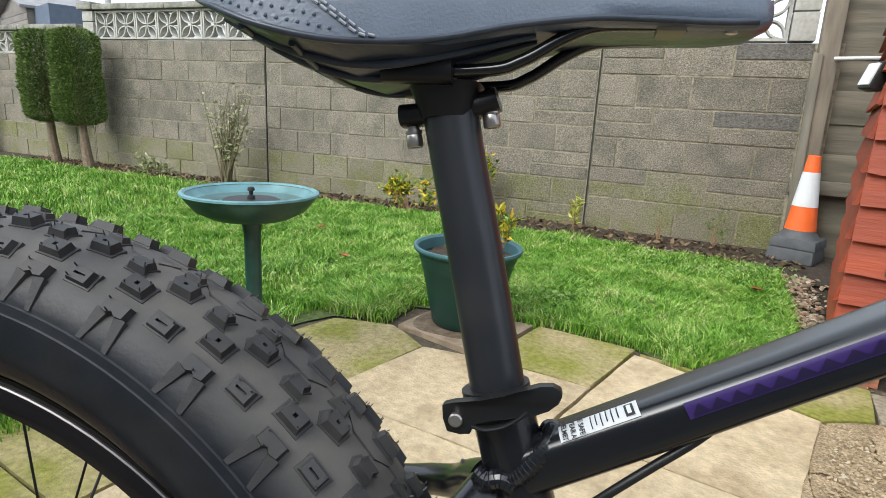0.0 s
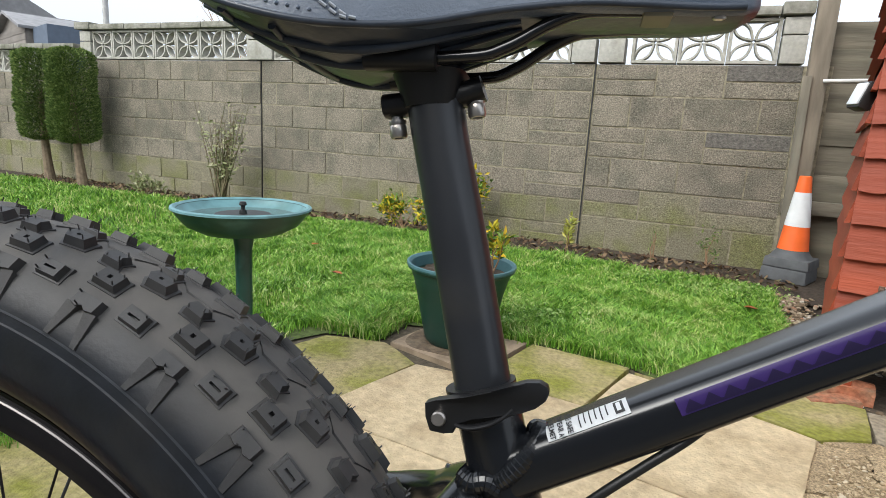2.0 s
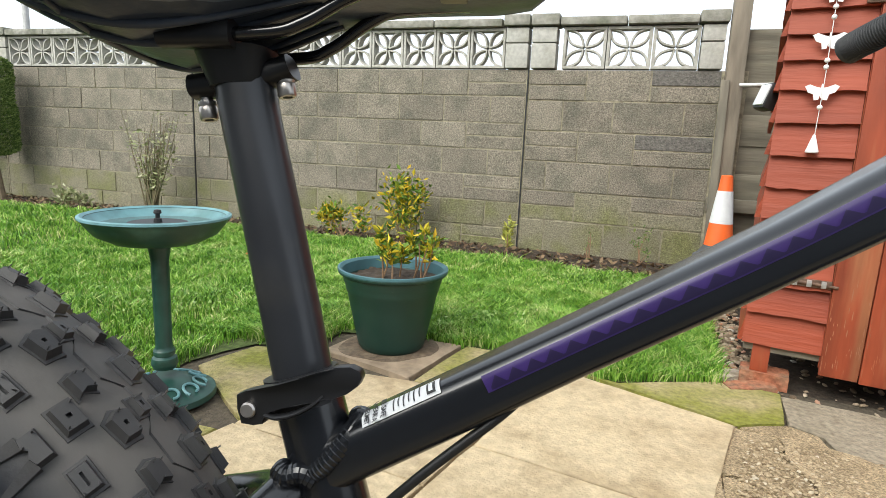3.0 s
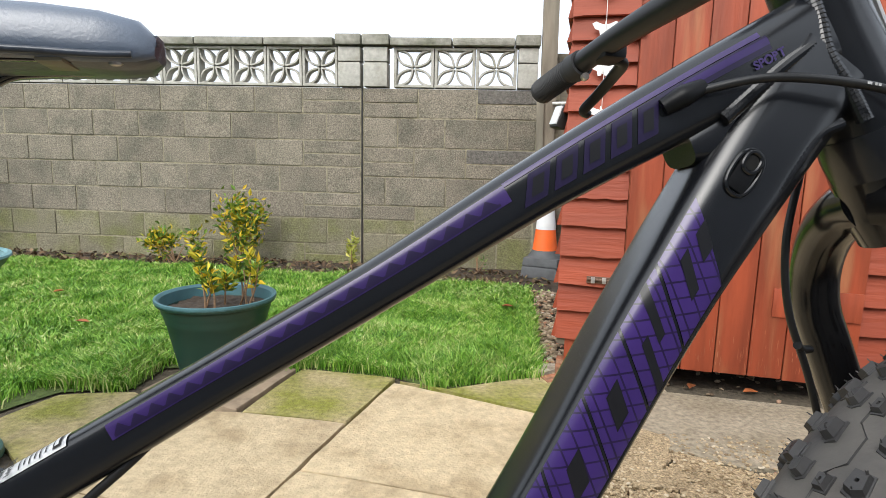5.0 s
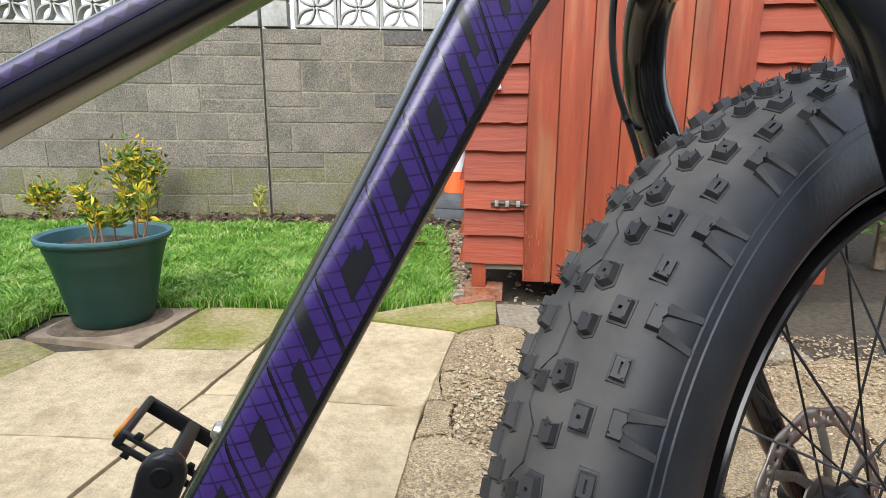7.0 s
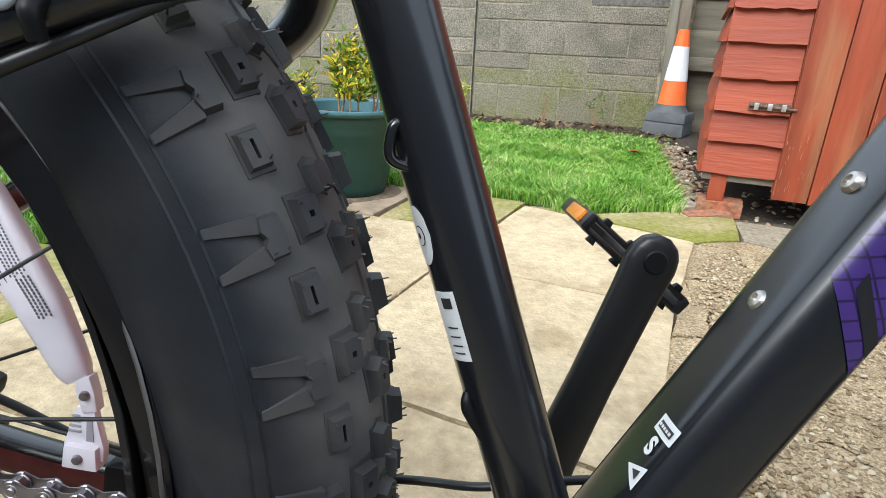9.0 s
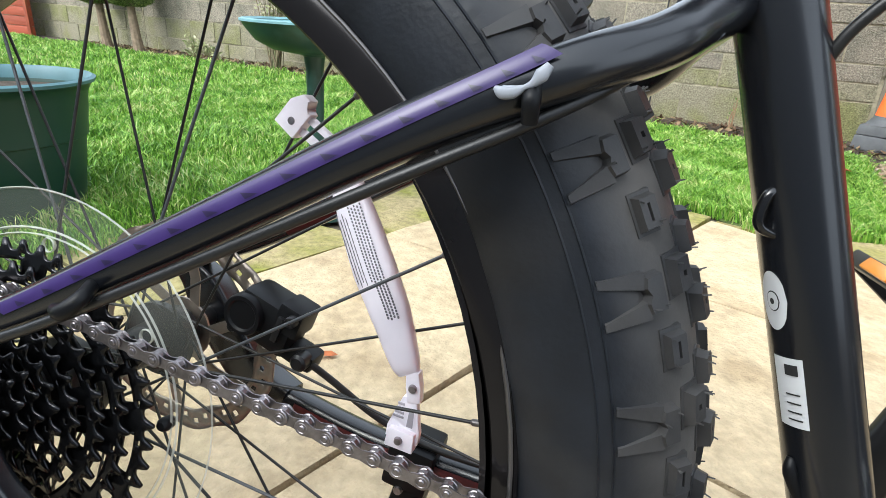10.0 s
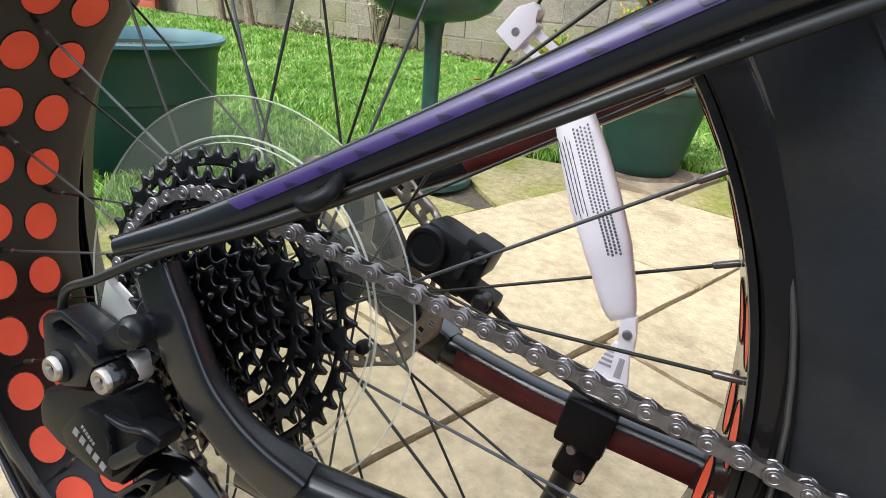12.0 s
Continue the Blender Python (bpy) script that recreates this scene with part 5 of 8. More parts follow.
def gridded(mat, size, turn):
    """Fine dark printed lines, crossing, over a material."""
    nt = mat.node_tree
    co = nt.nodes.new("ShaderNodeTexCoord")
    base = nt.nodes["Principled BSDF"].inputs["Base Color"].links[0].from_socket
    facs = []
    for a in (turn - 38, turn + 38):
        dot = nt.nodes.new("ShaderNodeVectorMath")
        dot.operation = "DOT_PRODUCT"
        dot.inputs[1].default_value = (math.cos(radians(a)) / size, 0, math.sin(radians(a)) / size)
        nt.links.new(co.outputs["Object"], dot.inputs[0])
        fr = nt.nodes.new("ShaderNodeMath")
        fr.operation = "FRACT"
        nt.links.new(dot.outputs["Value"], fr.inputs[0])
        lt = nt.nodes.new("ShaderNodeMath")
        lt.operation = "LESS_THAN"
        lt.inputs[1].default_value = 0.12
        nt.links.new(fr.outputs[0], lt.inputs[0])
        facs.append(lt.outputs[0])
    mx = nt.nodes.new("ShaderNodeMath")
    mx.operation = "MAXIMUM"
    nt.links.new(facs[0], mx.inputs[0])
    nt.links.new(facs[1], mx.inputs[1])
    mix = nt.nodes.new("ShaderNodeMix")
    mix.data_type = "RGBA"
    mix.inputs[7].default_value = (0.014, 0.007, 0.042, 1)
    nt.links.new(mx.outputs[0], mix.inputs[0])
    nt.links.new(base, mix.inputs[6])
    nt.links.new(mix.outputs[2], nt.nodes["Principled BSDF"].inputs["Base Color"])
    return mat


B["lattice"] = gridded(shader("purple_lattice_decal", (0.040, 0.018, 0.125), 0.28, var=0.12, scale=30, coat=0.2), 0.0088, 60)

# -- frame
seat_tube = tubed("seat_tube", [P3(0.336, 0, 0.292), P3(0.452, 0, -0.06)], [0.0180, 0.0185], "black", seg=28, n=6)
TT = [P3(0.354, 0, 0.249), P3(0.405, 0, 0.279), P3(0.475, 0, 0.321), P3(0.566, 0, 0.375), P3(0.655, 0, 0.431), P3(0.735, 0, 0.477), P3(0.815, 0, 0.520)]
TTR = [(0.017, 0.015), (0.018, 0.0145), (0.0195, 0.0135), (0.0205, 0.0140), (0.0215, 0.0165), (0.0225, 0.0205), (0.023, 0.024)]
top_tube = tubed("top_tube", TT, TTR, "black", side=(0, 1, 0), square=(1.66, 14), seg=64)
DT = [P3(0.470, 0, -0.067), P3(0.536, 0, 0.0458), P3(0.602, 0, 0.1575), P3(0.668, 0, 0.2679), P3(0.734, 0, 0.3800), P3(0.818, 0, 0.5050)]
DTR = [(0.0265, 0.0225)] * 4 + [(0.0265, 0.0245), (0.024, 0.031)]
BOXY = (1.68, 14)
down_tube = tubed("down_tube", DT, DTR, "black", side=(0, 1, 0), square=BOXY, seg=64)
head_tube = tubed("head_tube", [P3(0.811, 0, 0.571), P3(0.830, 0, 0.530), P3(0.8465, 0, 0.495), P3(0.861, 0, 0.464)], [0.0235, 0.0238, 0.0255, 0.0270], "black", seg=28)
tubed("lower_headset_cup", [P3(0.857, 0, 0.470), P3(0.862, 0, 0.460), P3(0.869, 0, 0.445)], [0.0280, 0.0292, 0.0285], "black", head_tube, seg=28, n=1)
tubed("upper_headset_cup", [P3(0.812, 0, 0.569), P3(0.808, 0, 0.578), P3(0.804, 0, 0.587)], [0.0245, 0.026, 0.022], "anod", head_tube, seg=28, n=1)
bpart("head_badge", (lambda b: (tube(b, [P3(0.851, -0.0, 0.545), P3(0.8645, 0, 0.515)], [(0.012, 0.002), (0.012, 0.002)], 12, (0, 1, 0), 4), b)[1])(bmesh.new()), "alloy", head_tube, "plain silver head badge edge")
bm = bmesh.new()
lathe(bm, [(0.0205, -0.055), (0.0225, -0.05), (0.0225, 0.05), (0.0205, 0.055)], 24, Matrix.Translation((0.458, 0, -0.082)) @ YAX)
bpart("bottom_bracket_shell", bm, "black")
bead("weld", [P3(0.8015, -0.0205, 0.545), P3(0.8085, -0.0215, 0.528), P3(0.8140, -0.0225, 0.506), P3(0.8270, -0.0240, 0.4856), P3(0.836, -0.0250, 0.468)], 0.0050, head_tube)
bead("weld", [P3(0.7531, -0.0215, 0.4666), P3(0.783, -0.0225, 0.4934), P3(0.8050, -0.0215, 0.5100)], 0.0052, head_tube)
bead("weld", [P3(0.7784, -0.0225, 0.4200), P3(0.792, -0.0230, 0.4385), P3(0.8080, -0.0225, 0.4590), P3(0.824, -0.021, 0.467)], 0.0042, down_tube)
bead("weld", [P3(0.349, -0.0175, 0.246), P3(0.355, -0.0180, 0.2515), P3(0.362, -0.0165, 0.2600), P3(0.3675, -0.0125, 0.2680), P3(0.3695, -0.004, 0.2725), P3(0.367, 0.006, 0.272)], 0.0062, top_tube)
bead("weld", [P3(0.331, -0.0165, 0.247), P3(0.337, -0.0195, 0.2450), P3(0.344, -0.0190, 0.2465), P3(0.351, -0.0175, 0.2435)], 0.0066, top_tube)
tubed("gusset", [P3(0.738, 0, 0.452), P3(0.762, 0, 0.462), P3(0.80, 0, 0.484)], [(0.017, 0.010), (0.019, 0.020), (0.021, 0.030)], "black", down_tube, side=(0, 1, 0), square=3.2, seg=20)

# cable port on the down tube's flank, cable stop on the top tube
def oval(c, ax, la, lb, r, name, mat, parent, label="", n=28):
    """A closed oval rim in the flank's plane."""
    u = Vector((ax[0], 0, ax[1])).normalized()
    w = Vector((-u.z, 0, u.x))
    pts = [Vector(c) + u * la * math.copysign(abs(math.cos(t)) ** 0.8, math.cos(t)) + w * lb * math.copysign(abs(math.sin(t)) ** 0.8, math.sin(t)) for t in [2 * math.pi * k / n for k in range(n)]]
    bm = bmesh.new()
    rings = tube(bm, pts, r, 8, (0, 1, 0), cap=False)
    for k in range(8):
        bm.faces.new((rings[-1][k], rings[-1][(k + 1) % 8], rings[0][(k + 1) % 8], rings[0][k]))
    return bpart(name, bm, mat, parent, label)


port = oval((0.7625, -0.0262, 0.4370), (0.55, 0.84), 0.0135, 0.0078, 0.0013, "cable_port", "gloss", down_tube, "oval black cable port")
bm = bmesh.new()
box(bm, (0, 0, 0), (0.022, 0.0014, 0.012), 0.0006, Euler((0, radians(-57), 0)).to_matrix())
bmesh.ops.translate(bm, vec=(0.7625, -0.0262, 0.4370), verts=bm.verts)
bpart("port_plate", bm, "plastic", port)
oval((0.7662, -0.0272, 0.4425), (0.55, 0.84), 0.0058, 0.0046, 0.0013, "port_ring", "gloss", port)
# near-black disc paints the shade of the hole; the tube isn't pierced
bm = bmesh.new()
lathe(bm, [(0.0, 0.0), (0.0042, 0.0), (0.0042, -0.001)], 16, Matrix.Translation((0.7662, -0.0271, 0.4425)) @ Euler((radians(90), 0, 0)).to_matrix().to_4x4())
bpart("port_hole", bm, shader("hole_shade", (0.002, 0.002, 0.002), 0.9), port)
tubed("cable_stop", [P3(0.7175, -0.023, 0.4714), P3(0.727, -0.0265, 0.4770), P3(0.738, -0.0265, 0.4825)], [0.005, 0.0062, 0.0045], "plastic", top_tube, seg=10)

# stays
for sg in (-1, 1):
    ss = tubed("seatstay", [P3(-0.046, sg * 0.104, 0.022), P3(0.03, sg * 0.103, 0.056), P3(0.13, sg * 0.098, 0.1125), P3(0.225, sg * 0.087, 0.1685), P3(0.278, sg * 0.073, 0.1955 if sg < 0 else 0.190), P3(0.308, sg * 0.050, 0.210 if sg < 0 else 0.206), P3(0.324, sg * 0.027, 0.223), P3(0.336, sg * 0.006, 0.234)],
               [(0.0075, 0.0065), (0.0085, 0.0095), (0.0090, 0.0100), (0.0095, 0.0105), (0.010, 0.0105), (0.0105, 0.0108), (0.011, 0.011), (0.012, 0.012)], "black", side=(0, 1, 0), seg=20, square=2.3)
    bead("weld", [P3(0.313, sg * 0.034, 0.226), P3(0.322, sg * 0.036, 0.224), P3(0.330, sg * 0.032, 0.216)], 0.0052, ss)
    cs = tubed("chainstay", [P3(0.046, sg * 0.102, -0.0745), P3(0.075, sg * 0.097, -0.080), P3(0.16, sg * 0.083, -0.086), P3(0.28, sg * 0.076, -0.092), P3(0.40, sg * 0.050, -0.092), P3(0.448, sg * 0.030, -0.086)],
               [(0.0118, 0.0150), (0.012, 0.0145), (0.0115, 0.013), (0.011, 0.013), (0.011, 0.014), (0.011, 0.014)], "black", side=(0, 1, 0), seg=20, square=2.6)
    # forged dropout: flat outer face, crisp ridge along its upper edge
    if sg < 0:
        way = [P3(-0.014, -0.108, 0.019), P3(0.0, -0.1105, -0.003), P3(0.017, -0.1105, -0.032), P3(0.036, -0.1105, -0.0492), P3(0.056, -0.1075, -0.0630), P3(0.078, -0.0995, -0.0770)]
        thick = [(0.0062, 0.0125), (0.0065, 0.0143), (0.0065, 0.0136), (0.0066, 0.0130), (0.0080, 0.0132), (0.0105, 0.0140)]
    else:
        way = [P3(-0.040, 0.104, 0.022), P3(-0.020, 0.104, 0.006), P3(0.004, 0.104, -0.030), P3(0.034, 0.103, -0.066), P3(0.070, 0.098, -0.0792)]
        thick = [(0.009, 0.010), (0.012, 0.018), (0.0128, 0.0208), (0.0130, 0.0182), (0.0122, 0.0150)]
    tubed("dropout", way, thick, "black", cs, "black forged dropout", side=(0, 1, 0), seg=40, square=6.5)
    if sg < 0:
        stay_near, chain_near = ss, cs
        bead("weld", [P3(0.0640, -0.1090, -0.084), P3(0.0660, -0.1100, -0.075), P3(0.0700, -0.1065, -0.0672), P3(0.0735, -0.097, -0.0648), P3(0.0760, -0.089, -0.0670)], 0.0024, cs)
    else:
        stay_far, chain_far = ss, cs


def patch(parent, path, radii, u0, u1, f0, f1, mat, off=0.0006, square=(1.66, 14), n=24, m=6, shear=0.0, name="decal", label="", point=False):
    """A decal that hugs a tube: from u0 to u1 along it, over the angles f0 to f1 round it (180 faces the drive side)."""
    pts = catmull(path, 8)
    fr = frames_along(pts, (0, 1, 0))
    fine = [radians(f0 + (f1 - f0) * i / 48) for i in range(49)]
    sec = [section(f, radii[1][0], radii[1][1], square) for f in fine]
    run = [0.0]
    for a, b in zip(sec, sec[1:]):
        run.append(run[-1] + math.dist(a, b))
    bm = bmesh.new()
    grid = []
    for i in range(n + 1):
        row = []
        for j in range(m + 1):
            v = j / m
            f = float(np.interp(v * run[-1], run, fine))
            w = (math.sqrt(max(0.0, 1 - (2 * v - 1) ** 2)) if point == "disc" else v) if point else 1.0
            u = (u0 + u1) / 2 + (u1 - u0) * (i / n - 0.5) * w + shear * (v - 0.5)
            t = max(0.0, min(0.9999, u)) * (len(pts) - 1)
            k = int(t)
            p = pts[k].lerp(pts[k + 1], t - k)
            _, a, b = fr[k]
            q = min(int(t / 8), len(radii) - 2)
            g = t / 8 - q
            x, y = section(f, radii[q][0] + (radii[q + 1][0] - radii[q][0]) * g + off, radii[q][1] + (radii[q + 1][1] - radii[q][1]) * g + off, square)
            row.append(bm.verts.new(p + a * x + b * y))
        grid.append(row)
    for i in range(n):
        for j in range(m):
            bm.faces.new((grid[i][j], grid[i + 1][j], grid[i + 1][j + 1], grid[i][j + 1]))
    return bpart(name, bm, mat, parent, label)


# decals on the top tube
patch(top_tube, TT, TTR, 0.245, 0.63, 146, 177, "purple", name="stripe", label="purple stripe with fine zigzag", n=40)
patch(top_tube, TT, TTR, 0.25, 0.62, 169, 174, "dpurple", off=0.0010, n=40, m=1, name="dark_line")
for k in range(20):
    u = 0.25 + 0.0185 * k
    patch(top_tube, TT, TTR, u, u + 0.0165, 153, 169, "dpurple", off=0.0010, n=2, m=3, point=True, name="zigzag")
for k in range(5):
    u = 0.645 + 0.031 * k
    patch(top_tube, TT, TTR, u, u + 0.024, 152, 200, "dpurple", n=3, m=8, shear=-0.018, name="letter_bar", label="dark purple slanted bar")
    patch(top_tube, TT, TTR, u + 0.006, u + 0.018, 162, 190, "decal_black", off=0.0010, n=2, m=4, shear=-0.010, name="letter_gap")
patch(top_tube, TT, TTR, 0.63, 0.925, 143, 150, "purple", n=16, m=3, name="stripe", label="thin purple stripe")
patch(top_tube, TT, TTR, 0.80, 0.93, 151, 170, "dpurple", n=8, m=4, name="stripe", label="dark purple stripe")
patch(top_tube, TT, TTR, 0.83, 0.93, 154, 163, "purple", off=0.0010, n=6, m=3, name="stripe")
sl = math.atan2(0.038, 0.070)
words("sport_lettering", "SPORT", 0.0068, Matrix(((math.cos(sl), -math.sin(sl), 0, 0.7780), (0, 0, -1, -0.0238), (math.sin(sl), math.cos(sl), 0, 0.5000), (0, 0, 0, 1))), B["purple"], top_tube, 0.00025)
# safety label near the seat


def on_tube(path, radii, u, f, square, off=0.0):
    """A point of a tube's surface, the way along it and the way out of it."""
    pts = catmull(path, 8)
    t = u * (len(pts) - 1)
    k = int(t)
    tan, a, b = frames_along(pts, (0, 1, 0))[k]
    q = min(int(t / 8), len(radii) - 2)
    g = t / 8 - q
    ra, rb = (radii[q][n] + (radii[q + 1][n] - radii[q][n]) * g for n in (0, 1))
    (x0, y0), (x1, y1), (x, y) = (section(radians(f + e), ra, rb, square) for e in (-4, 4, 0))
    out = (a * (y1 - y0) - b * (x1 - x0)).normalized()
    p = pts[k].lerp(pts[k + 1], t - k) + a * x + b * y
    if out.dot(a * x + b * y) < 0:
        out = -out
    return p + out * off, tan, out


SQT = (1.66, 14)
patch(top_tube, TT, TTR, 0.088, 0.200, 107, 143, "label", name="safety_label", label="silver-white safety label with black print", n=12, m=10)
patch(top_tube, TT, TTR, 0.184, 0.195, 114, 138, "ink", off=0.0010, n=2, m=8, name="print_bar")
patch(top_tube, TT, TTR, 0.187, 0.192, 118, 134, "label", off=0.0013, n=2, m=8, name="print_gap")
for k in range(6):
    patch(top_tube, TT, TTR, 0.138 + 0.0072 * k, 0.1397 + 0.0072 * k, 111, 139 - 4 * (k % 2), "ink", off=0.0010, n=1, m=8, name="print_bar")
for k, txt in enumerate(("BE SAFE", "WEAR A", "HELMET")):
    p_, t_, n_ = on_tube(TT, TTR, 0.124 - 0.0135 * k, 126, SQT, 0.0011)
    ex = t_.cross(n_).normalized()
    words("safety_lettering", txt, 0.0040, Matrix(((ex.x, t_.x, n_.x, p_.x), (ex.y, t_.y, n_.y, p_.y), (ex.z, t_.z, n_.z, p_.z), (0, 0, 0, 1))), B["ink"], top_tube, 0.0001)

# decals on the down tube: purple slanted blocks, with black hearts, slots and notches
SLANT = -0.045


def block_decal(u0, u1, cuts):
    """One slanted block; cuts are black bars in shares of its length and width."""
    patch(down_tube, DT, DTR, u0, u1, 137, 213, "lattice", square=BOXY, n=6, m=16, shear=SLANT, name="purple_block", label="purple block with fine dark lattice")
    w = u1 - u0
    for a, b, v0, v1 in cuts:
        mid = ((v0 + v1) / 2 - 0.5) * SLANT
        patch(down_tube, DT, DTR, u0 + a * w + mid, u0 + b * w + mid, 137 + 76 * v0, 137 + 76 * v1, "decal_black", 0.0011, BOXY, 3, 10, SLANT * (v1 - v0), "black_bar")


for u0, u1, cuts in ((0.268, 0.338, ((0.20, 0.38, 0.28, 1.0), (0.58, 0.76, 0.28, 1.0))), (0.342, 0.408, ((0.34, 0.66, 0.30, 0.74),)),
                     (0.412, 0.490, ((0.22, 0.42, 0.40, 1.0), (0.56, 0.76, 0.0, 0.60))), (0.494, 0.577, ((0.30, 0.60, 0.30, 0.72), (0.60, 0.78, 0.42, 0.72))),
                     (0.581, 0.647, ((0.34, 0.66, 0.30, 0.74),)), (0.651, 0.710, ((0.34, 0.66, 0.30, 0.74),)),
                     (0.714, 0.769, ((0.24, 0.42, 0.38, 1.0), (0.58, 0.76, 0.0, 0.62))), (0.773, 0.830, ((0.36, 0.56, 0.24, 0.72), (0.76, 1.0, 0.24, 0.56)))):
    block_decal(u0, u1, cuts)
# size mark on the upper face
patch(down_tube, DT, DTR, 0.136, 0.150, 96, 128, "label", 0.0007, BOXY, 3, 8, 0, "white_plate", "white plate with black bars")
patch(down_tube, DT, DTR, 0.140, 0.146, 101, 124, "ink", 0.0012, BOXY, 2, 6, 0, "print_bar")
for k in range(5):
    patch(down_tube, DT, DTR, 0.1418, 0.1442, 102.5 + 4.2 * k, 105.5 + 4.2 * k, "label", 0.0016, BOXY, 1, 2, 0, "print_bar")
patch(down_tube, DT, DTR, 0.094, 0.114, 100, 126, "label", 0.0007, BOXY, 3, 6, 0, "white_triangle", "white warning triangle", True)
patch(down_tube, DT, DTR, 0.101, 0.109, 112, 122, "ink", 0.0012, BOXY, 2, 3, 0, "print_bar", "", True)
p_, t_, n_ = on_tube(DT, DTR, 0.126, 112, BOXY, 0.0010)
ex = t_.cross(n_).normalized()
words("size_letter", "S", 0.0125, Matrix(((ex.x, t_.x, n_.x, p_.x), (ex.y, t_.y, n_.y, p_.y), (ex.z, t_.z, n_.z, p_.z), (0, 0, 0, 1))), B["label"], down_tube, 0.0006)
# labels on the seat tube
ST, STR = [P3(0.336, 0, 0.292), P3(0.365, 0, 0.204), P3(0.394, 0, 0.116), P3(0.423, 0, 0.028), P3(0.452, 0, -0.06)], [(0.018, 0.018)] * 5
patch(seat_tube, ST, STR, 0.574, 0.666, 207, 250, "label", 0.0006, 2, 6, 8, 0, "frame_label", "white label with black print")
patch(seat_tube, ST, STR, 0.582, 0.596, 214, 232, "ink", 0.0010, 2, 2, 6, 0, "print_square")
for u in (0.620, 0.632, 0.644, 0.654):
    patch(seat_tube, ST, STR, u, u + 0.002, 214, 234, "ink", 0.0010, 2, 1, 6, 0, "print_bar")
patch(seat_tube, ST, STR, 0.465, 0.540, 218, 262, "label", 0.0006, 2, 8, 12, 0, "round_label", "white round label", "disc")
patch(seat_tube, ST, STR, 0.4895, 0.5155, 228, 250, "ink", 0.0009, 2, 6, 10, 0, "print_ring", "", "disc")
patch(seat_tube, ST, STR, 0.4910, 0.5140, 229.5, 248.5, "label", 0.0011, 2, 6, 10, 0, "print_gap", "", "disc")
patch(seat_tube, ST, STR, 0.4985, 0.5065, 235.5, 242.5, "ink", 0.0013, 2, 6, 10, 0, "print_dot", "", "disc")

# bottle-cage bolts
for x, z in ((0.5415, 0.0850), (0.5730, 0.1412)):
    nrm = Vector((-0.873, 0, 0.488))
    m = Matrix.Translation((x - 0.003, 0, z)) @ nrm.to_track_quat("Z", "Y").to_matrix().to_4x4()
    bm = bmesh.new()
    lathe(bm, [(0.0075, -0.002), (0.0075, 0.0005), (0.0058, 0.001), (0.0056, 0.004), (0.0042, 0.0062), (0.0024, 0.0068), (0.0022, 0.005), (0, 0.005)], 18, m)
    bpart("bottle_bolt", bm, "bolt", down_tube, "domed steel bolt")
tubed("cable_guide", [P3(0.372, -0.010, 0.160), P3(0.366, -0.013, 0.157), P3(0.365, -0.013, 0.144), P3(0.375, -0.010, 0.139)], [0.0022, 0.0026, 0.0026, 0.0022], "gloss", seat_tube, "black cable guide loop", seg=10)
tubed("cable_guide", [P3(0.404, -0.008, 0.036), P3(0.405, -0.010, 0.028), P3(0.416, -0.008, 0.008)], [0.0022, 0.0034, 0.0022], "plastic", seat_tube, seg=10)

# -- seat post, collar, saddle
AX = (P3(0.338, 0, 0.285) - P3(0.297, 0, 0.437)).normalized()
seat_post = tubed("seat_post", [P3(0.2955, 0, 0.442), P3(0.301, 0, 0.42), P3(0.317, 0, 0.363), P3(0.342, 0, 0.27)], [0.0157, 0.0155, 0.0156, 0.0156], "post", seg=28)
tubed("collar_ring", [P3(0.3345, 0, 0.2935), P3(0.3390, 0, 0.2775)], [0.0195, 0.0195], "anod", seat_tube, "black seat collar", seg=28, n=1)
bm = bmesh.new()
prism(bm, [(0.3085, 0.2837), (0.3151, 0.2871), (0.3301, 0.2919), (0.3432, 0.2966), (0.3532, 0.3010), (0.3602, 0.3034), (0.3669, 0.3036), (0.3711, 0.3013), (0.3723, 0.2979), (0.3708, 0.2937), (0.3660, 0.2898), (0.3590, 0.2871),
           (0.3463, 0.2848), (0.3360, 0.2820), (0.3280, 0.2795), (0.3265, 0.2725), (0.3212, 0.2711), (0.3129, 0.2699), (0.3095, 0.2767)], -0.0265, -0.0185, Matrix(((1, 0, 0, 0), (0, 0, 1, 0), (0, 1, 0, 0), (0, 0, 0, 1))))
for v in bm.verts:
    v.co.y += 0.010 * ((v.co.x - 0.338) / 0.034) ** 2
bmesh.ops.bevel(bm, geom=list(bm.edges), offset=0.0011, segments=2, affect="EDGES", profile=0.6)
lever = bpart("quick_release_lever", bm, "anod", seat_tube, "black quick-release lever", 40)
tubed("lever_strap", [P3(0.3275, -0.0235, 0.2770), P3(0.3345, -0.0255, 0.2772), P3(0.3433, -0.0250, 0.2800), P3(0.3503, -0.0220, 0.2842), P3(0.3545, -0.0200, 0.2880)], [(0.0030, 0.0012), (0.0032, 0.0015), (0.0032, 0.0015), (0.0030, 0.0014), (0.0026, 0.0012)], "anod", seat_tube, "thin lower edge of the lever", side=(0, 1, 0), seg=14)
bm = bmesh.new()
lathe(bm, [(0.0, 0.009), (0.0032, 0.009), (0.0040, 0.008), (0.0040, -0.004)], 14, Matrix.Translation((0.3178, -0.0165, 0.2783)) @ Euler((radians(90), 0, 0)).to_matrix().to_4x4())
bpart("lever_pin", bm, "bolt", seat_tube, "steel pin end")

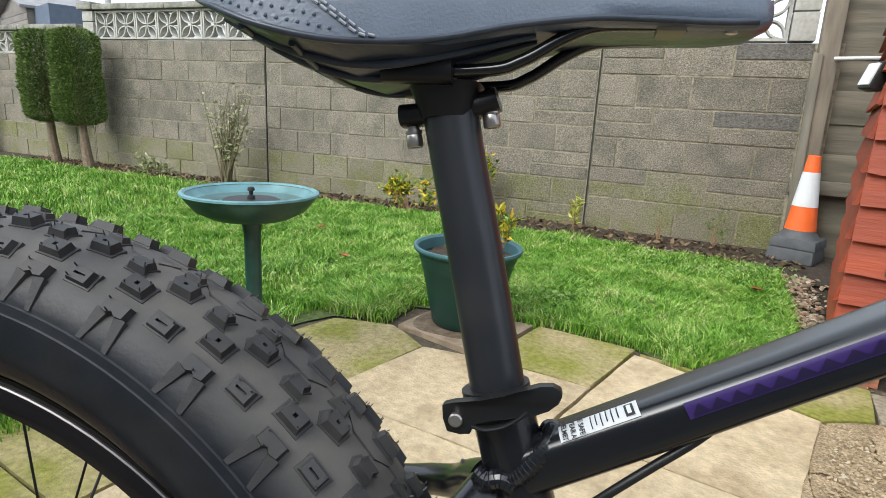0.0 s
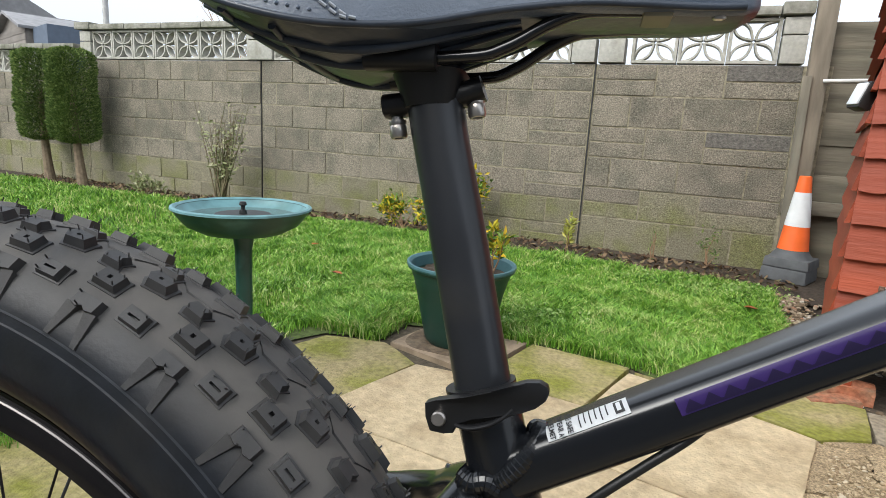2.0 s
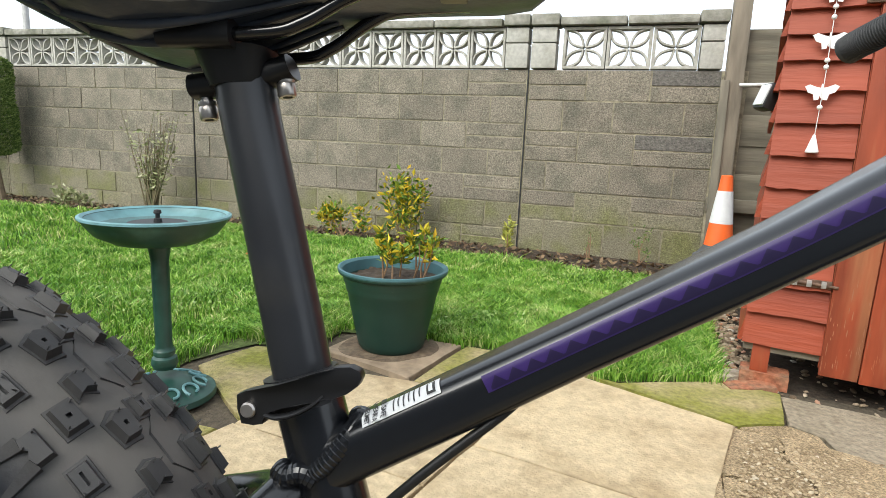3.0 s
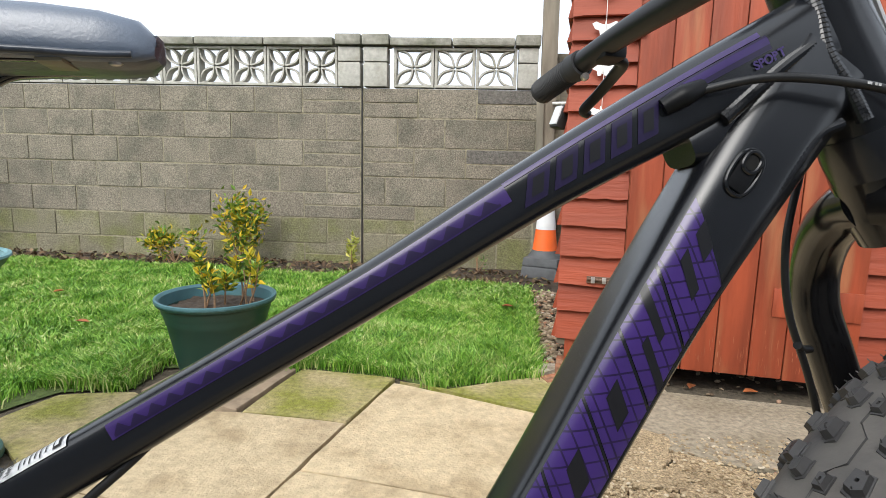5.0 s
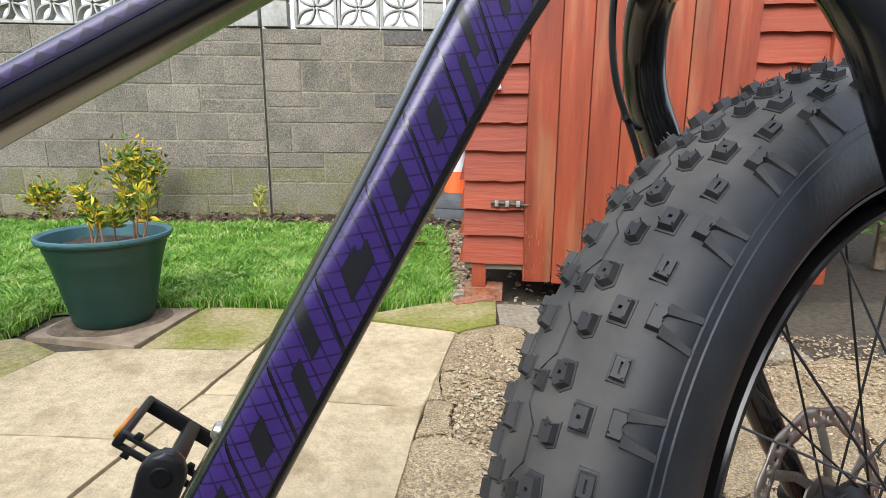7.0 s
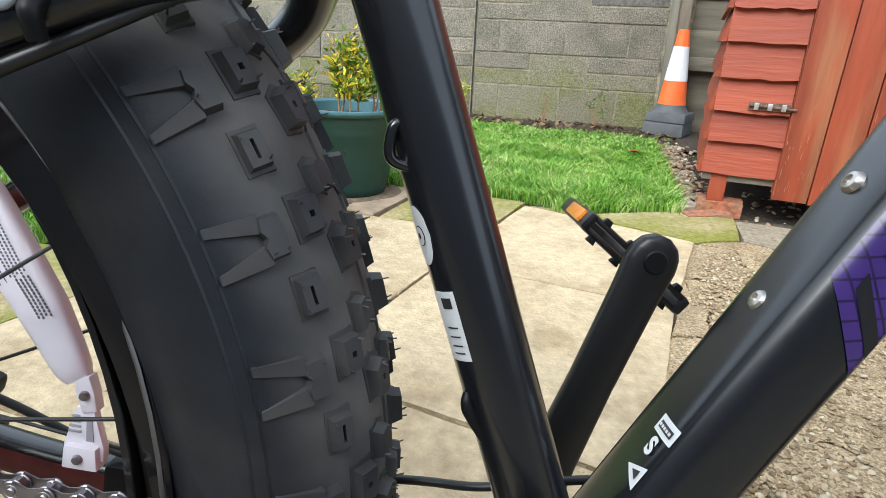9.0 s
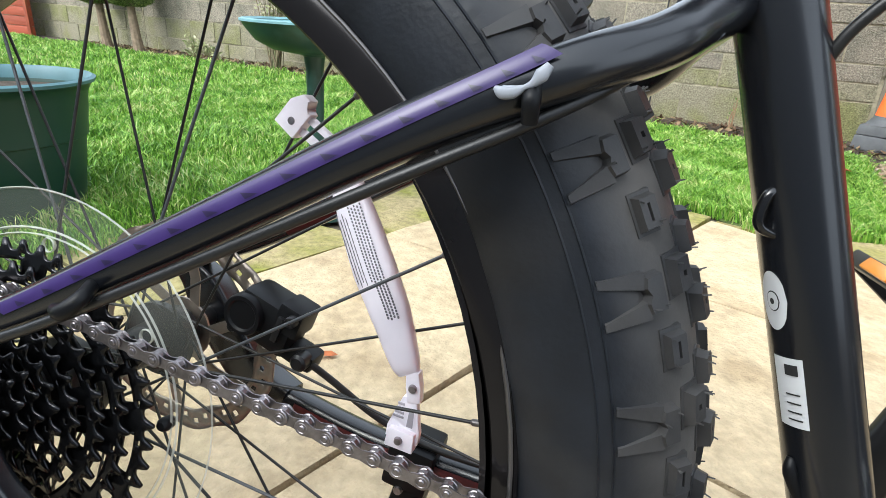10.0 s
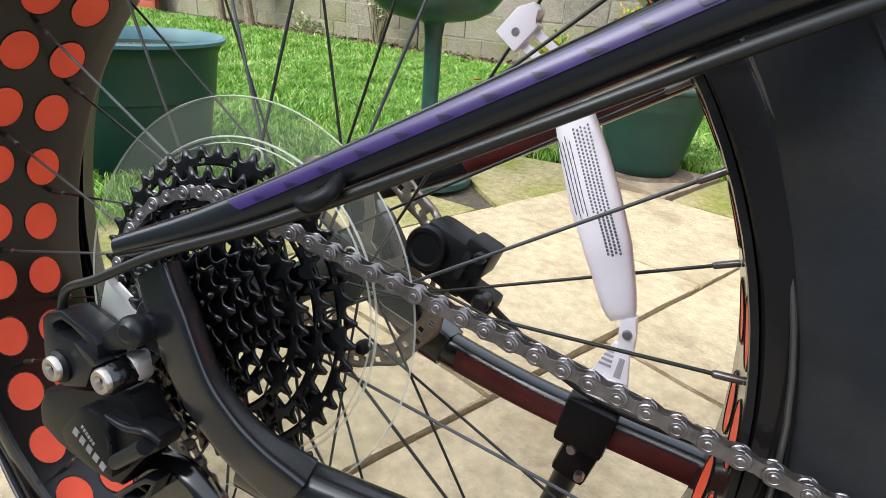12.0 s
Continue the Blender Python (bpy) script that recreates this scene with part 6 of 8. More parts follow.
# clamp head
bm = bmesh.new()
tube(bm, catmull([P3(0.267, 0, 0.440), P3(0.280, 0, 0.442), P3(0.303, 0, 0.446), P3(0.321, 0, 0.4525)], 5), [(0.009, 0.0065)] * 16, 18, (0, 1, 0), 2.6)
tube(bm, [P3(0.294, 0, 0.440), P3(0.292, 0, 0.457)], [(0.016, 0.014), (0.022, 0.020)], 20, (0, 1, 0), 3)
head = bpart("clamp_head", bm, "anod", seat_post, "black two-bolt saddle clamp")
for x, z in ((0.2735, 0.4365), (0.3165, 0.450)):
    m = Matrix.Translation((x, 0, z)) @ Vector((0.20, 0, -1)).to_track_quat("Z", "Y").to_matrix().to_4x4()
    bm = bmesh.new()
    lathe(bm, [(0.0034, -0.006), (0.0034, 0.004), (0.0048, 0.004), (0.0049, 0.0055), (0.0045, 0.0065), (0.0048, 0.0075), (0.0048, 0.0125), (0.0042, 0.0135), (0.0026, 0.0135), (0.0024, 0.010), (0, 0.010)], 18, m)
    bpart("clamp_bolt", bm, "bolt", seat_post, "brushed steel socket bolt")
for sg in (-1, 1):
    bm = bmesh.new()
    tube(bm, [P3(0.262, sg * 0.022, 0.4615), P3(0.300, sg * 0.022, 0.4625)], [(0.0075, 0.0075)] * 2, 14, (0, 1, 0), 3)
    bpart("rail_clamp", bm, "anod", seat_post)

SAD = [(0.158, 0.036, 0.535, 0.497), (0.166, 0.052, 0.538, 0.489), (0.185, 0.065, 0.540, 0.480), (0.215, 0.069, 0.540, 0.470), (0.25, 0.062, 0.534, 0.466), (0.29, 0.046, 0.526, 0.471), (0.33, 0.033, 0.520, 0.482), (0.365, 0.0265, 0.517, 0.488), (0.395, 0.023, 0.517, 0.4890), (0.424, 0.020, 0.515, 0.4890), (0.442, 0.0165, 0.511, 0.4905), (0.450, 0.0085, 0.503, 0.4945)]
bm = bmesh.new()
rings = []
for x, w, zt, zb in SAD:
    ring = []
    for k in range(25):
        f = math.pi * k / 24
        c, s = math.cos(f), math.sin(f)
        y = math.copysign(abs(c) ** 0.55, c) * w
        z_ = zb + (zt - zb) * abs(s) ** 0.62
        ring.append(bm.verts.new((x, y, z_)))
    ring.append(bm.verts.new((x, -w * 0.86, zb - 0.002)))
    ring.append(bm.verts.new((x, w * 0.86, zb - 0.002)))
    rings.append(ring)
for a, b_ in zip(rings, rings[1:]):
    for k in range(27):
        k2 = (k + 1) % 27
        bm.faces.new((a[k], a[k2], b_[k2], b_[k]))
bm.faces.new(rings[0][::-1])
bm.faces.new(rings[-1])
saddle = bpart("saddle", bm, "saddle", None, "black padded saddle with stitched seam, sky sheen in its colour", 60)
for sg in (-1, 1):
    tubed("cover_hem", [P3(x, sg * w * 0.975, zb + 0.0005) for x, w, zt, zb in SAD[:-1]], 0.0019, "under", saddle, "dark rolled edge of the cover", seg=8)
# dark moulded shell below the cover
bm = bmesh.new()
rings = []
for x, w, zt, zb in SAD:
    d = 0.009 * math.exp(-((x - 0.258) / 0.048) ** 2) + 0.002
    ring = [bm.verts.new((x, y * w * 0.93, zb - 0.001 - d * (1 - abs(y) ** 2.2))) for y in [i / 8 - 1 for i in range(17)]]
    ring += [bm.verts.new((x, 0.6 * w, zb + 0.01)), bm.verts.new((x, -0.6 * w, zb + 0.01))]
    rings.append(ring)
for a, b_ in zip(rings, rings[1:]):
    for k in range(19):
        bm.faces.new((a[k], a[(k + 1) % 19], b_[(k + 1) % 19], b_[k]))
bm.faces.new(rings[0][::-1])
bm.faces.new(rings[-1])
shell = bpart("shell", bm, "under", saddle, "glossy black saddle base", 60)
for sg in (-1, 1):
    tubed("rail", [P3(0.205, sg * 0.030, 0.490), P3(0.225, sg * 0.027, 0.474), P3(0.255, sg * 0.0225, 0.4615), P3(0.315, sg * 0.022, 0.463), P3(0.334, sg * 0.0205, 0.4685), P3(0.352, sg * 0.018, 0.4800), P3(0.366, sg * 0.016, 0.4868), P3(0.380, sg * 0.015, 0.4888), P3(0.412, sg * 0.012, 0.4900)], 0.0034, "gloss", saddle, "glossy black saddle rail", seg=12)
    for o in (0.0, 0.004):
        pts = []
        for k in range(13):
            t = k / 12
            x = 0.196 + 0.0695 * t + o
            w, zt, zb = (float(np.interp(x, [q[0] for q in SAD], [q[i] for q in SAD])) for i in (1, 2, 3))
            z = max(zb + 0.0012, 0.4845 - 0.64 * (x - o - 0.238))
            s = min(1.0, ((z - zb) / (zt - zb)) ** (1 / 0.62))
            pts.append(P3(x, sg * (w * (1 - s * s) ** 0.275 + 0.0008), z))
        path = catmull(pts, 4)
        bm = bmesh.new()
        for k in range(0, len(path) - 1, 3):
            tube(bm, [path[k], path[min(k + 2, len(path) - 1)]], 0.0008, 6)
        bpart("stitching", bm, "stitch", saddle, "grey double stitching")
    # raised dots on the rear flank
    bm = bmesh.new()
    for i in range(18):
        for j in range(8):
            x = 0.168 + 0.0050 * i + (0.0025 if j % 2 else 0)
            w, zt, zb = (float(np.interp(x, [q[0] for q in SAD], [q[k_] for q in SAD])) for k_ in (1, 2, 3))
            z = zb + 0.005 + 0.0048 * j
            if x > 0.230 + (0.4845 - z) / 0.64 or z > zt - 0.012:
                continue
            s = ((z - zb) / (zt - zb)) ** (1 / 0.62)
            bmesh.ops.create_icosphere(bm, subdivisions=1, radius=0.0011, matrix=Matrix.Translation((x, sg * w * (1 - s * s) ** 0.275, z)))
    bpart("grip_dots", bm, "saddle", saddle, "raised dots on the flank")
for yy in (-0.72, -0.42, 0.42, 0.72):
    pts = []
    for x in (0.178, 0.205, 0.235, 0.265, 0.30, 0.34):
        w, zb = (float(np.interp(x, [q[0] for q in SAD], [q[i] for q in SAD])) for i in (1, 3))
        pts.append(P3(x, yy * w * 0.93, zb - 0.0015 - (0.009 * math.exp(-((x - 0.258) / 0.048) ** 2) + 0.002) * (1 - abs(yy) ** 2.2)))
    tubed("moulded_rib", pts, [0.0015, 0.0024, 0.0026, 0.0026, 0.0022, 0.0012], "under", saddle, seg=8)
for x in (0.198, 0.226):
    w, zb = (float(np.interp(x, [q[0] for q in SAD], [q[i] for q in SAD])) for i in (1, 3))
    dd = 0.009 * math.exp(-((x - 0.258) / 0.048) ** 2) + 0.002
    tubed("moulded_rib", [P3(x, v * w * 0.93, zb - 0.0015 - dd * (1 - abs(v) ** 2.2)) for v in (-0.9, -0.6, -0.3, 0.0, 0.3, 0.6, 0.9)], 0.0022, "under", saddle, seg=8)
bm = bmesh.new()
lathe(bm, [(0.0036, 0.001), (0.0036, -0.001), (0.0018, -0.002), (0, -0.001)], 12, Matrix.Translation((0.432, -0.010, 0.4885)) @ Euler((radians(20), 0, 0)).to_matrix().to_4x4())
bpart("nose_screw", bm, "bolt", saddle)
bm = bmesh.new()
box(bm, (0.404, -0.010, 0.4875), (0.014, 0.018, 0.005), 0.002)
bpart("rail_socket", bm, shader("khaki_plastic", (0.20, 0.18, 0.12), 0.5), saddle)

# -- wheels
GROUND_LEVEL = 0.0015


def tyre_mesh(name, cx, cz, parent, steer, seat=(0.0, 0.0), small=1.0, tall=0.0):
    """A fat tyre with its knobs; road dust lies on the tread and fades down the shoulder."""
    prof = [(0.2825, 0.0380), (0.2855, 0.0445), (0.292, 0.0525), (0.302, 0.0562), (0.3110, 0.0578), (0.3230, 0.0588), (0.3282, 0.0584), (0.3288, 0.0592), (0.3295, 0.0583), (0.3342, 0.0574), (0.3348, 0.0581), (0.3355, 0.0570), (0.339, 0.0561), (0.350, 0.0505), (0.360, 0.0410), (0.367, 0.0290), (0.3712, 0.0150), (0.3724, 0.0)]
    if seat[0]:
        prof[:4] = [(0.2865, 0.0370), (0.2915, 0.0440), (0.2980, 0.0520), (0.3045, 0.0560)]
    prof = [(r + tall * max(0.0, min(1.0, (r - 0.314) / 0.05)), y) for r, y in prof]
    full = prof + [(r, -y) for r, y in prof[-2::-1]]
    NT = 180
    V, F, D = [], [], []
    for i in range(NT):
        a = 2 * math.pi * i / NT
        for r, y in full:
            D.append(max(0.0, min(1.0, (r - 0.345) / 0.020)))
            g = max(0.0, min(1.0, (0.3070 - r) / 0.012))
            V.append(Vector((r * math.cos(a) + g * seat[0], y, r * math.sin(a) + g * seat[1])))
    m_ = len(full)
    for i in range(NT):
        for j in range(m_ - 1):
            i2 = (i + 1) % NT
            F.append((i * m_ + j, i * m_ + j + 1, i2 * m_ + j + 1, i2 * m_ + j))
    ys = [p[1] for p in prof][::-1]
    rs = [p[0] for p in prof][::-1]

    def at(theta, s):
        """Point and axes at the arc length s from the crown (positive to the left)."""
        acc = 0
        sg = 1 if s >= 0 else -1
        for k in range(len(rs) - 1):
            d = math.hypot(rs[k + 1] - rs[k], ys[k + 1] - ys[k])
            if acc + d >= abs(s) or k == len(rs) - 2:
                t = (abs(s) - acc) / d
                r, y = rs[k] + (rs[k + 1] - rs[k]) * t, ys[k] + (ys[k + 1] - ys[k]) * t
                dr, dy = (rs[k + 1] - rs[k]) / d, (ys[k + 1] - ys[k]) / d
                break
            acc += d
        er = Vector((math.cos(theta), 0, math.sin(theta)))
        T = Vector((-math.sin(theta), 0, math.cos(theta)))
        L = er * dr + Vector((0, sg * dy, 0))
        Nn = er * dy + Vector((0, -sg * dr, 0))
        return er * r + Vector((0, sg * y, 0)), T, L, Nn

    rnd = random.Random(5)

    def knob(theta, s, outline, h, hole=0.0, hairs=2, step=True):
        p, T, L, Nn = at(theta, s)
        outline = [(a * small, b * small) for a, b in outline]
        put = lambda q, z: p + T * q[0] + L * q[1] + Nn * z
        k = len(V)
        n = len(outline)
        levels = [(1.36, -0.0015), (1.30, 0.0006), (1.08, 0.0009), (0.92, h)] if step else [(1.15, -0.0015), (0.94, h)]
        for sc, z in levels:
            V.extend(put((q[0] * sc, q[1] * sc), z) for q in outline)
        if hole:
            V.extend(put((q[0] * hole[0], q[1] * hole[1]), h) for q in outline)
            V.extend(put((q[0] * hole[0] * 0.9, q[1] * hole[1] * 0.9), h * 0.35) for q in outline)
        lv = len(levels) + (2 if hole else 0)
        for a in range(lv - 1):
            for i in range(n):
                j = (i + 1) % n
                F.append((k + a * n + i, k + a * n + j, k + (a + 1) * n + j, k + (a + 1) * n + i))
        F.append(tuple(k + (lv - 1) * n + i for i in range(n)))
        for _ in range(hairs):
            q = rnd.choice(outline)
            b = put((q[0] * 0.75, q[1] * 0.75), h * 0.9)
            d = (Nn + T * rnd.gauss(0, 0.18) + L * rnd.gauss(0, 0.18)).normalized() * rnd.uniform(0.0020, 0.0046)
            w = 0.0005
            kk = len(V)
            foot = [b + T * w, b - T * w * 0.5 + L * w, b - T * w * 0.5 - L * w]
            V.extend(foot + [(q_ - b) * 0.8 + b + d for q_ in foot])
            F.extend([(kk, kk + 1, kk + 4, kk + 3), (kk + 1, kk + 2, kk + 5, kk + 4), (kk + 2, kk, kk + 3, kk + 5), (kk + 3, kk + 4, kk + 5)])

    square = [(-0.0080, -0.0055), (0.0080, -0.0055), (0.0080, 0.0055), (-0.0080, 0.0055)]
    penta = [(-0.0085, -0.0050), (0.0070, -0.0062), (0.0095, 0.0), (0.0055, 0.0060), (-0.0085, 0.0045)]
    slot = [(-0.0075, -0.0048), (0.0075, -0.0048), (0.0075, 0.0048), (-0.0075, 0.0048)]
    kay = [(-0.0085, -0.0045), (0.0085, -0.0045), (0.0085, 0.0040), (0.0035, 0.0050), (0.0, 0.0030), (-0.0035, 0.0050), (-0.0085, 0.0040)]
    mid = [(-0.0065, -0.0050), (0.0065, -0.0050), (0.0085, 0.0), (0.0065, 0.0050), (-0.0065, 0.0050), (-0.0040, 0.0)]
    NP = 38
    for i in range(NP):
        a0 = 2 * math.pi * i / NP
        st = 2 * math.pi / NP
        for sg in (1, -1):
            o = 0.5 * st if sg > 0 else 0
            knob(a0 + o, sg * 0.0165, penta, 0.0066, (0.17, 0.22), 3)
            knob(a0 + o + 0.5 * st, sg * 0.0185, mid, 0.0060, 0.0, 3)
            knob(a0 + o + 0.30 * st, sg * 0.0335, square, 0.0058, (0.17, 0.25), 3)
            knob(a0 + o + 0.80 * st, sg * 0.0440, slot, 0.0050, (0.55, 0.16), 2)
            knob(a0 + o + 0.25 * st, sg * 0.0510, kay, 0.0050, 0.0, 2, False)
            # two fins running out over the shoulder
            for df in (-0.0062, 0.0062):
                p0, T, L, Nn = at(a0 + o + 0.25 * st + df / 0.35, sg * 0.0545)
                p1, T1, _, N1 = at(a0 + o + 0.25 * st + df * 1.55 / 0.35, sg * 0.0735)
                k = len(V)
                V.extend([p0 - T * 0.0050 * small - Nn * 0.001, p0 + T * 0.0050 * small - Nn * 0.001, p0 + T * 0.0040 * small + Nn * 0.0036, p0 - T * 0.0040 * small + Nn * 0.0036])
                V.extend([p1 - T1 * 0.0026 - N1 * 0.001, p1 + T1 * 0.0026 - N1 * 0.001, p1 + T1 * 0.0017 + N1 * 0.0013, p1 - T1 * 0.0017 + N1 * 0.0013])
                F.extend([(k, k + 1, k + 2, k + 3), (k + 1, k + 5, k + 6, k + 2), (k + 2, k + 6, k + 7, k + 3), (k + 3, k + 7, k + 4, k), (k + 7, k + 6, k + 5, k + 4)])
        # the crooked mould seam along the crown
        for q in range(6):
            k = len(V)
            for e in (q, q + 1):
                off = 0.0045 * (1 if (e + 1) % 6 in (1, 2, 3) else -1)
                p0, T, L, Nn = at(a0 + st * e / 6, off)
                V.extend([p0 - L * 0.0008 - Nn * 0.0004, p0 + Nn * 0.0011, p0 + L * 0.0008 - Nn * 0.0004])
            F.extend([(k, k + 1, k + 4, k + 3), (k + 1, k + 2, k + 5, k + 4)])
        knob(a0 + 0.1 * st, 0.0, [(-0.0060, -0.0038), (0.0060, -0.0038), (0.0060, 0.0038), (-0.0060, 0.0038)], 0.0046, (0.3, 0.3), 2)
    # resting flat on the ground
    out = []
    for v in V:
        w = steer @ (Vector((cx, 0, cz)) + v)
        zw = 0.3644 + 0.98902 * w.z - 0.14781 * w.y
        if zw < GROUND_LEVEL:
            w.z += (GROUND_LEVEL - zw) / 0.98902
        out.append(w)
    ob = raw(name, out, F, B["rubber"], parent, "black knobbly fat tyre with rubber hairs", 40)
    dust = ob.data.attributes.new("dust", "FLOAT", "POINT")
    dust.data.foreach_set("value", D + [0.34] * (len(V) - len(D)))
    return ob


def lathe_y(bm, prof, cx, cz, seg, steer):
    lathe(bm, prof, seg, steer @ Matrix.Translation((cx, 0, cz)) @ YAX)


def wheel(name, cx, cz, steer, rear):
    """A wide rim with two rows of round windows, a hub and crossed spokes; the rear rim is a little out of true."""
    ri = 0.2812 if rear else 0.2660
    ro = 0.2965 if rear else 0.2840
    sx, sz = (-0.0059, -0.0065) if rear else (0.0, 0.0)
    ya, yb = (-0.0650, 0.0370) if rear else (-0.0425, 0.0405)
    rx, rz = cx + sx, cz + sz
    true = steer @ Matrix.Translation((rx, 0, rz)) @ (Euler((-0.0843, 0, 0.0236)).to_matrix().to_4x4() if rear else Matrix.Identity(4)) @ Matrix.Translation((-rx, 0, -rz))
    bm = bmesh.new()
    lathe_y(bm, [(ro, ya), (ro + 0.0015, ya + 0.002), (ro, ya + 0.006), (ro - 0.0015, ya + 0.006), (ro - 0.002, 0.0), (ro - 0.0015, yb - 0.004), (ro, yb - 0.004), (ro + 0.0015, yb - 0.002), (ro, yb), (ri + 0.0017, yb), (ri + 0.0002, yb - 0.003), (ri, 0.0), (ri - 0.0002, ya + 0.0045), (ri - 0.0018, ya + 0.0025), (ri - 0.0014, ya + 0.0004), (ri + 0.0017, ya)], rx, rz, 96, true)
    bmesh.ops.remove_doubles(bm, verts=bm.verts, dist=1e-6)
    w = bpart(name, bm, "rim", None, "black wide rim with round cut-outs")
    # thin metal ring that stands in for the highlight on the rim's edge
    bm = bmesh.new()
    lathe_y(bm, [(ro - 0.0030, ya + 0.0002), (ro - 0.0024, ya - 0.0008), (ro - 0.0014, ya - 0.0011), (ro - 0.0006, ya - 0.0003)], rx, rz, 96, true)
    bpart("rim_edge", bm, "nipple", w, "thin dull ring drawing the rim edge highlight")
    if rear:
        # the rim's deep outer wall, chain side; a metal ring draws the bead's highlight
        lean = steer @ Matrix.Translation((cx, -0.0084, cz)) @ Euler((0, 0, 0.07)).to_matrix().to_4x4()
        bm = bmesh.new()
        lathe_y(bm, [(0.2800, -0.0560), (0.2764, -0.0575), (0.2757, -0.0603), (0.2768, -0.0618), (0.2800, -0.0622), (0.2895, -0.0618), (0.2918, -0.0606), (0.2924, -0.0580), (0.2890, -0.0565)], 0, 0, 128, lean)
        bpart("rim_wall", bm, "rim", w, "black outer wall of the rim")
        bm = bmesh.new()
        lathe_y(bm, [(0.2906, -0.0616), (0.2913, -0.0622), (0.2921, -0.0616), (0.2922, -0.0604)], 0, 0, 128, lean)
        bpart("bead_line", bm, "nipple", w, "thin metal ring drawing the highlight at the tyre bead")
    tyre_mesh("tyre", cx, cz, w, steer, (sx, sz), 0.96 if rear else 0.80, 0.0025 if rear else 0.0)
    # rim windows: tape shows through
    NW, n = 36, 20
    rows_y = (-0.0352, 0.0020) if rear else (-0.0165, 0.0165)
    bm0 = bmesh.new()
    c = bm0.verts.new((ri - 0.0004, 0, 0))
    rim_v = [bm0.verts.new((math.sqrt(ri ** 2 - (0.0165 * math.cos(2 * math.pi * k / n)) ** 2) - 0.0004, 0.0135 * math.sin(2 * math.pi * k / n), 0.0165 * math.cos(2 * math.pi * k / n))) for k in range(n)]
    for k in range(n):
        bm0.faces.new((c, rim_v[k], rim_v[(k + 1) % n]))
    dot = bpart("rim_window", bm0, "tape", w, "round window with orange-red tape", 0)
    # thin dark lip round each window
    bm1 = bmesh.new()
    ring = [Vector((math.sqrt(ri ** 2 - (0.0171 * math.cos(2 * math.pi * k / n)) ** 2) - 0.0006, 0.0141 * math.sin(2 * math.pi * k / n), 0.0171 * math.cos(2 * math.pi * k / n))) for k in range(n)]
    rings = tube(bm1, ring, 0.0004, 5, (1, 0, 0), cap=False)
    for k in range(5):
        bm1.faces.new((rings[-1][k], rings[-1][(k + 1) % 5], rings[0][(k + 1) % 5], rings[0][k]))
    lip = bpart("window_lip", bm1, "rim", w, "dark lip round the window", 60)
    for row, y in enumerate(rows_y):
        for k in range(NW):
            a = 2.3184 + 0.0061 * row + 2 * math.pi * k / NW
            m = true @ Matrix.Translation((rx, y, rz)) @ Matrix.Rotation(-a, 4, "Y")
            for nm, src in (("rim_window", dot), ("window_lip", lip)):
                ob = src if row == 0 and k == 0 else new(nm, src.data)
                ob.parent = w
                ob.matrix_local = m
    # hub
    bm = bmesh.new()
    fl = 0.036
    lathe_y(bm, [(0.006, -0.098), (0.009, -0.098), (0.009, -0.060), (0.018, -0.055), (0.018, -0.044), (0.029, -0.040), (0.029, -0.034), (0.016, -0.030), (0.014, 0.0), (0.016, 0.030), (0.029, 0.034), (0.029, 0.040), (0.020, 0.044), (0.020, 0.058), (0.009, 0.062), (0.009, 0.098), (0.006, 0.098)], cx, cz, 32, steer)
    bpart("hub", bm, "anod", w)
    # spokes, one in each gap between the windows, taken from the two sides in turn and crossing
    for k in range(NW):
        side_ = -1 if k % 2 else 1
        cr = 1 if (k // 2) % 2 else -1
        a = 2.3184 + 2 * math.pi * (k + 0.5) / NW
        al = a + cr * radians(62)
        p0 = steer @ Vector((cx + 0.026 * math.cos(al), side_ * (fl + 0.003 * cr), cz + 0.026 * math.sin(al)))
        yr = (-0.029 if side_ < 0 else 0.012) if rear else side_ * 0.008
        p1 = true @ Vector((rx + (ri - 0.0003) * math.cos(a), yr, rz + (ri - 0.0003) * math.sin(a)))
        d = (p0 - p1).normalized()
        bm = bmesh.new()
        tube(bm, [p0, p0.lerp(p1, 0.5), p1], 0.00105, 8)
        bpart("spoke", bm, "cable" if cr > 0 or side_ > 0 else "greyhose", w, "thin black spoke", 60)
        bm = bmesh.new()
        tube(bm, [p1, p1 + d * 0.0125, p1 + d * 0.0135], [0.0020, 0.0020, 0.0013], 8)
        bpart("spoke_nipple", bm, "nipple", w, "dull metal spoke nipple", 60)
    return w


HUB = (-0.0085, -0.0165)
FHUB = (1.0715, -0.0070)
IDM = Matrix.Identity(4)
SA = Vector((-0.405, 0, 0.914))
STEER = Matrix.Translation((0.833, 0, 0.464)) @ Matrix.Rotation(radians(8.5), 4, SA) @ Matrix.Translation((-0.833, 0, -0.464))
rear_wheel = wheel("rear_wheel", *HUB, IDM, True)
WSTEER = Matrix.Translation((0.833, 0, 0.464)) @ Matrix.Rotation(radians(12), 4, SA) @ Matrix.Translation((-0.833, 0, -0.464))
front_wheel = wheel("front_wheel", *FHUB, WSTEER, False)


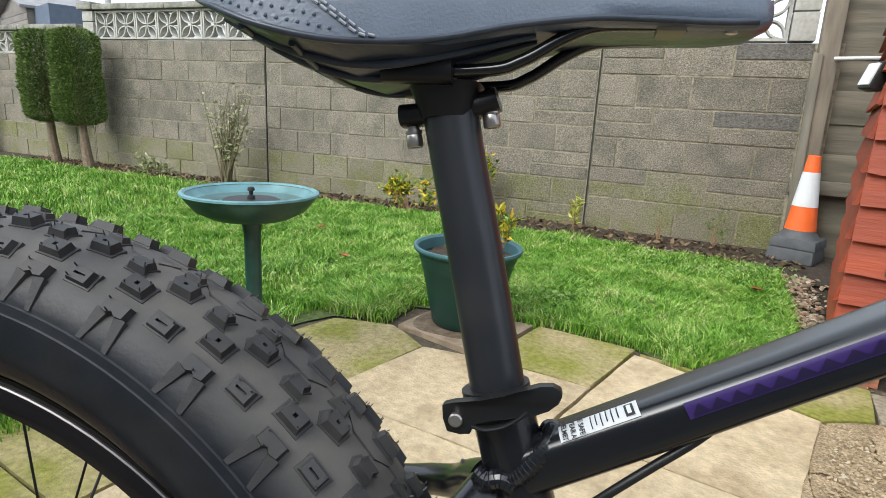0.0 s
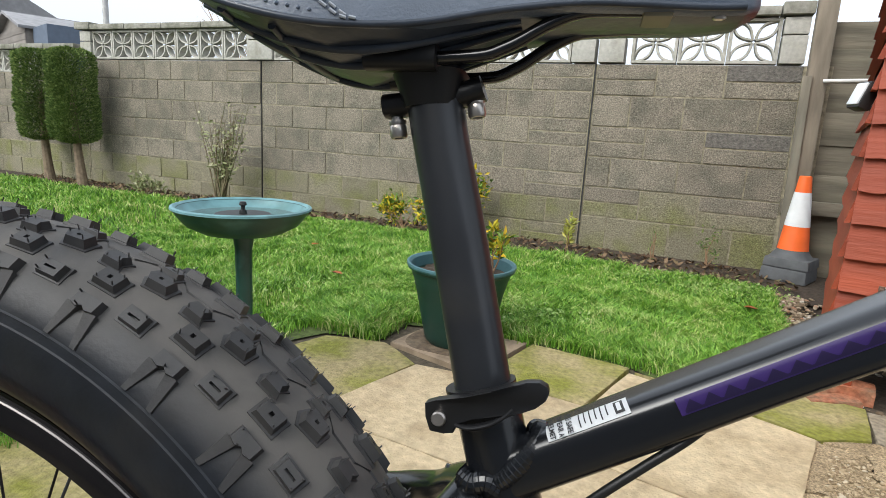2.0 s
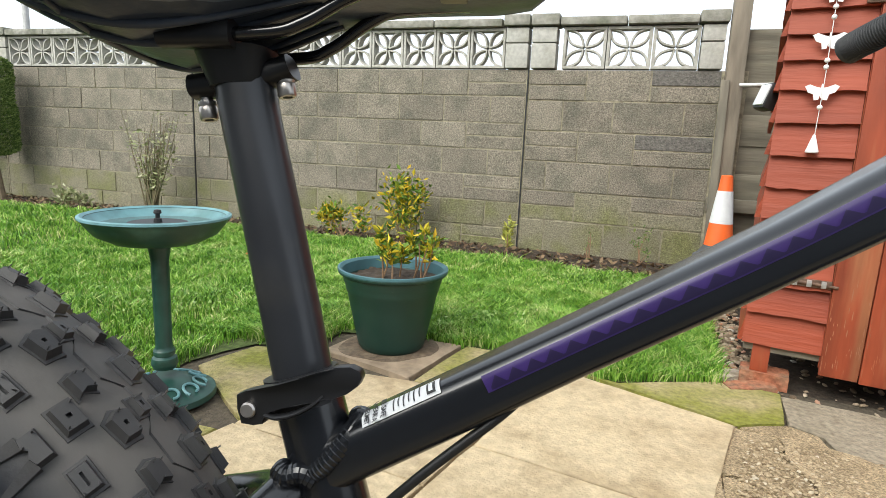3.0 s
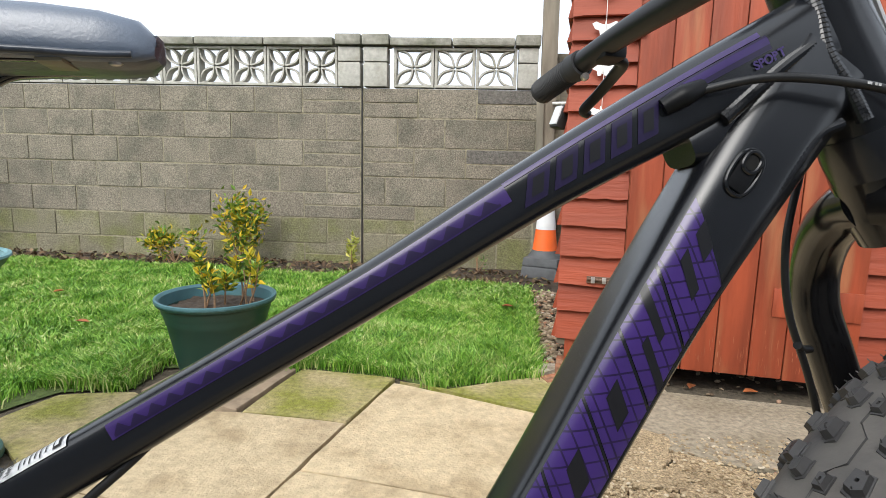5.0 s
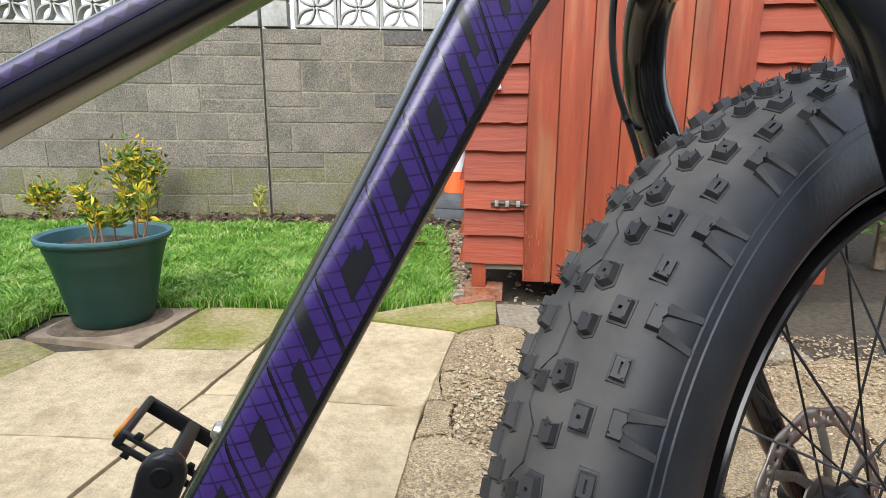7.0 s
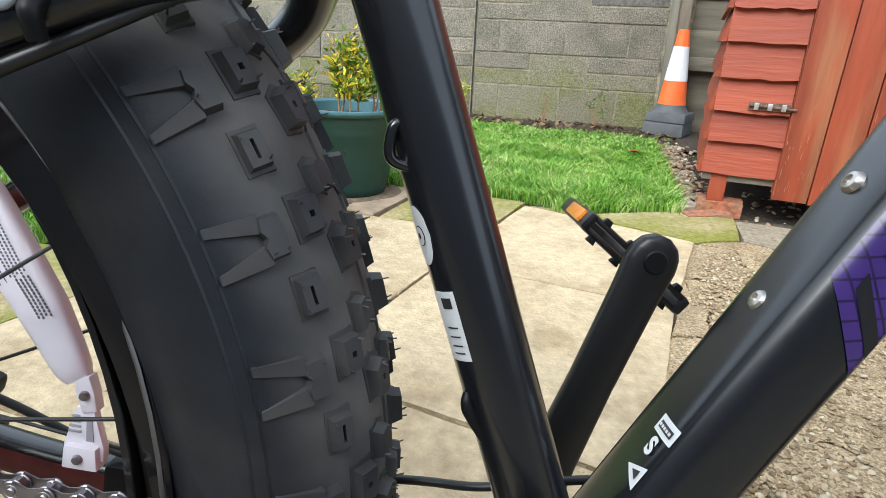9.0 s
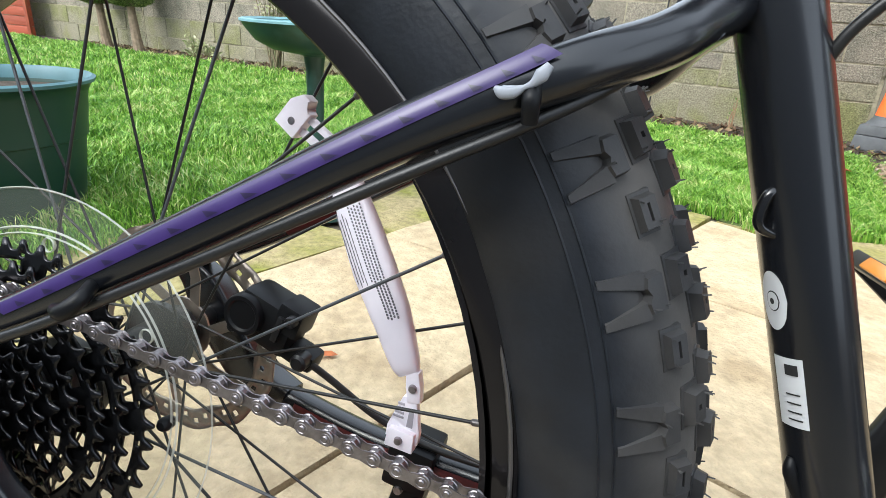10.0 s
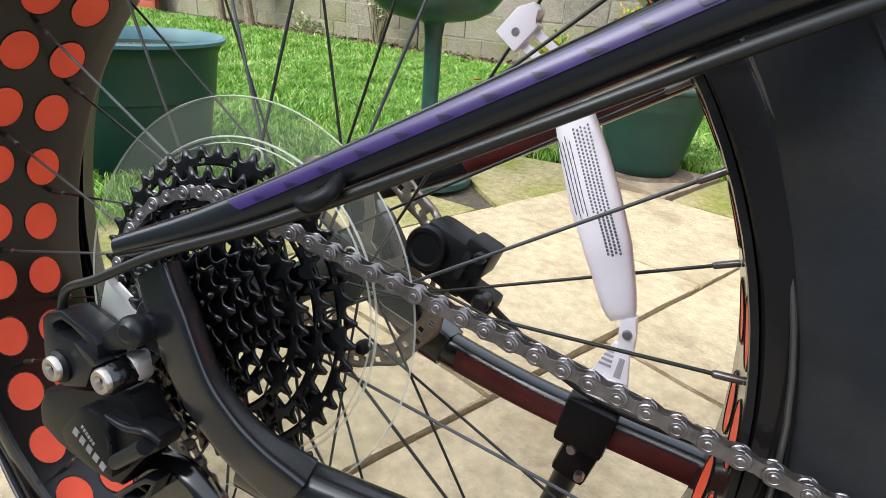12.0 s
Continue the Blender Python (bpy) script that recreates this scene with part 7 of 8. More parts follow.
# -- brake disc and calliper
def rotor(parent, cx, cz, y, steer):
    bm = bmesh.new()
    NA = 96
    rr = [0.0700, 0.0745, 0.0790, 0.0835, 0.0880]
    for i in range(NA):
        for j in range(4):
            if (j in (1, 2)) and (i + 2 * (j == 2)) % 4 == 0:
                continue
            q = []
            for aa, r in ((i, rr[j]), (i + 1, rr[j]), (i + 1, rr[j + 1]), (i, rr[j + 1])):
                f = 2 * math.pi * aa / NA
                if r in (rr[0], rr[-1]):
                    r += 0.0016 * math.sin(f * 12)
                q.append(steer @ Vector((cx + r * math.cos(f), y, cz + r * math.sin(f))))
            bm.faces.new([bm.verts.new(v) for v in q])
    bmesh.ops.remove_doubles(bm, verts=bm.verts, dist=1e-5)
    steel = shader("brake_disc_steel", (0.30, 0.26, 0.22), 0.38, metal=0.8, var=0.2, scale=60)
    disc = bpart("brake_disc", bm, steel, parent, "perforated steel brake disc", 20)
    md = disc.modifiers.new("thick", "SOLIDIFY")
    md.thickness = 0.0016
    for k in range(6):
        f = 2 * math.pi * k / 6
        bm = bmesh.new()
        tube(bm, [steer @ Vector((cx + r * math.cos(f + g), y, cz + r * math.sin(f + g))) for r, g in ((0.022, 0.0), (0.045, 0.25), (0.071, 0.45))], [(0.0009, 0.0048)] * 3, 8, (0, 1, 0), 3)
        bpart("disc_arm", bm, steel, disc)
    bm = bmesh.new()
    lathe(bm, [(0.014, -0.001), (0.026, -0.001), (0.026, 0.001), (0.014, 0.001)], 24, steer @ Matrix.Translation((cx, y, cz)) @ YAX)
    bpart("disc_carrier", bm, steel, disc)


rotor(rear_wheel, *HUB, 0.062, IDM)
rotor(front_wheel, *FHUB, 0.062, WSTEER)
CAL = Matrix.Translation((0.078, 0.046, 0.018)) @ Matrix.Rotation(radians(20), 4, "Y")


def cal_part(name, make, mat="plastic", parent=None, label=""):
    bm = bmesh.new()
    make(bm)
    bmesh.ops.transform(bm, matrix=CAL, verts=bm.verts)
    return bpart(name, bm, mat, parent, label)


FACE = Euler((radians(90), 0, 0)).to_matrix().to_4x4()
cal = cal_part("brake_calliper", lambda b: box(b, (0.004, 0.006, 0.0), (0.046, 0.032, 0.034), 0.006), "plastic", None, "black disc brake calliper")
cal_part("piston_cap", lambda b: lathe(b, [(0.0, 0.0035), (0.0105, 0.0035), (0.012, 0.005), (0.0145, 0.005), (0.0155, 0.003), (0.0155, -0.012)], 30, Matrix.Translation((-0.010, -0.010, -0.001)) @ FACE), "plastic", cal)
cal_part("fin_block", lambda b: box(b, (0.022, 0.002, 0.012), (0.020, 0.026, 0.022), 0.003), "plastic", cal)
cal_part("pad_spring", lambda b: box(b, (0.018, -0.012, 0.004), (0.005, 0.004, 0.020), 0.001), "anod", cal)
cal_part("mount_arm", lambda b: (box(b, (0.028, 0.008, -0.016), (0.040, 0.020, 0.014), 0.004), box(b, (-0.004, 0.010, -0.022), (0.052, 0.014, 0.012), 0.004)), "plastic", cal)
cal_part("banjo", lambda b: lathe(b, [(0.0, 0.006), (0.0045, 0.006), (0.0065, 0.004), (0.0065, -0.006)], 16, Matrix.Translation((0.040, -0.004, -0.014)) @ FACE), "anod", cal)
for x, z in ((0.026, 0.016), (-0.020, -0.022)):
    cal_part("calliper_bolt", lambda b: lathe(b, [(0.0, 0.001), (0.0018, 0.001), (0.0022, 0.004), (0.0036, 0.004), (0.0042, 0.003), (0.0042, -0.004)], 14, Matrix.Translation((x, -0.013 if z > 0 else 0.0, z)) @ FACE), "anod", cal)
tubed("brake_hose", [P3(0.112, 0.045, -0.008), P3(0.130, 0.055, -0.025), P3(0.165, 0.066, -0.052), P3(0.21, 0.070, -0.067), P3(0.28, 0.068, -0.068), P3(0.372, 0.050, -0.0525), P3(0.417, 0.050, -0.0537), P3(0.467, 0.045, -0.0421), P3(0.505, 0.020, -0.022)], 0.0027, "cable", None, "black rear brake hose", seg=10)
# dark red patches along the far stays, facing the drive side
patch(chain_far, [P3(0.075, 0.097, -0.080), P3(0.16, 0.083, -0.086), P3(0.28, 0.076, -0.092)], [(0.012, 0.0145), (0.0115, 0.013), (0.011, 0.013)], 0.05, 0.98, 150, 215, "darkred", 0.0006, 2.6, 12, 6, 0, "decal", "dark red patch")
patch(stay_far, [P3(0.03, 0.103, 0.056), P3(0.13, 0.098, 0.1125), P3(0.225, 0.087, 0.1685)], [(0.0085, 0.0095), (0.0090, 0.0100), (0.0095, 0.0105)], 0.15, 0.95, 170, 230, "darkred", 0.0006, 2.3, 12, 6, 0, "decal", "dark red patch")
SSP = [P3(-0.046, -0.104, 0.022), P3(0.03, -0.103, 0.056), P3(0.13, -0.098, 0.1125), P3(0.225, -0.087, 0.1685), P3(0.285, -0.070, 0.205), P3(0.318, -0.040, 0.236), P3(0.334, -0.010, 0.252)]
SSR = [(0.0075, 0.0065), (0.0085, 0.0095), (0.0090, 0.0100), (0.0095, 0.0105), (0.010, 0.0105), (0.011, 0.011), (0.012, 0.012)]
patch(stay_near, SSP, SSR, 0.185, 0.63, 142, 178, "purple", 0.0006, 2.3, 40, 6, 0.012, "stripe", "purple stripe with small dark triangles")
for k in range(16):
    u = 0.205 + 0.027 * k
    patch(stay_near, SSP, SSR, u, u + 0.0085, 158, 174, "dpurple", 0.0010, 2.3, 2, 3, 0.006, "dark_triangle", "", True)

# -- cassette, chain, derailleur
TEETH = [11, 13, 15, 18, 21, 24, 28, 34, 40, 46]
# the rear axle's own lean
AXLE = Matrix.Translation((-0.0181, 0, -0.0224)) @ Euler((-0.0909, 0, 0.045)).to_matrix().to_4x4()


def pitch_r(n):
    return 0.0127 / (2 * math.sin(math.pi / n))


def gear(bm, n, y, thick, cx, cz, inner, arms=0, turn=0.0):
    r = pitch_r(n)
    outl = []
    for i in range(n):
        a = 2 * math.pi * (i + turn) / n
        st = 2 * math.pi / n
        for d, k in ((-0.50, -0.0034), (-0.30, -0.0026), (-0.16, 0.0012), (-0.06, 0.0034), (0.06, 0.0034), (0.16, 0.0012), (0.30, -0.0026)):
            outl.append((a + d * st, r + k))
    m = len(outl)
    ro = [[bm.verts.new((cx + q * math.cos(a), y + t, cz + q * math.sin(a))) for a, q in outl] for t in (-thick / 2, thick / 2)]
    ri = [[bm.verts.new((cx + inner * math.cos(a), y + t, cz + inner * math.sin(a))) for a, _ in outl] for t in (-thick / 2, thick / 2)]
    for i in range(m):
        j = (i + 1) % m
        bm.faces.new((ro[0][i], ro[0][j], ro[1][j], ro[1][i]))
        bm.faces.new((ri[0][j], ri[0][i], ri[1][i], ri[1][j]))
        bm.faces.new((ro[0][j], ro[0][i], ri[0][i], ri[0][j]))
        bm.faces.new((ro[1][i], ro[1][j], ri[1][j], ri[1][i]))
    for k in range(arms):
        a = 2 * math.pi * k / arms
        tube(bm, [Vector((cx + q * math.cos(a + g), y, cz + q * math.sin(a + g))) for q, g in ((0.018, 0), ((inner + 0.018) / 2, 0.12), (inner + 0.002, 0.22))], [(thick / 2, 0.0045)] * 3, 8, (0, 1, 0), 4)


steelblack = shader("black_sprocket_steel", (0.034, 0.034, 0.036), 0.24, metal=0.9, var=0.2, scale=80)
for i, n in enumerate(TEETH):
    y = -0.1085 + 0.0045 * i
    r = pitch_r(n)
    wide = n >= 21
    bm = bmesh.new()
    # round valleys between short blunt teeth
    steps = ((-0.50, -0.0039), (-0.36, -0.0035), (-0.25, -0.0022), (-0.19, 0.0), (-0.085, 0.0028), (0.055, 0.0031), (0.16, 0.0002), (0.25, -0.0022), (0.36, -0.0035))
    outl = [(2 * math.pi * (q + 0.37 * i + e) / n, r + k, q, m_) for q in range(n) for m_, (e, k) in enumerate(steps)]
    radii = [None, r - 0.0050, r - 0.0072, r - 0.0092, r - 0.0165, r - 0.0200] if wide else [None, r - 0.0052, 0.0155]
    rings_ = [[bm.verts.new(((rad if q is None else q) * math.cos(a), y, (rad if q is None else q) * math.sin(a))) for a, rad, _, _ in outl] for q in radii]
    for lv in range(len(radii) - 1):
        for k, (a, rad, q, m_) in enumerate(outl):
            # a small hole under every second tooth, long windows between the rim and the inner ring
            if wide and lv == 1 and q % 2 == 0 and m_ in (3, 4, 5):
                continue
            if wide and lv == 3 and (q + i) % 4 and not ((q + i) % 4 == 1 and m_ < 5):
                continue
            k2 = (k + 1) % len(outl)
            bm.faces.new((rings_[lv][k], rings_[lv][k2], rings_[lv + 1][k2], rings_[lv + 1][k]))
    bmesh.ops.delete(bm, geom=[v for v in bm.verts if not v.link_faces], context="VERTS")
    bmesh.ops.transform(bm, matrix=AXLE, verts=bm.verts)
    sp = bpart("sprocket", bm, steelblack, rear_wheel, "black toothed sprocket with cut-outs", 25)
    md = sp.modifiers.new("thick", "SOLIDIFY")
    md.thickness = 0.0017
    if wide:
        bm = bmesh.new()
        for k in range(5):
            a = 2 * math.pi * k / 5 + 0.4 + 0.08 * i
            tube(bm, [Vector((q * math.cos(a + g), y, q * math.sin(a + g))) for q, g in ((0.012, 0), ((r - 0.003) / 2, 0.10), (r - 0.018, 0.20))], [(0.0009, 0.0052)] * 3, 8, (0, 1, 0), 4)
        lathe(bm, [(0.010, y - 0.001), (0.022, y - 0.001), (0.022, y + 0.001), (0.010, y + 0.001)], 24, YAX)
        bmesh.ops.transform(bm, matrix=AXLE, verts=bm.verts)
        bpart("sprocket_spider", bm, steelblack, sp)
bm = bmesh.new()
lathe_y(bm, [(0.006, -0.112), (0.0145, -0.112), (0.0165, -0.110), (0.0170, -0.056)], 0, 0, 28, AXLE)
bpart("freehub", bm, "anod", rear_wheel)
# clear guard: a dished disc, two raised rings, a lip, holes and a black clip
GY = -0.0539
clear_edge = clear.copy()
clear_edge.name = "clear_plastic_edge"
clear_edge.node_tree.nodes["Mix Shader"].inputs[0].default_value = 0.45
bm = bmesh.new()
lathe_y(bm, [(0.030, GY - 0.0005), (0.060, GY - 0.0005), (0.1225, GY - 0.0005), (0.1240, GY), (0.1225, GY + 0.0008), (0.090, GY + 0.0006), (0.030, GY + 0.0006)], 0, 0, 96, AXLE)
guard = bpart("spoke_guard", bm, clear, rear_wheel, "clear plastic spoke guard disc")
for nm, r, w in (("guard_edge", 0.1243, 0.0007), ("guard_ring", 0.0972, 0.0007), ("guard_ring", 0.1008, 0.0009)):
    bm = bmesh.new()
    lathe_y(bm, [(r - w, GY - 0.0006), (r, GY - 0.0016), (r + w, GY - 0.0006)], 0, 0, 96, AXLE)
    bpart(nm, bm, clear_edge, rear_wheel)
for deg in (32.8, 86.0, 140.0, 194.0, 248.0, 302.0):
    bm = bmesh.new()
    lathe(bm, [(0.0036, -0.0012), (0.0042, -0.0020), (0.0048, -0.0012), (0.0042, 0.0006), (0.0036, -0.0012)], 24,
          AXLE @ Matrix.Translation((0.0922 * math.cos(radians(deg)), GY, 0.0922 * math.sin(radians(deg)))) @ YAX)
    bpart("guard_hole_rim", bm, clear_edge, rear_wheel)
bm = bmesh.new()
lathe(bm, [(0.0, -0.0060), (0.0026, -0.0054), (0.0040, -0.0036), (0.0044, -0.0010), (0.0040, 0.0030), (0.0, 0.0036)], 20, AXLE @ Matrix.Translation((0.0935, GY, 0.0)) @ YAX)
bpart("guard_clip", bm, "plastic", rear_wheel, "small black clip on the guard")

# chain: round the rear sprocket, the ring at the cranks and the two jockey wheels
BBC = (0.457, -0.082)
RC, RF_ = pitch_r(34), pitch_r(26)
CHUB = (-0.0146, -0.0153)
J1, J2 = (-0.006, -0.148), (0.034, -0.222)
RJ = pitch_r(11)
CY = -0.086


def tangent(c1, r1, c2, r2, sgn1, sgn2):
    """End points of the line that touches two circles; signs: +1 where it runs on the left of the way from c1 to c2."""
    dx, dz = c2[0] - c1[0], c2[1] - c1[1]
    a = math.atan2(dz, dx) + math.asin((sgn2 * r2 - sgn1 * r1) / math.hypot(dx, dz))
    nx, nz = -math.sin(a), math.cos(a)
    return (c1[0] + sgn1 * r1 * nx, c1[1] + sgn1 * r1 * nz), (c2[0] + sgn2 * r2 * nx, c2[1] + sgn2 * r2 * nz)


def arc(c, r, p, q, ccw):
    a0, a1 = math.atan2(p[1] - c[1], p[0] - c[0]), math.atan2(q[1] - c[1], q[0] - c[0])
    if ccw and a1 < a0:
        a1 += 2 * math.pi
    if not ccw and a1 > a0:
        a1 -= 2 * math.pi
    n = max(2, int(abs(a1 - a0) * r / 0.004))
    return [(c[0] + r * math.cos(a0 + (a1 - a0) * k / n), c[1] + r * math.sin(a0 + (a1 - a0) * k / n)) for k in range(n + 1)]


def chain_y(x, z):
    """Across the bike: in the leaning plane of the sprocket, then straight to the ring at the cranks."""
    if x > 0.0:
        return -0.0722 + 0.012 * min(1, x / 0.45) - 0.014 * (z < -0.06) * (1 - min(1, x / 0.45))
    return -0.0785 + 0.0909 * (max(z, -0.09) - CHUB[1]) + 0.045 * (x - CHUB[0])


# ring top -> sprocket top, down its back, front of the upper jockey wheel, back of the lower one, and to the ring again
t1a, t1b = tangent(BBC, RF_, CHUB, RC, -1, -1)
t4b = (BBC[0] - 0.01, BBC[1] - RF_)
t2a, t2b = tangent(CHUB, RC, J1, RJ, -1, 1)
t3a, t3b = tangent(J1, RJ, J2, RJ, 1, -1)
loop = [t1a] + arc(CHUB, RC, t1b, t2a, True) + arc(J1, RJ, t2b, t3a, False) + arc(J2, RJ, t3b, (J2[0] + 0.002, J2[1] - RJ), True) + [t4b] + arc(BBC, RF_, t4b, t1a, True)
pts = [Vector((x, chain_y(x, z), z)) for x, z in loop]
# even steps of one pitch
cum = [0]
for a, b_ in zip(pts, pts[1:]):
    cum.append(cum[-1] + (b_ - a).length)
NL = int(cum[-1] / 0.0127 / 2) * 2
PIT = cum[-1] / NL
chain_pts = [Vector([float(np.interp(k * PIT, cum, [p[i] for p in pts])) for i in range(3)]) for k in range(NL + 1)]


def link_mesh_for(w, h, mid, off):
    """Two waisted side plates and the pin ends of one link, its length along x from 0."""
    bm = bmesh.new()
    out = []
    n = 10
    for k in range(n + 1):
        f = -math.pi / 2 + math.pi * k / n
        out.append((PIT + h * math.cos(f), h * math.sin(f)))
    out.append((PIT * 0.5, mid))
    for k in range(n + 1):
        f = math.pi / 2 + math.pi * k / n
        out.append((h * math.cos(f), h * math.sin(f)))
    out.append((PIT * 0.5, -mid))
    for sg in (-1, 1):
        m = Matrix.Translation((0, sg * off, 0)) @ Euler((radians(90), 0, 0)).to_matrix().to_4x4()
        prism(bm, out, -w / 2, w / 2, m, 0.0004)
    if off > 0.0025:
        for x in (0, PIT):
            lathe(bm, [(0.0, -0.0044), (0.0013, -0.0044), (0.0017, -0.0040), (0.0017, -0.0036), (0.0024, -0.0035), (0.0027, -0.0038), (0.0030, -0.0034), (0.0030, 0.0034), (0.0017, 0.0040), (0.0, 0.0044)], 14, Matrix.Translation((x, 0, 0)) @ YAX)
    else:
        for x in (0, PIT):
            lathe(bm, [(0.0, -0.002), (0.0038, -0.002), (0.0038, 0.002), (0.0, 0.002)], 10, Matrix.Translation((x, 0, 0)) @ YAX)
    me = bpy.data.meshes.new("chain_link")
    bmesh.ops.recalc_face_normals(bm, faces=bm.faces)
    bm.to_mesh(me)
    bm.free()
    me.materials.append(B["steel"])
    me.polygons.foreach_set("use_smooth", [True] * len(me.polygons))
    me.set_sharp_from_angle(angle=radians(30))
    return me


chain = new("chain")
chain.parent = bike
chain["label"] = "grey steel roller chain"
LM = (link_mesh_for(0.0010, 0.0043, 0.0024, 0.0031), link_mesh_for(0.0009, 0.0041, 0.0024, 0.0019))
for k in range(NL):
    a, b_ = chain_pts[k], chain_pts[k + 1]
    d = (b_ - a).normalized()
    yv = Vector((0, 1, 0))
    zv = d.cross(yv).normalized()
    m = Matrix((d, yv - d * yv.dot(d), zv)).transposed().to_4x4()
    m.translation = a
    ob = new("chain_link", LM[k % 2])
    ob.parent = chain
    ob.matrix_local = m

# crank set
bm = bmesh.new()
gear(bm, 26, -0.0602, 0.003, *BBC, 0.042, 4)
ring = bpart("chainring", bm, "anod")


def crank(y, ex, ez, name):
    d = Vector((ex - BBC[0], 0, ez - BBC[1]))
    pts = [Vector((BBC[0], y, BBC[1])) + d * t for t in (-0.10, 0.0, 0.15, 0.5, 0.85, 0.98, 1.03, 1.065, 1.09)]
    return tubed(name, pts, [(0.006, 0.013), (0.010, 0.019), (0.009, 0.0165), (0.0075, 0.0150), (0.0075, 0.0155), (0.008, 0.0165), (0.0078, 0.0150), (0.0070, 0.0115), (0.0055, 0.0045)], "anod", None, "black alloy crank arm", side=(0, 1, 0), seg=24, square=3)


cl = crank(0.092, 0.515, 0.0835, "left_crank")
crank(-0.092, 2 * BBC[0] - 0.515, 2 * BBC[1] - 0.0835, "right_crank")
bm = bmesh.new()
lathe(bm, [(0.0, 0.010), (0.0065, 0.010), (0.0075, 0.009), (0.0075, 0.004)], 20, Matrix.Translation((0.515, 0.0925, 0.0835)) @ Euler((radians(90), 0, 0)).to_matrix().to_4x4())
bpart("pedal_axle_end", bm, "plastic", cl)


def pedal(cx, cy, cz, tilt, name):
    """A platform pedal: a cage of two rails, end bars, a barrel and amber reflectors."""
    e = Matrix.Translation((cx, cy, cz)) @ Matrix.Rotation(radians(tilt), 4, "Y")
    ob = None
    for k, (c, s) in enumerate((((0, -0.040, 0.0045), (0.092, 0.006, 0.0048)), ((0, -0.040, -0.0045), (0.092, 0.006, 0.0048)), ((0, 0.040, 0), (0.092, 0.007, 0.013)), ((0.043, 0, 0), (0.007, 0.088, 0.013)), ((-0.043, 0, 0), (0.007, 0.088, 0.013)), ((0, 0, 0), (0.013, 0.085, 0.013)))):
        bm = bmesh.new()
        box(bm, c, s, 0.003)
        bmesh.ops.transform(bm, matrix=e, verts=bm.verts)
        if ob is None:
            ob = bpart(name, bm, "anod", None, "black platform pedal with an open cage")
        else:
            bpart("pedal_bar", bm, "anod", ob)
    for sx in (1, -1):
        bm = bmesh.new()
        box(bm, (sx * 0.0470, -0.012, 0.0), (0.004, 0.044, 0.0095), 0.0015)
        bmesh.ops.transform(bm, matrix=e, verts=bm.verts)
        bpart("pedal_reflector", bm, "amber", ob, "amber pedal reflector")
    for i in range(4):
        for sz in (1, -1):
            bm = bmesh.new()
            box(bm, (-0.033 + 0.022 * i, -0.040, sz * 0.0080), (0.007, 0.006, 0.0045), 0.001, taper=0.7)
            bmesh.ops.transform(bm, matrix=e, verts=bm.verts)
            bpart("pedal_tooth", bm, "plastic", ob)


pedal(0.514, 0.162, 0.0735, 39, "left_pedal")
pedal(2 * BBC[0] - 0.515, -0.165, 2 * BBC[1] - 0.0835, 5, "right_pedal")

# derailleur
RX = Matrix(((1, 0, 0, 0), (0, 0, 1, 0), (0, 1, 0, 0), (0, 0, 0, 1)))


def plate(name, pts, y0, y1, mat, parent=None, label="", bevel=0.0015):
    """A shaped plate, flat along the bike's side, with bevelled edges."""
    bm = bmesh.new()
    prism(bm, pts, y0, y1, RX)
    for f in bm.faces:
        f.smooth = True
    bmesh.ops.bevel(bm, geom=list(bm.edges), offset=bevel, segments=2, affect="EDGES", profile=0.6)
    return bpart(name, bm, mat, parent, label)


def barrel(x, y0, y1, z, r, mat, parent, name, cap=None):
    bm = bmesh.new()
    lathe(bm, [(0, y0), (r * 0.85, y0), (r, y0 + 0.002), (r, y1 - 0.002), (r * 0.85, y1), (0, y1)], 24, Matrix.Translation((x, 0, z)) @ YAX)
    ob = bpart(name, bm, mat, parent)
    if cap:
        bm = bmesh.new()
        lathe(bm, [(0, 0.001), (0.0032, 0.001), (0.0040, -0.0028), (0.0064, -0.0030), (0.0074, -0.0015), (0.0076, 0.003)], 24, Matrix.Translation((x, y0, z)) @ YAX)
        bpart("hex_bolt", bm, cap, parent, "silver hex socket bolt")
    return ob


der = plate("derailleur", [(-0.0561, 0.0020), (-0.0530, -0.0022), (-0.0400, -0.0087), (-0.0294, -0.0102), (-0.0188, -0.0318), (-0.0215, -0.0377), (-0.0300, -0.0338), (-0.0480, -0.0360), (-0.0600, -0.0300), (-0.0612, -0.0150)], -0.109, -0.103, "chrome", None, "black rear derailleur on silver hanger")


def hollow(name, outer, inner, y0, y1, mat, parent, label="", bevel=0.0012):
    """A plate with a hole: outer and inner outlines with as many corners each."""
    bm = bmesh.new()
    vs = [[[bm.verts.new((x, y, z)) for x, z in o] for y in (y0, y1)] for o in (outer, inner)]
    n = len(outer)
    for k in range(n):
        j = (k + 1) % n
        (a0, a1), (b0, b1) = vs
        for q in ((a0[k], a0[j], a1[j], a1[k]), (b0[j], b0[k], b1[k], b1[j]), (a0[j], a0[k], b0[k], b0[j]), (a1[k], a1[j], b1[j], b1[k])):
            bm.faces.new(q)
    bmesh.ops.recalc_face_normals(bm, faces=bm.faces)
    rim = [e for e in bm.edges if abs(e.verts[0].co.y - e.verts[1].co.y) < 1e-6 and e.calc_face_angle(0) > 0.5]
    bmesh.ops.bevel(bm, geom=rim, offset=bevel, segments=2, affect="EDGES", profile=0.6)
    for f in bm.faces:
        f.smooth = True
    return bpart(name, bm, mat, parent, label)


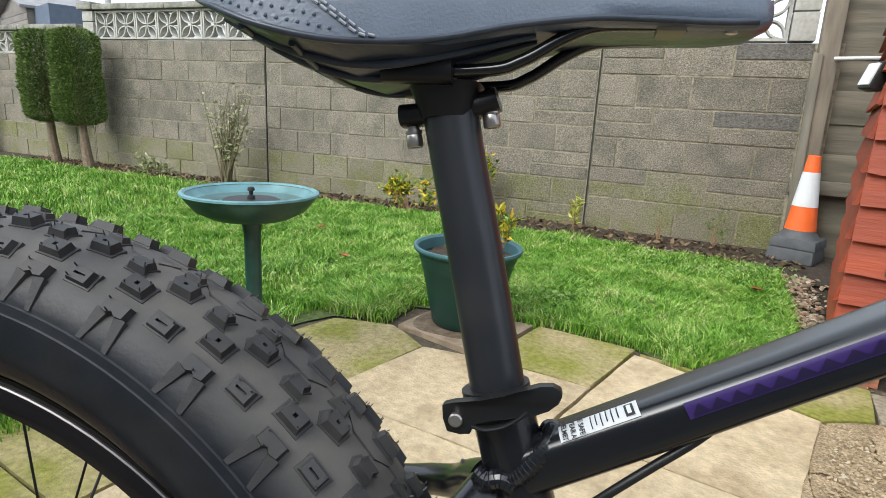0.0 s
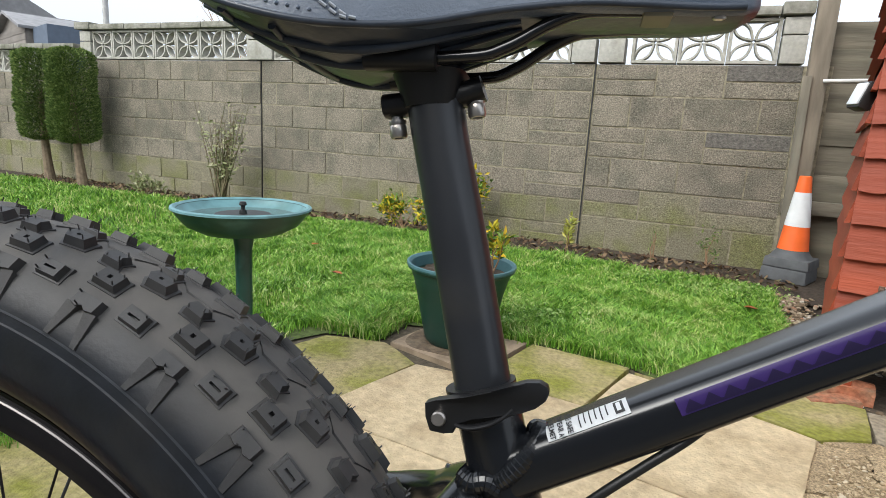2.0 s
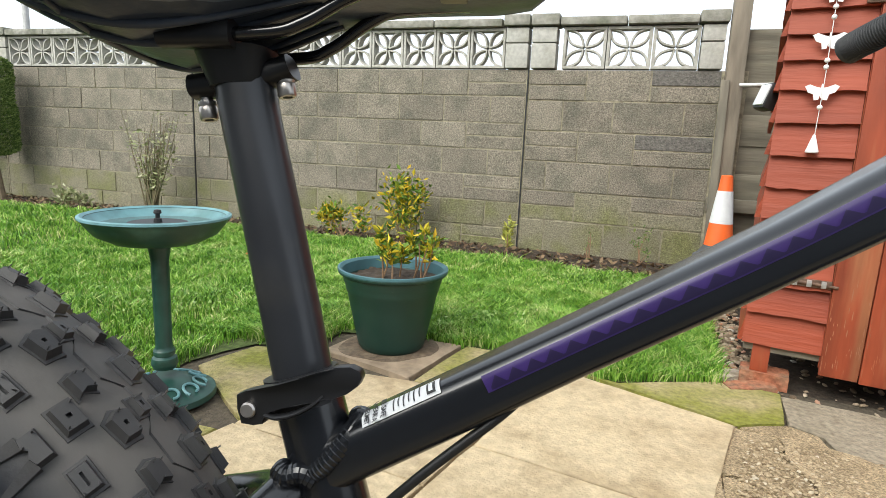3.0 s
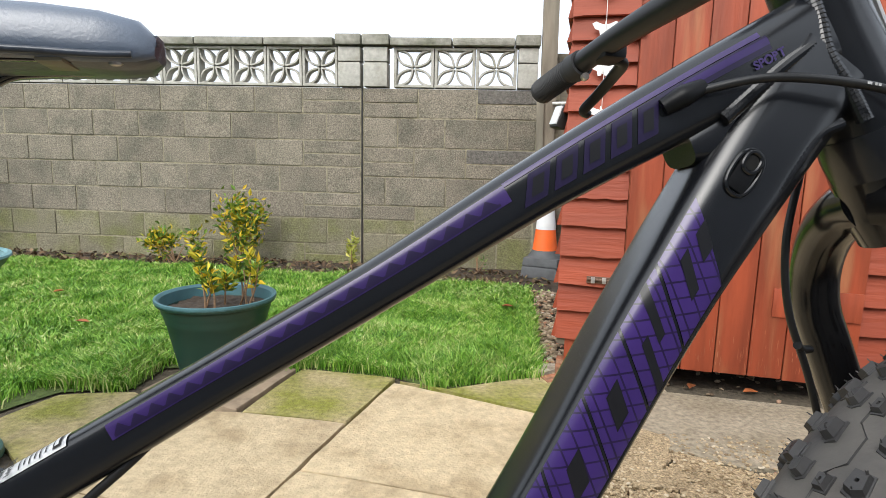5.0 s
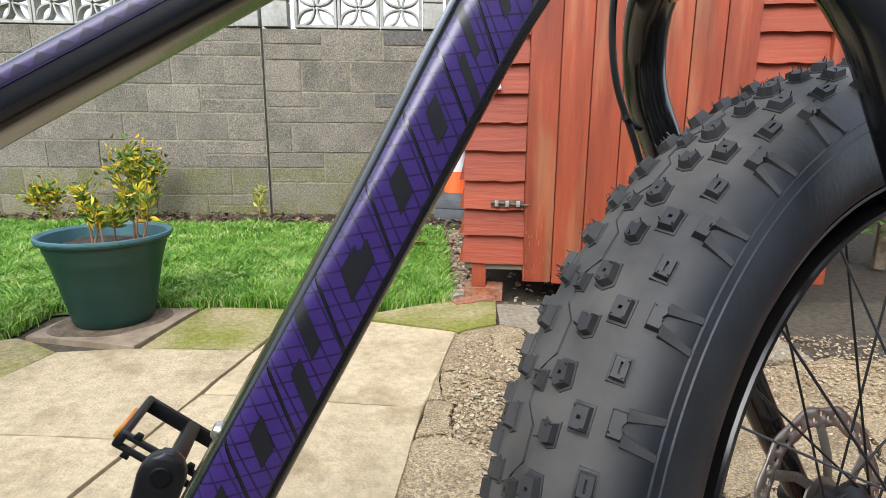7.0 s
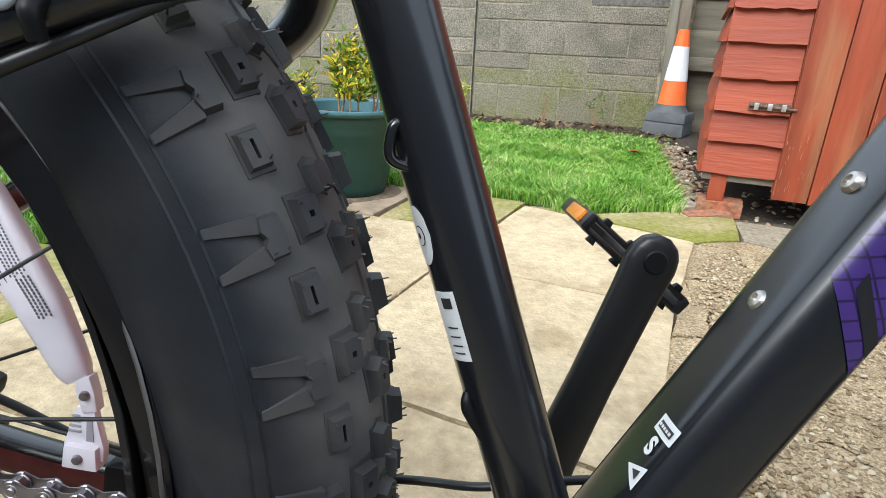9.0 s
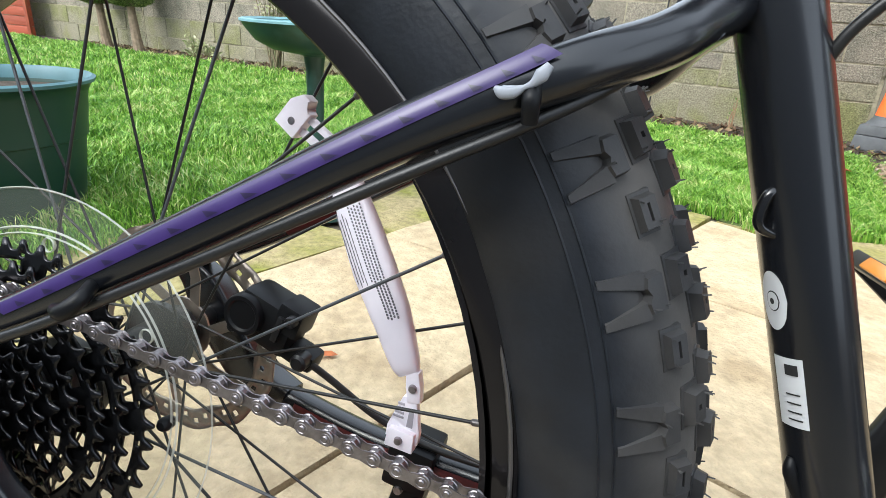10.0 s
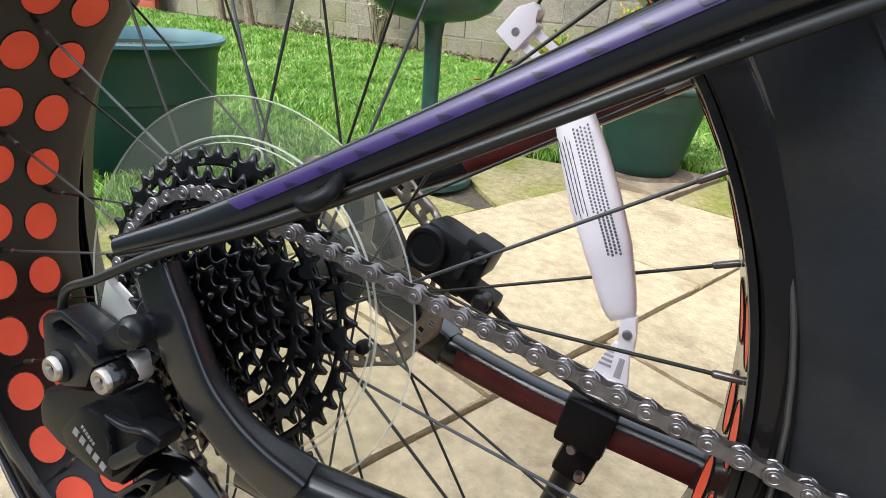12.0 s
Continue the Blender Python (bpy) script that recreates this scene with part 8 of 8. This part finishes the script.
ARM_OUT = [(-0.0816, -0.0233), (-0.0764, -0.0188), (-0.0644, -0.0144), (-0.0501, -0.0179), (-0.0384, -0.0210), (-0.0350, -0.0245), (-0.0348, -0.0318), (-0.0420, -0.0440), (-0.0461, -0.0540), (-0.0655, -0.0606), (-0.0800, -0.0596), (-0.0820, -0.0449)]
ARM_IN = [(-0.0728, -0.0246), (-0.0697, -0.0222), (-0.0644, -0.0191), (-0.0559, -0.0206), (-0.0484, -0.0236), (-0.0442, -0.0260), (-0.0462, -0.0280), (-0.0532, -0.0287), (-0.0577, -0.0291), (-0.0646, -0.0292), (-0.0704, -0.0290), (-0.0724, -0.0272)]
arm = hollow("upper_arm", ARM_OUT, ARM_IN, -0.129, -0.112, "satin", der, "satin black cable arm with a recess")
plate("arm_back", ARM_OUT[:9] + [(-0.078, -0.056)], -0.1135, -0.1105, "plastic", der, "", 0.0005)
plate("arm_rib", [(-0.0515, -0.0277), (-0.0465, -0.0256), (-0.0341, -0.0334), (-0.0275, -0.0312), (-0.0343, -0.0363), (-0.0385, -0.0362)], -0.1315, -0.122, "satin", der, "", 0.001)
barrel(-0.0669, -0.1325, -0.106, -0.0481, 0.0095, "plastic", der, "front_pivot", "bolt")
plate("alloy_link", [(-0.0444, -0.0398), (-0.0354, -0.0349), (-0.0245, -0.0311), (-0.0176, -0.0330), (-0.0176, -0.0437), (-0.0254, -0.0533), (-0.0365, -0.0585), (-0.0409, -0.0566)], -0.119, -0.108, "chrome", der, "bright silver alloy link", 0.0025)
barrel(-0.0267, -0.1315, -0.112, -0.0412, 0.0088, "gloss", der, "rear_pivot", "bolt")
plate("knuckle", [(-0.0413, -0.0235), (-0.0345, -0.0173), (-0.0215, -0.0066), (-0.0114, -0.0036), (-0.0060, -0.0060), (-0.0052, -0.0126), (-0.0140, -0.0218), (-0.0352, -0.0303), (-0.0394, -0.0283)], -0.126, -0.110, "satin", der, "", 0.0038)
tubed("tension_dome", [P3(-0.0130, -0.122, -0.0110), P3(-0.0115, -0.127, -0.0092), P3(-0.0111, -0.1305, -0.0088)], [0.0085, 0.0080, 0.0040], "satin", der, seg=24, n=4)
plate("hanger_washer", [(-0.0150, -0.0010), (-0.0060, -0.0010), (0.0000, -0.0070), (-0.0010, -0.0160), (-0.0080, -0.0200)], -0.1105, -0.1070, "chrome", der, "silver washer", 0.001)
body = plate("upper_body", [(-0.1020, -0.0915), (-0.0950, -0.0765), (-0.0666, -0.0660), (-0.0300, -0.0540), (-0.0175, -0.0500), (-0.0093, -0.0673), (0.0040, -0.0712), (-0.0002, -0.0788), (-0.0130, -0.0877), (-0.0271, -0.1140), (-0.0363, -0.1150), (-0.0578, -0.1156), (-0.0851, -0.1109), (-0.1020, -0.1038)], -0.123, -0.106, "plastic", der, "", 0.0025)
face = plate("face_plate", [(-0.0489, -0.0665), (-0.0418, -0.0628), (-0.0315, -0.0630), (-0.0230, -0.0673), (-0.0215, -0.0764), (-0.0200, -0.0877), (-0.0209, -0.0993), (-0.0411, -0.1001), (-0.0606, -0.0948), (-0.0646, -0.0859)], -0.1335, -0.119, "plastic", der, "black face plate", 0.0030)
tubed("body_edge", [P3(-0.0350, -0.1285, -0.0650), P3(-0.0220, -0.1300, -0.0647), P3(-0.0105, -0.1300, -0.0642), P3(0.0030, -0.1300, -0.0605), P3(0.0110, -0.1280, -0.0640)], [0.0010, 0.0016, 0.0022, 0.0024, 0.0016], "satin", der, seg=10)
plate("body_wing", [(-0.0330, -0.0640), (-0.0105, -0.0630), (0.0110, -0.0600), (0.0110, -0.0690), (-0.0060, -0.0830), (-0.0200, -0.0930), (-0.0230, -0.0760)], -0.1290, -0.1150, "plastic", der, "", 0.002)
# print that cannot be shown: two slanting rows of short bars
grey_print = shader("grey_print", (0.22, 0.215, 0.22), 0.5)
for (ax, az), (bx, bz), n, hgt in (((-0.0519, -0.0794), (-0.0247, -0.0948), 5, 0.0064), ((-0.0442, -0.0744), (-0.0335, -0.0825), 6, 0.0026)):
    ang = math.atan2(bz - az, bx - ax)
    for k in range(n):
        t = (k + 0.5) / n
        bm = bmesh.new()
        box(bm, (0, 0, 0), (math.hypot(bx - ax, bz - az) / n * 0.66, 0.0005, hgt * 0.8), 0, Euler((0, -ang, 0)).to_matrix())
        bmesh.ops.translate(bm, vec=(ax + (bx - ax) * t, -0.1338, az + (bz - az) * t), verts=bm.verts)
        bpart("print_bar", bm, grey_print, face, "grey print bar")
tubed("limit_barrel", [P3(-0.0152, -0.1345, -0.0842), P3(0.0060, -0.1330, -0.0660)], [0.0042, 0.0046], "satin", der, seg=18, n=2)
hollow("lower_link", [(-0.0345, -0.1225), (-0.0190, -0.1080), (-0.0064, -0.0975), (0.0025, -0.0955), (-0.0034, -0.1090), (-0.0190, -0.1230)], [(-0.0255, -0.1195), (-0.0160, -0.1095), (-0.0070, -0.1020), (-0.0025, -0.1005), (-0.0065, -0.1085), (-0.0180, -0.1195)], -0.124, -0.114, "satin", der)
bm = bmesh.new()
lathe(bm, [(0.0, -0.113), (0.030, -0.113), (0.034, -0.110), (0.036, -0.104), (0.034, -0.101), (0.0, -0.101)], 40, Matrix.Translation((-0.0010, 0, -0.1290)) @ YAX)
bpart("cage_housing", bm, "gloss", der)
for nm, (jx, jz) in (("upper_jockey_wheel", J1), ("lower_jockey_wheel", J2)):
    bm = bmesh.new()
    gear(bm, 11, CY, 0.003, jx, jz, 0.006)
    bpart(nm, bm, "plastic", der)
for y in (CY - 0.009, CY + 0.009):
    tubed("cage_plate", [P3(J1[0] - 0.01, y, J1[1] + 0.012), P3(J1[0], y, J1[1]), P3((J1[0] + J2[0]) / 2, y, (J1[1] + J2[1]) / 2), P3(J2[0], y, J2[1]), P3(J2[0] + 0.004, y, J2[1] - 0.012)], [(0.0012, 0.012), (0.0012, 0.016), (0.0012, 0.013), (0.0012, 0.016), (0.0012, 0.008)], "anod", der, side=(0, 1, 0), seg=12, square=3)
tubed("shift_cable", [P3(0.330, -0.030, 0.221), P3(0.285, -0.072, 0.186), P3(0.225, -0.095, 0.1515), P3(0.13, -0.107, 0.0985), P3(0.06, -0.113, 0.061), P3(0.0, -0.119, 0.033), P3(-0.040, -0.124, 0.010), P3(-0.066, -0.124, -0.004), P3(-0.076, -0.122, -0.026)], 0.0026, "cable", None, "black shift cable along the seatstay", seg=10)
# cable clips
wing = tubed("cable_clip", [P3(0.2580, -0.0915, 0.1876), P3(0.2606, -0.092, 0.1864), P3(0.2645, -0.092, 0.1868), P3(0.2682, -0.0915, 0.1886), P3(0.2708, -0.0915, 0.1901), P3(0.2734, -0.092, 0.1931), P3(0.2758, -0.0915, 0.1966)], [(0.0010, 0.0009), (0.0013, 0.0024), (0.0013, 0.0023), (0.0011, 0.0010), (0.0011, 0.0014), (0.0013, 0.0026), (0.0010, 0.0015)], shader("grey_white_plastic", (0.30, 0.32, 0.36), 0.5), None, "white plastic cable clip", side=(0, 1, 0), seg=10)
tubed("cable_clip", [P3(0.270, -0.084, 0.190), P3(0.271, -0.091, 0.185), P3(0.271, -0.089, 0.177)], [0.003, 0.0034, 0.003], "plastic", None, seg=10)
tubed("cable_clip", [P3(0.094, -0.108, 0.088), P3(0.096, -0.116, 0.084), P3(0.090, -0.120, 0.078), P3(0.081, -0.116, 0.076)], [0.003, 0.0036, 0.004, 0.003], "plastic", None, "black cable clip", seg=10)

# spoke reflector
ref = tubed("spoke_reflector", [P3(0.141, 0.016, 0.146), P3(0.150, 0.015, 0.131), P3(0.164, 0.012, 0.104), P3(0.176, 0.010, 0.080), P3(0.188, 0.010, 0.056), P3(0.2000, 0.009, 0.029), P3(0.2040, 0.009, 0.021)], [(0.004, 0.0060), (0.006, 0.0095), (0.0065, 0.0126), (0.0065, 0.0138), (0.0065, 0.0128), (0.006, 0.0095), (0.004, 0.0070)], "reflect", None, "pale lilac plastic spoke reflector", side=(0, 1, 0), seg=24, square=3)
RP = [P3(0.150, 0.015, 0.131), P3(0.164, 0.012, 0.104), P3(0.176, 0.010, 0.080), P3(0.188, 0.010, 0.056), P3(0.2000, 0.009, 0.029)]
RC = catmull(RP, 12)


def prisms(name, u0, u1, across, rows, long, wide, label):
    """Columns of small raised facets along the reflector's outer face."""
    bm = bmesh.new()
    for c_, s in enumerate(across):
        for k in range(rows):
            t = (u0 + (u1 - u0) * (k + (0.5 if c_ % 2 else 0.0)) / rows) * (len(RC) - 1)
            n = min(int(t), len(RC) - 2)
            p = RC[n].lerp(RC[n + 1], t - n)
            e = (RC[n + 1] - RC[n]).normalized()
            o = Vector((e.z, 0, -e.x))
            q = p + o * s + Vector((0, -0.0067 + 40 * s * s * 0.12, 0))
            ring = [bm.verts.new(q + e * long * a_ + o * wide * b_) for a_, b_ in ((1, 0.5), (0.5, 1), (-0.5, 1), (-1, 0.5), (-1, -0.5), (-0.5, -1), (0.5, -1), (1, -0.5))]
            tip = bm.verts.new(q + Vector((0, -0.0004, 0)))
            for a_ in range(8):
                bm.faces.new((ring[a_], ring[(a_ + 1) % 8], tip))
    return bpart(name, bm, "prism", ref, label)


prisms("prism_strip", 0.14, 0.56, [0.0008 - 0.0020 * k for k in range(5)], 24, 0.00072, 0.00055, "grey prism strip")
prisms("prism_strip", 0.57, 0.78, [-0.0010 - 0.0021 * k for k in range(4)], 12, 0.00085, 0.00065, "grey prism strip")
prisms("rib_strip", 0.18, 0.56, [0.0100 - 0.0019 * k for k in range(4)], 8, 0.0030, 0.0003, "fine grey ribs")
# grey for bars that paint the shade of the clip's slots; none are cut
slot_shade = shader("grey_slot_shade", (0.36, 0.34, 0.38), 0.7)


def turned(pts, cx, cz, deg):
    """A flat outline, turned about its own origin and moved."""
    c, s = math.cos(radians(deg)), math.sin(radians(deg))
    return [(cx + x * c - z * s, cz + x * s + z * c) for x, z in pts]


clip_a = plate("reflector_clip", turned([(-0.008, -0.009), (0.008, -0.009), (0.008, 0.010), (0.003, 0.010), (0.003, 0.016), (-0.003, 0.016), (-0.008, 0.008)], 0.1155, 0.1620, -38), 0.010, 0.020, "reflect", ref, "pale plastic spoke clip", 0.0012)
for o in (-0.0046, 0.0046):
    plate("clip_arm", turned([(-0.0150, -0.0024), (0.0150, -0.0020), (0.0150, 0.0020), (-0.0150, 0.0024)], 0.1285 + 0.55 * o, 0.1545 + 0.84 * o, -33), 0.0135, 0.0175, "reflect", ref, "", 0.0006)
plate("clip_eye", turned([(0.0072 * math.cos(k * math.pi / 6), 0.0072 * math.sin(k * math.pi / 6)) for k in range(12)], 0.1405, 0.1470, 0), 0.012, 0.019, "reflect", ref, "", 0.0010)
plate("reflector_neck", turned([(-0.0042, 0.010), (0.0042, 0.010), (0.0046, 0.0), (0.0042, -0.010), (-0.0042, -0.010), (-0.0046, 0.0)], 0.2085, 0.0135, 8), 0.005, 0.012, "reflect", ref, "", 0.0010)
foot_a = plate("clip_fan", turned([(-0.0045, 0.010), (0.0045, 0.010), (0.0105, -0.012), (0.0105, -0.020), (-0.0110, -0.020), (-0.0110, -0.012)], 0.2060, -0.0040, -6), 0.006, 0.011, "reflect", ref, "pale slotted spoke clip", 0.0008)
for k in range(4):
    plate("fan_slot", turned([(-0.0062 - 0.0009 * k, 0.0007), (-0.0018, 0.0007), (-0.0018, -0.0007), (-0.0062 - 0.0009 * k, -0.0007)], 0.2060, 0.0010 - 0.0030 * k, -6), 0.0055, 0.0065, slot_shade, ref, "", 0.0001)
plate("fan_slot", turned([(0.0012, 0.004), (0.0042, 0.004), (0.0052, -0.008), (0.0012, -0.008)], 0.2060, -0.0050, -6), 0.0055, 0.0065, slot_shade, ref, "", 0.0001)
plate("clip_block", turned([(-0.0085, 0.0065), (0.0085, 0.0065), (0.0095, -0.0065), (-0.0095, -0.0065)], 0.2040, -0.0215, -6), 0.002, 0.011, "reflect", ref, "", 0.0012)
for x, z in ((0.1155, 0.1605), (0.1405, 0.1470), (0.2085, 0.0135), (0.2035, -0.0215)):
    bm = bmesh.new()
    lathe(bm, [(0, 0.0015), (0.0022, 0.0015), (0.0028, 0.0), (0.0028, -0.004)], 12, Matrix.Translation((x, 0.0110 if z > 0.1 else (0.0045 if z > 0 else 0.0015), z)) @ Euler((radians(90), 0, 0)).to_matrix().to_4x4())
    bpart("reflector_screw", bm, "steel", ref)

# kickstand on the far chainstay
bm = bmesh.new()
box(bm, (0.192, 0.080, -0.085), (0.036, 0.040, 0.036), 0.004, Euler((0, radians(8), 0)).to_matrix())
box(bm, (0.190, 0.084, -0.118), (0.026, 0.026, 0.034), 0.004, Euler((0, radians(14), 0)).to_matrix())
ks = bpart("kickstand", bm, "plastic", None, "black kickstand on the far side")
tubed("kickstand_leg", [P3(0.188, 0.088, -0.125), P3(0.172, 0.115, -0.20), P3(0.150, 0.150, -0.290), P3(0.139, 0.168, -0.338)], [(0.007, 0.010), (0.007, 0.009), (0.007, 0.009), (0.010, 0.012)], "anod", ks, side=(0, 1, 0), seg=14, square=2.6)
for x, z in ((0.187, -0.103), (0.196, -0.122)):
    bm = bmesh.new()
    lathe(bm, [(0, 0.002), (0.003, 0.002), (0.0036, 0.0), (0.0036, -0.004)], 12, Matrix.Translation((x, 0.0605, z)) @ Euler((radians(90), 0, 0)).to_matrix().to_4x4())
    bpart("kickstand_bolt", bm, "steel", ks)

# -- fork, stem, bar
S4 = STEER


def st(x, y, z):
    return S4 @ Vector((x, y, z))


fork = tubed("fork", [st(0.862, 0, 0.458), st(0.868, 0, 0.444), st(0.877, 0, 0.422), st(0.884, 0, 0.405)], [0.0245, 0.0255, 0.0245, 0.0215], "gloss", None, "black rigid unicrown fork", seg=24)
for sg in (-1, 1):
    tubed("fork_leg", [st(0.868, sg * 0.004, 0.426), st(0.873, sg * 0.024, 0.423), st(0.884, sg * 0.051, 0.410), st(0.899, sg * 0.075, 0.387), st(0.909, sg * 0.086, 0.359), st(0.922, sg * 0.089, 0.328), st(0.960, sg * 0.090, 0.230), st(1.016, sg * 0.088, 0.10), st(1.063, sg * 0.082, 0.0)],
          [0.0195, 0.0180, 0.0172, 0.0168, 0.0166, 0.0165, 0.0160, 0.0145, 0.012], "gloss", fork, "glossy black fork leg", seg=24)
    bead("weld", [st(0.858, sg * 0.020, 0.447), st(0.868, sg * 0.025, 0.446), st(0.882, sg * 0.024, 0.438), st(0.887, sg * 0.021, 0.424)], 0.0030, fork)
patch(fork, [st(0.922, -0.089, 0.328), st(0.960, -0.090, 0.230), st(1.016, -0.088, 0.10)], [(0.0170, 0.0170), (0.0165, 0.0165), (0.0145, 0.0145)], -0.0, 0.5, 150, 215, "purple", 0.0006, 2, 8, 8, 0.05, "decal", "purple decal")
tubed("front_brake_hose", [P3(0.842, 0.028, 0.464), P3(0.850, 0.046, 0.445), P3(0.846, 0.053, 0.400), P3(0.851, 0.056, 0.352), P3(0.874, 0.064, 0.300), P3(0.910, 0.078, 0.20)], 0.0027, "cable", None, "black front brake hose", seg=10)
tubed("hose_tie", [P3(0.858, 0.056, 0.328), P3(0.866, 0.062, 0.324), P3(0.880, 0.072, 0.322)], 0.0030, "plastic", None, seg=8)
for k in range(1):
    tubed("headset_spacer", [P3(0.8035 - 0.0045 * k, 0, 0.588 + 0.010 * k), P3(0.7995 - 0.0045 * k, 0, 0.597 + 0.010 * k)], [0.0185, 0.0185], "anod", None, seg=24, n=1)
stem = tubed("stem", [st(0.776, 0, 0.606), st(0.790, 0, 0.607), st(0.812, 0, 0.612), st(0.842, 0, 0.617)], [(0.018, 0.020), (0.018, 0.020), (0.015, 0.016), (0.017, 0.018)], "anod", None, "black alloy stem", side=(0, 1, 0), seg=20, square=2.6)
# the bar in its turned place: left end back, right end forward
BC = st(0.842, 0, 0.617)
LEFT = catmull([BC, P3(0.826, 0.07, 0.606), P3(0.809, 0.14, 0.597), P3(0.789, 0.215, 0.596), P3(0.771, 0.27, 0.586), P3(0.7526, 0.325, 0.576), P3(0.750, 0.335, 0.574)], 12)
RIGHT = catmull([BC, P3(0.838, -0.07, 0.606), P3(0.850, -0.14, 0.597), P3(0.856, -0.215, 0.596), P3(0.858, -0.27, 0.586), P3(0.858, -0.325, 0.576), P3(0.857, -0.335, 0.574)], 12)


def on_bar(u):
    """A point of the bar's axis: 0 at the stem, 1 at the left end, -1 at the right end."""
    path = LEFT if u >= 0 else RIGHT
    t = min(abs(u) / 1.03, 0.9999) * (len(path) - 1)
    k = int(t)
    return path[k].lerp(path[k + 1], t - k)


bar = tubed("handlebar", [on_bar(u) for u in (0.98, 0.75, 0.5, 0.22, 0.0, -0.22, -0.5, -0.75, -0.98)], [0.0112, 0.0112, 0.0115, 0.0135, 0.0155, 0.0135, 0.0115, 0.0112, 0.0112], "anod", None, "black riser handlebar", seg=18)
for sg in (1, -1):
    tubed("grip", [on_bar(sg * u) for u in (1.03, 1.01, 0.97, 0.78, 0.715, 0.71, 0.67)], [0.0105, 0.0138, 0.0142, 0.0132, 0.0132, 0.0152, 0.0140], "grip", bar, "black ribbed rubber grip", seg=20, n=3)
    bm = bmesh.new()
    d = (on_bar(sg * 0.76) - on_bar(sg * 0.95)).normalized()
    q = d.to_track_quat("Z", "Y").to_matrix().to_4x4()
    for k in range(26):
        m = q.copy()
        m.translation = on_bar(sg * (0.92 - 0.19 * k / 25))
        lathe(bm, [(0.0134, -0.0006), (0.0142, 0.0), (0.0134, 0.0006)], 20, m)
    bpart("grip_ribs", bm, "grip", bar)
    bm = bmesh.new()
    c = on_bar(sg * 0.58)
    box(bm, c + Vector((0.008, 0, -0.004)), (0.026, 0.030, 0.018), 0.005, Euler((0, 0, radians(10))).to_matrix())
    bpart("brake_lever_body", bm, "plastic", bar)
    bm = bmesh.new()
    lathe(bm, [(0, 0.003), (0.0036, 0.003), (0.0042, 0.0), (0.0042, -0.003)], 12, Matrix.Translation(on_bar(sg * 0.66) + Vector((0.0, -0.004, -0.017))) @ Euler((radians(90), 0, 0)).to_matrix().to_4x4())
    bpart("lever_bolt", bm, "bolt", bar)
    c0, c1 = on_bar(sg * 0.60), on_bar(sg * 0.80)
    f = Vector((0.032, 0.004, -0.010))
    tubed("brake_lever", [c0 + f * 0.5, c0 + f * 0.9, c0.lerp(c1, 0.35) + f * 1.15, c0.lerp(c1, 0.75) + f * 1.2 + Vector((0, 0, -0.008)), c1 + f * 1.1 + Vector((0, 0, -0.018)), c1 + f * 1.3 + Vector((0, 0.004 * sg, -0.020))], [(0.006, 0.006), (0.005, 0.007), (0.004, 0.0065), (0.004, 0.006), (0.005, 0.006), (0.005, 0.005)], "anod", bar, "black brake lever", seg=12)
tubed("gear_cable", [P3(0.731, -0.027, 0.479), P3(0.770, -0.036, 0.486), P3(0.820, -0.040, 0.483), P3(0.872, -0.042, 0.4725), P3(0.915, -0.050, 0.477), P3(0.960, -0.070, 0.515), P3(0.975, -0.100, 0.570), P3(0.93, -0.145, 0.62), P3(0.83, -0.185, 0.632)], 0.0025, "cable", None, "black gear cable looping to the bar", seg=10)
tubed("brake_hose_loop", [P3(0.862, 0.034, 0.468), P3(0.895, 0.022, 0.480), P3(0.913, 0.012, 0.510), P3(0.905, 0.010, 0.545), P3(0.875, 0.03, 0.580), P3(0.82, 0.12, 0.625), P3(0.785, 0.19, 0.632)], 0.0028, "greyhose", None, "grey front brake hose loop", seg=10)
tubed("brake_hose_loop", [P3(0.878, -0.012, 0.520), P3(0.892, -0.02, 0.556), P3(0.90, -0.06, 0.60), P3(0.86, -0.13, 0.632), P3(0.80, -0.19, 0.632)], 0.0027, "cable", None, seg=10)
bm = bmesh.new()
rnd = random.Random(31)
t = 0.0
line = catmull([P3(0.820, -0.040, 0.483), P3(0.840, -0.0414, 0.4800), P3(0.857, -0.0420, 0.4763), P3(0.872, -0.042, 0.4725)], 20)
while t < 0.97:
    k = int(t * (len(line) - 2))
    e = (line[k + 1] - line[k]).normalized()
    g = rnd.uniform(0.0005, 0.0013)
    box(bm, line[k] + Vector((0, -0.00235, 0.0004)), (2 * g, 0.0006, 0.0014), 0.0, Matrix.Rotation(math.atan2(-e.z, e.x), 3, "Y"))
    t += rnd.uniform(0.03, 0.06)
bpart("cable_print", bm, shader("pale_cable_print", (0.45, 0.45, 0.45), 0.6), None, "pale print on cable")
tubed("under_tube_cable", [P3(0.456, -0.008, 0.300), P3(0.440, -0.011, 0.284), P3(0.420, -0.012, 0.266), P3(0.400, -0.012, 0.247), P3(0.382, -0.008, 0.226), P3(0.374, -0.002, 0.205)], 0.0026, "cable", None, "black cable under top tube", seg=10)
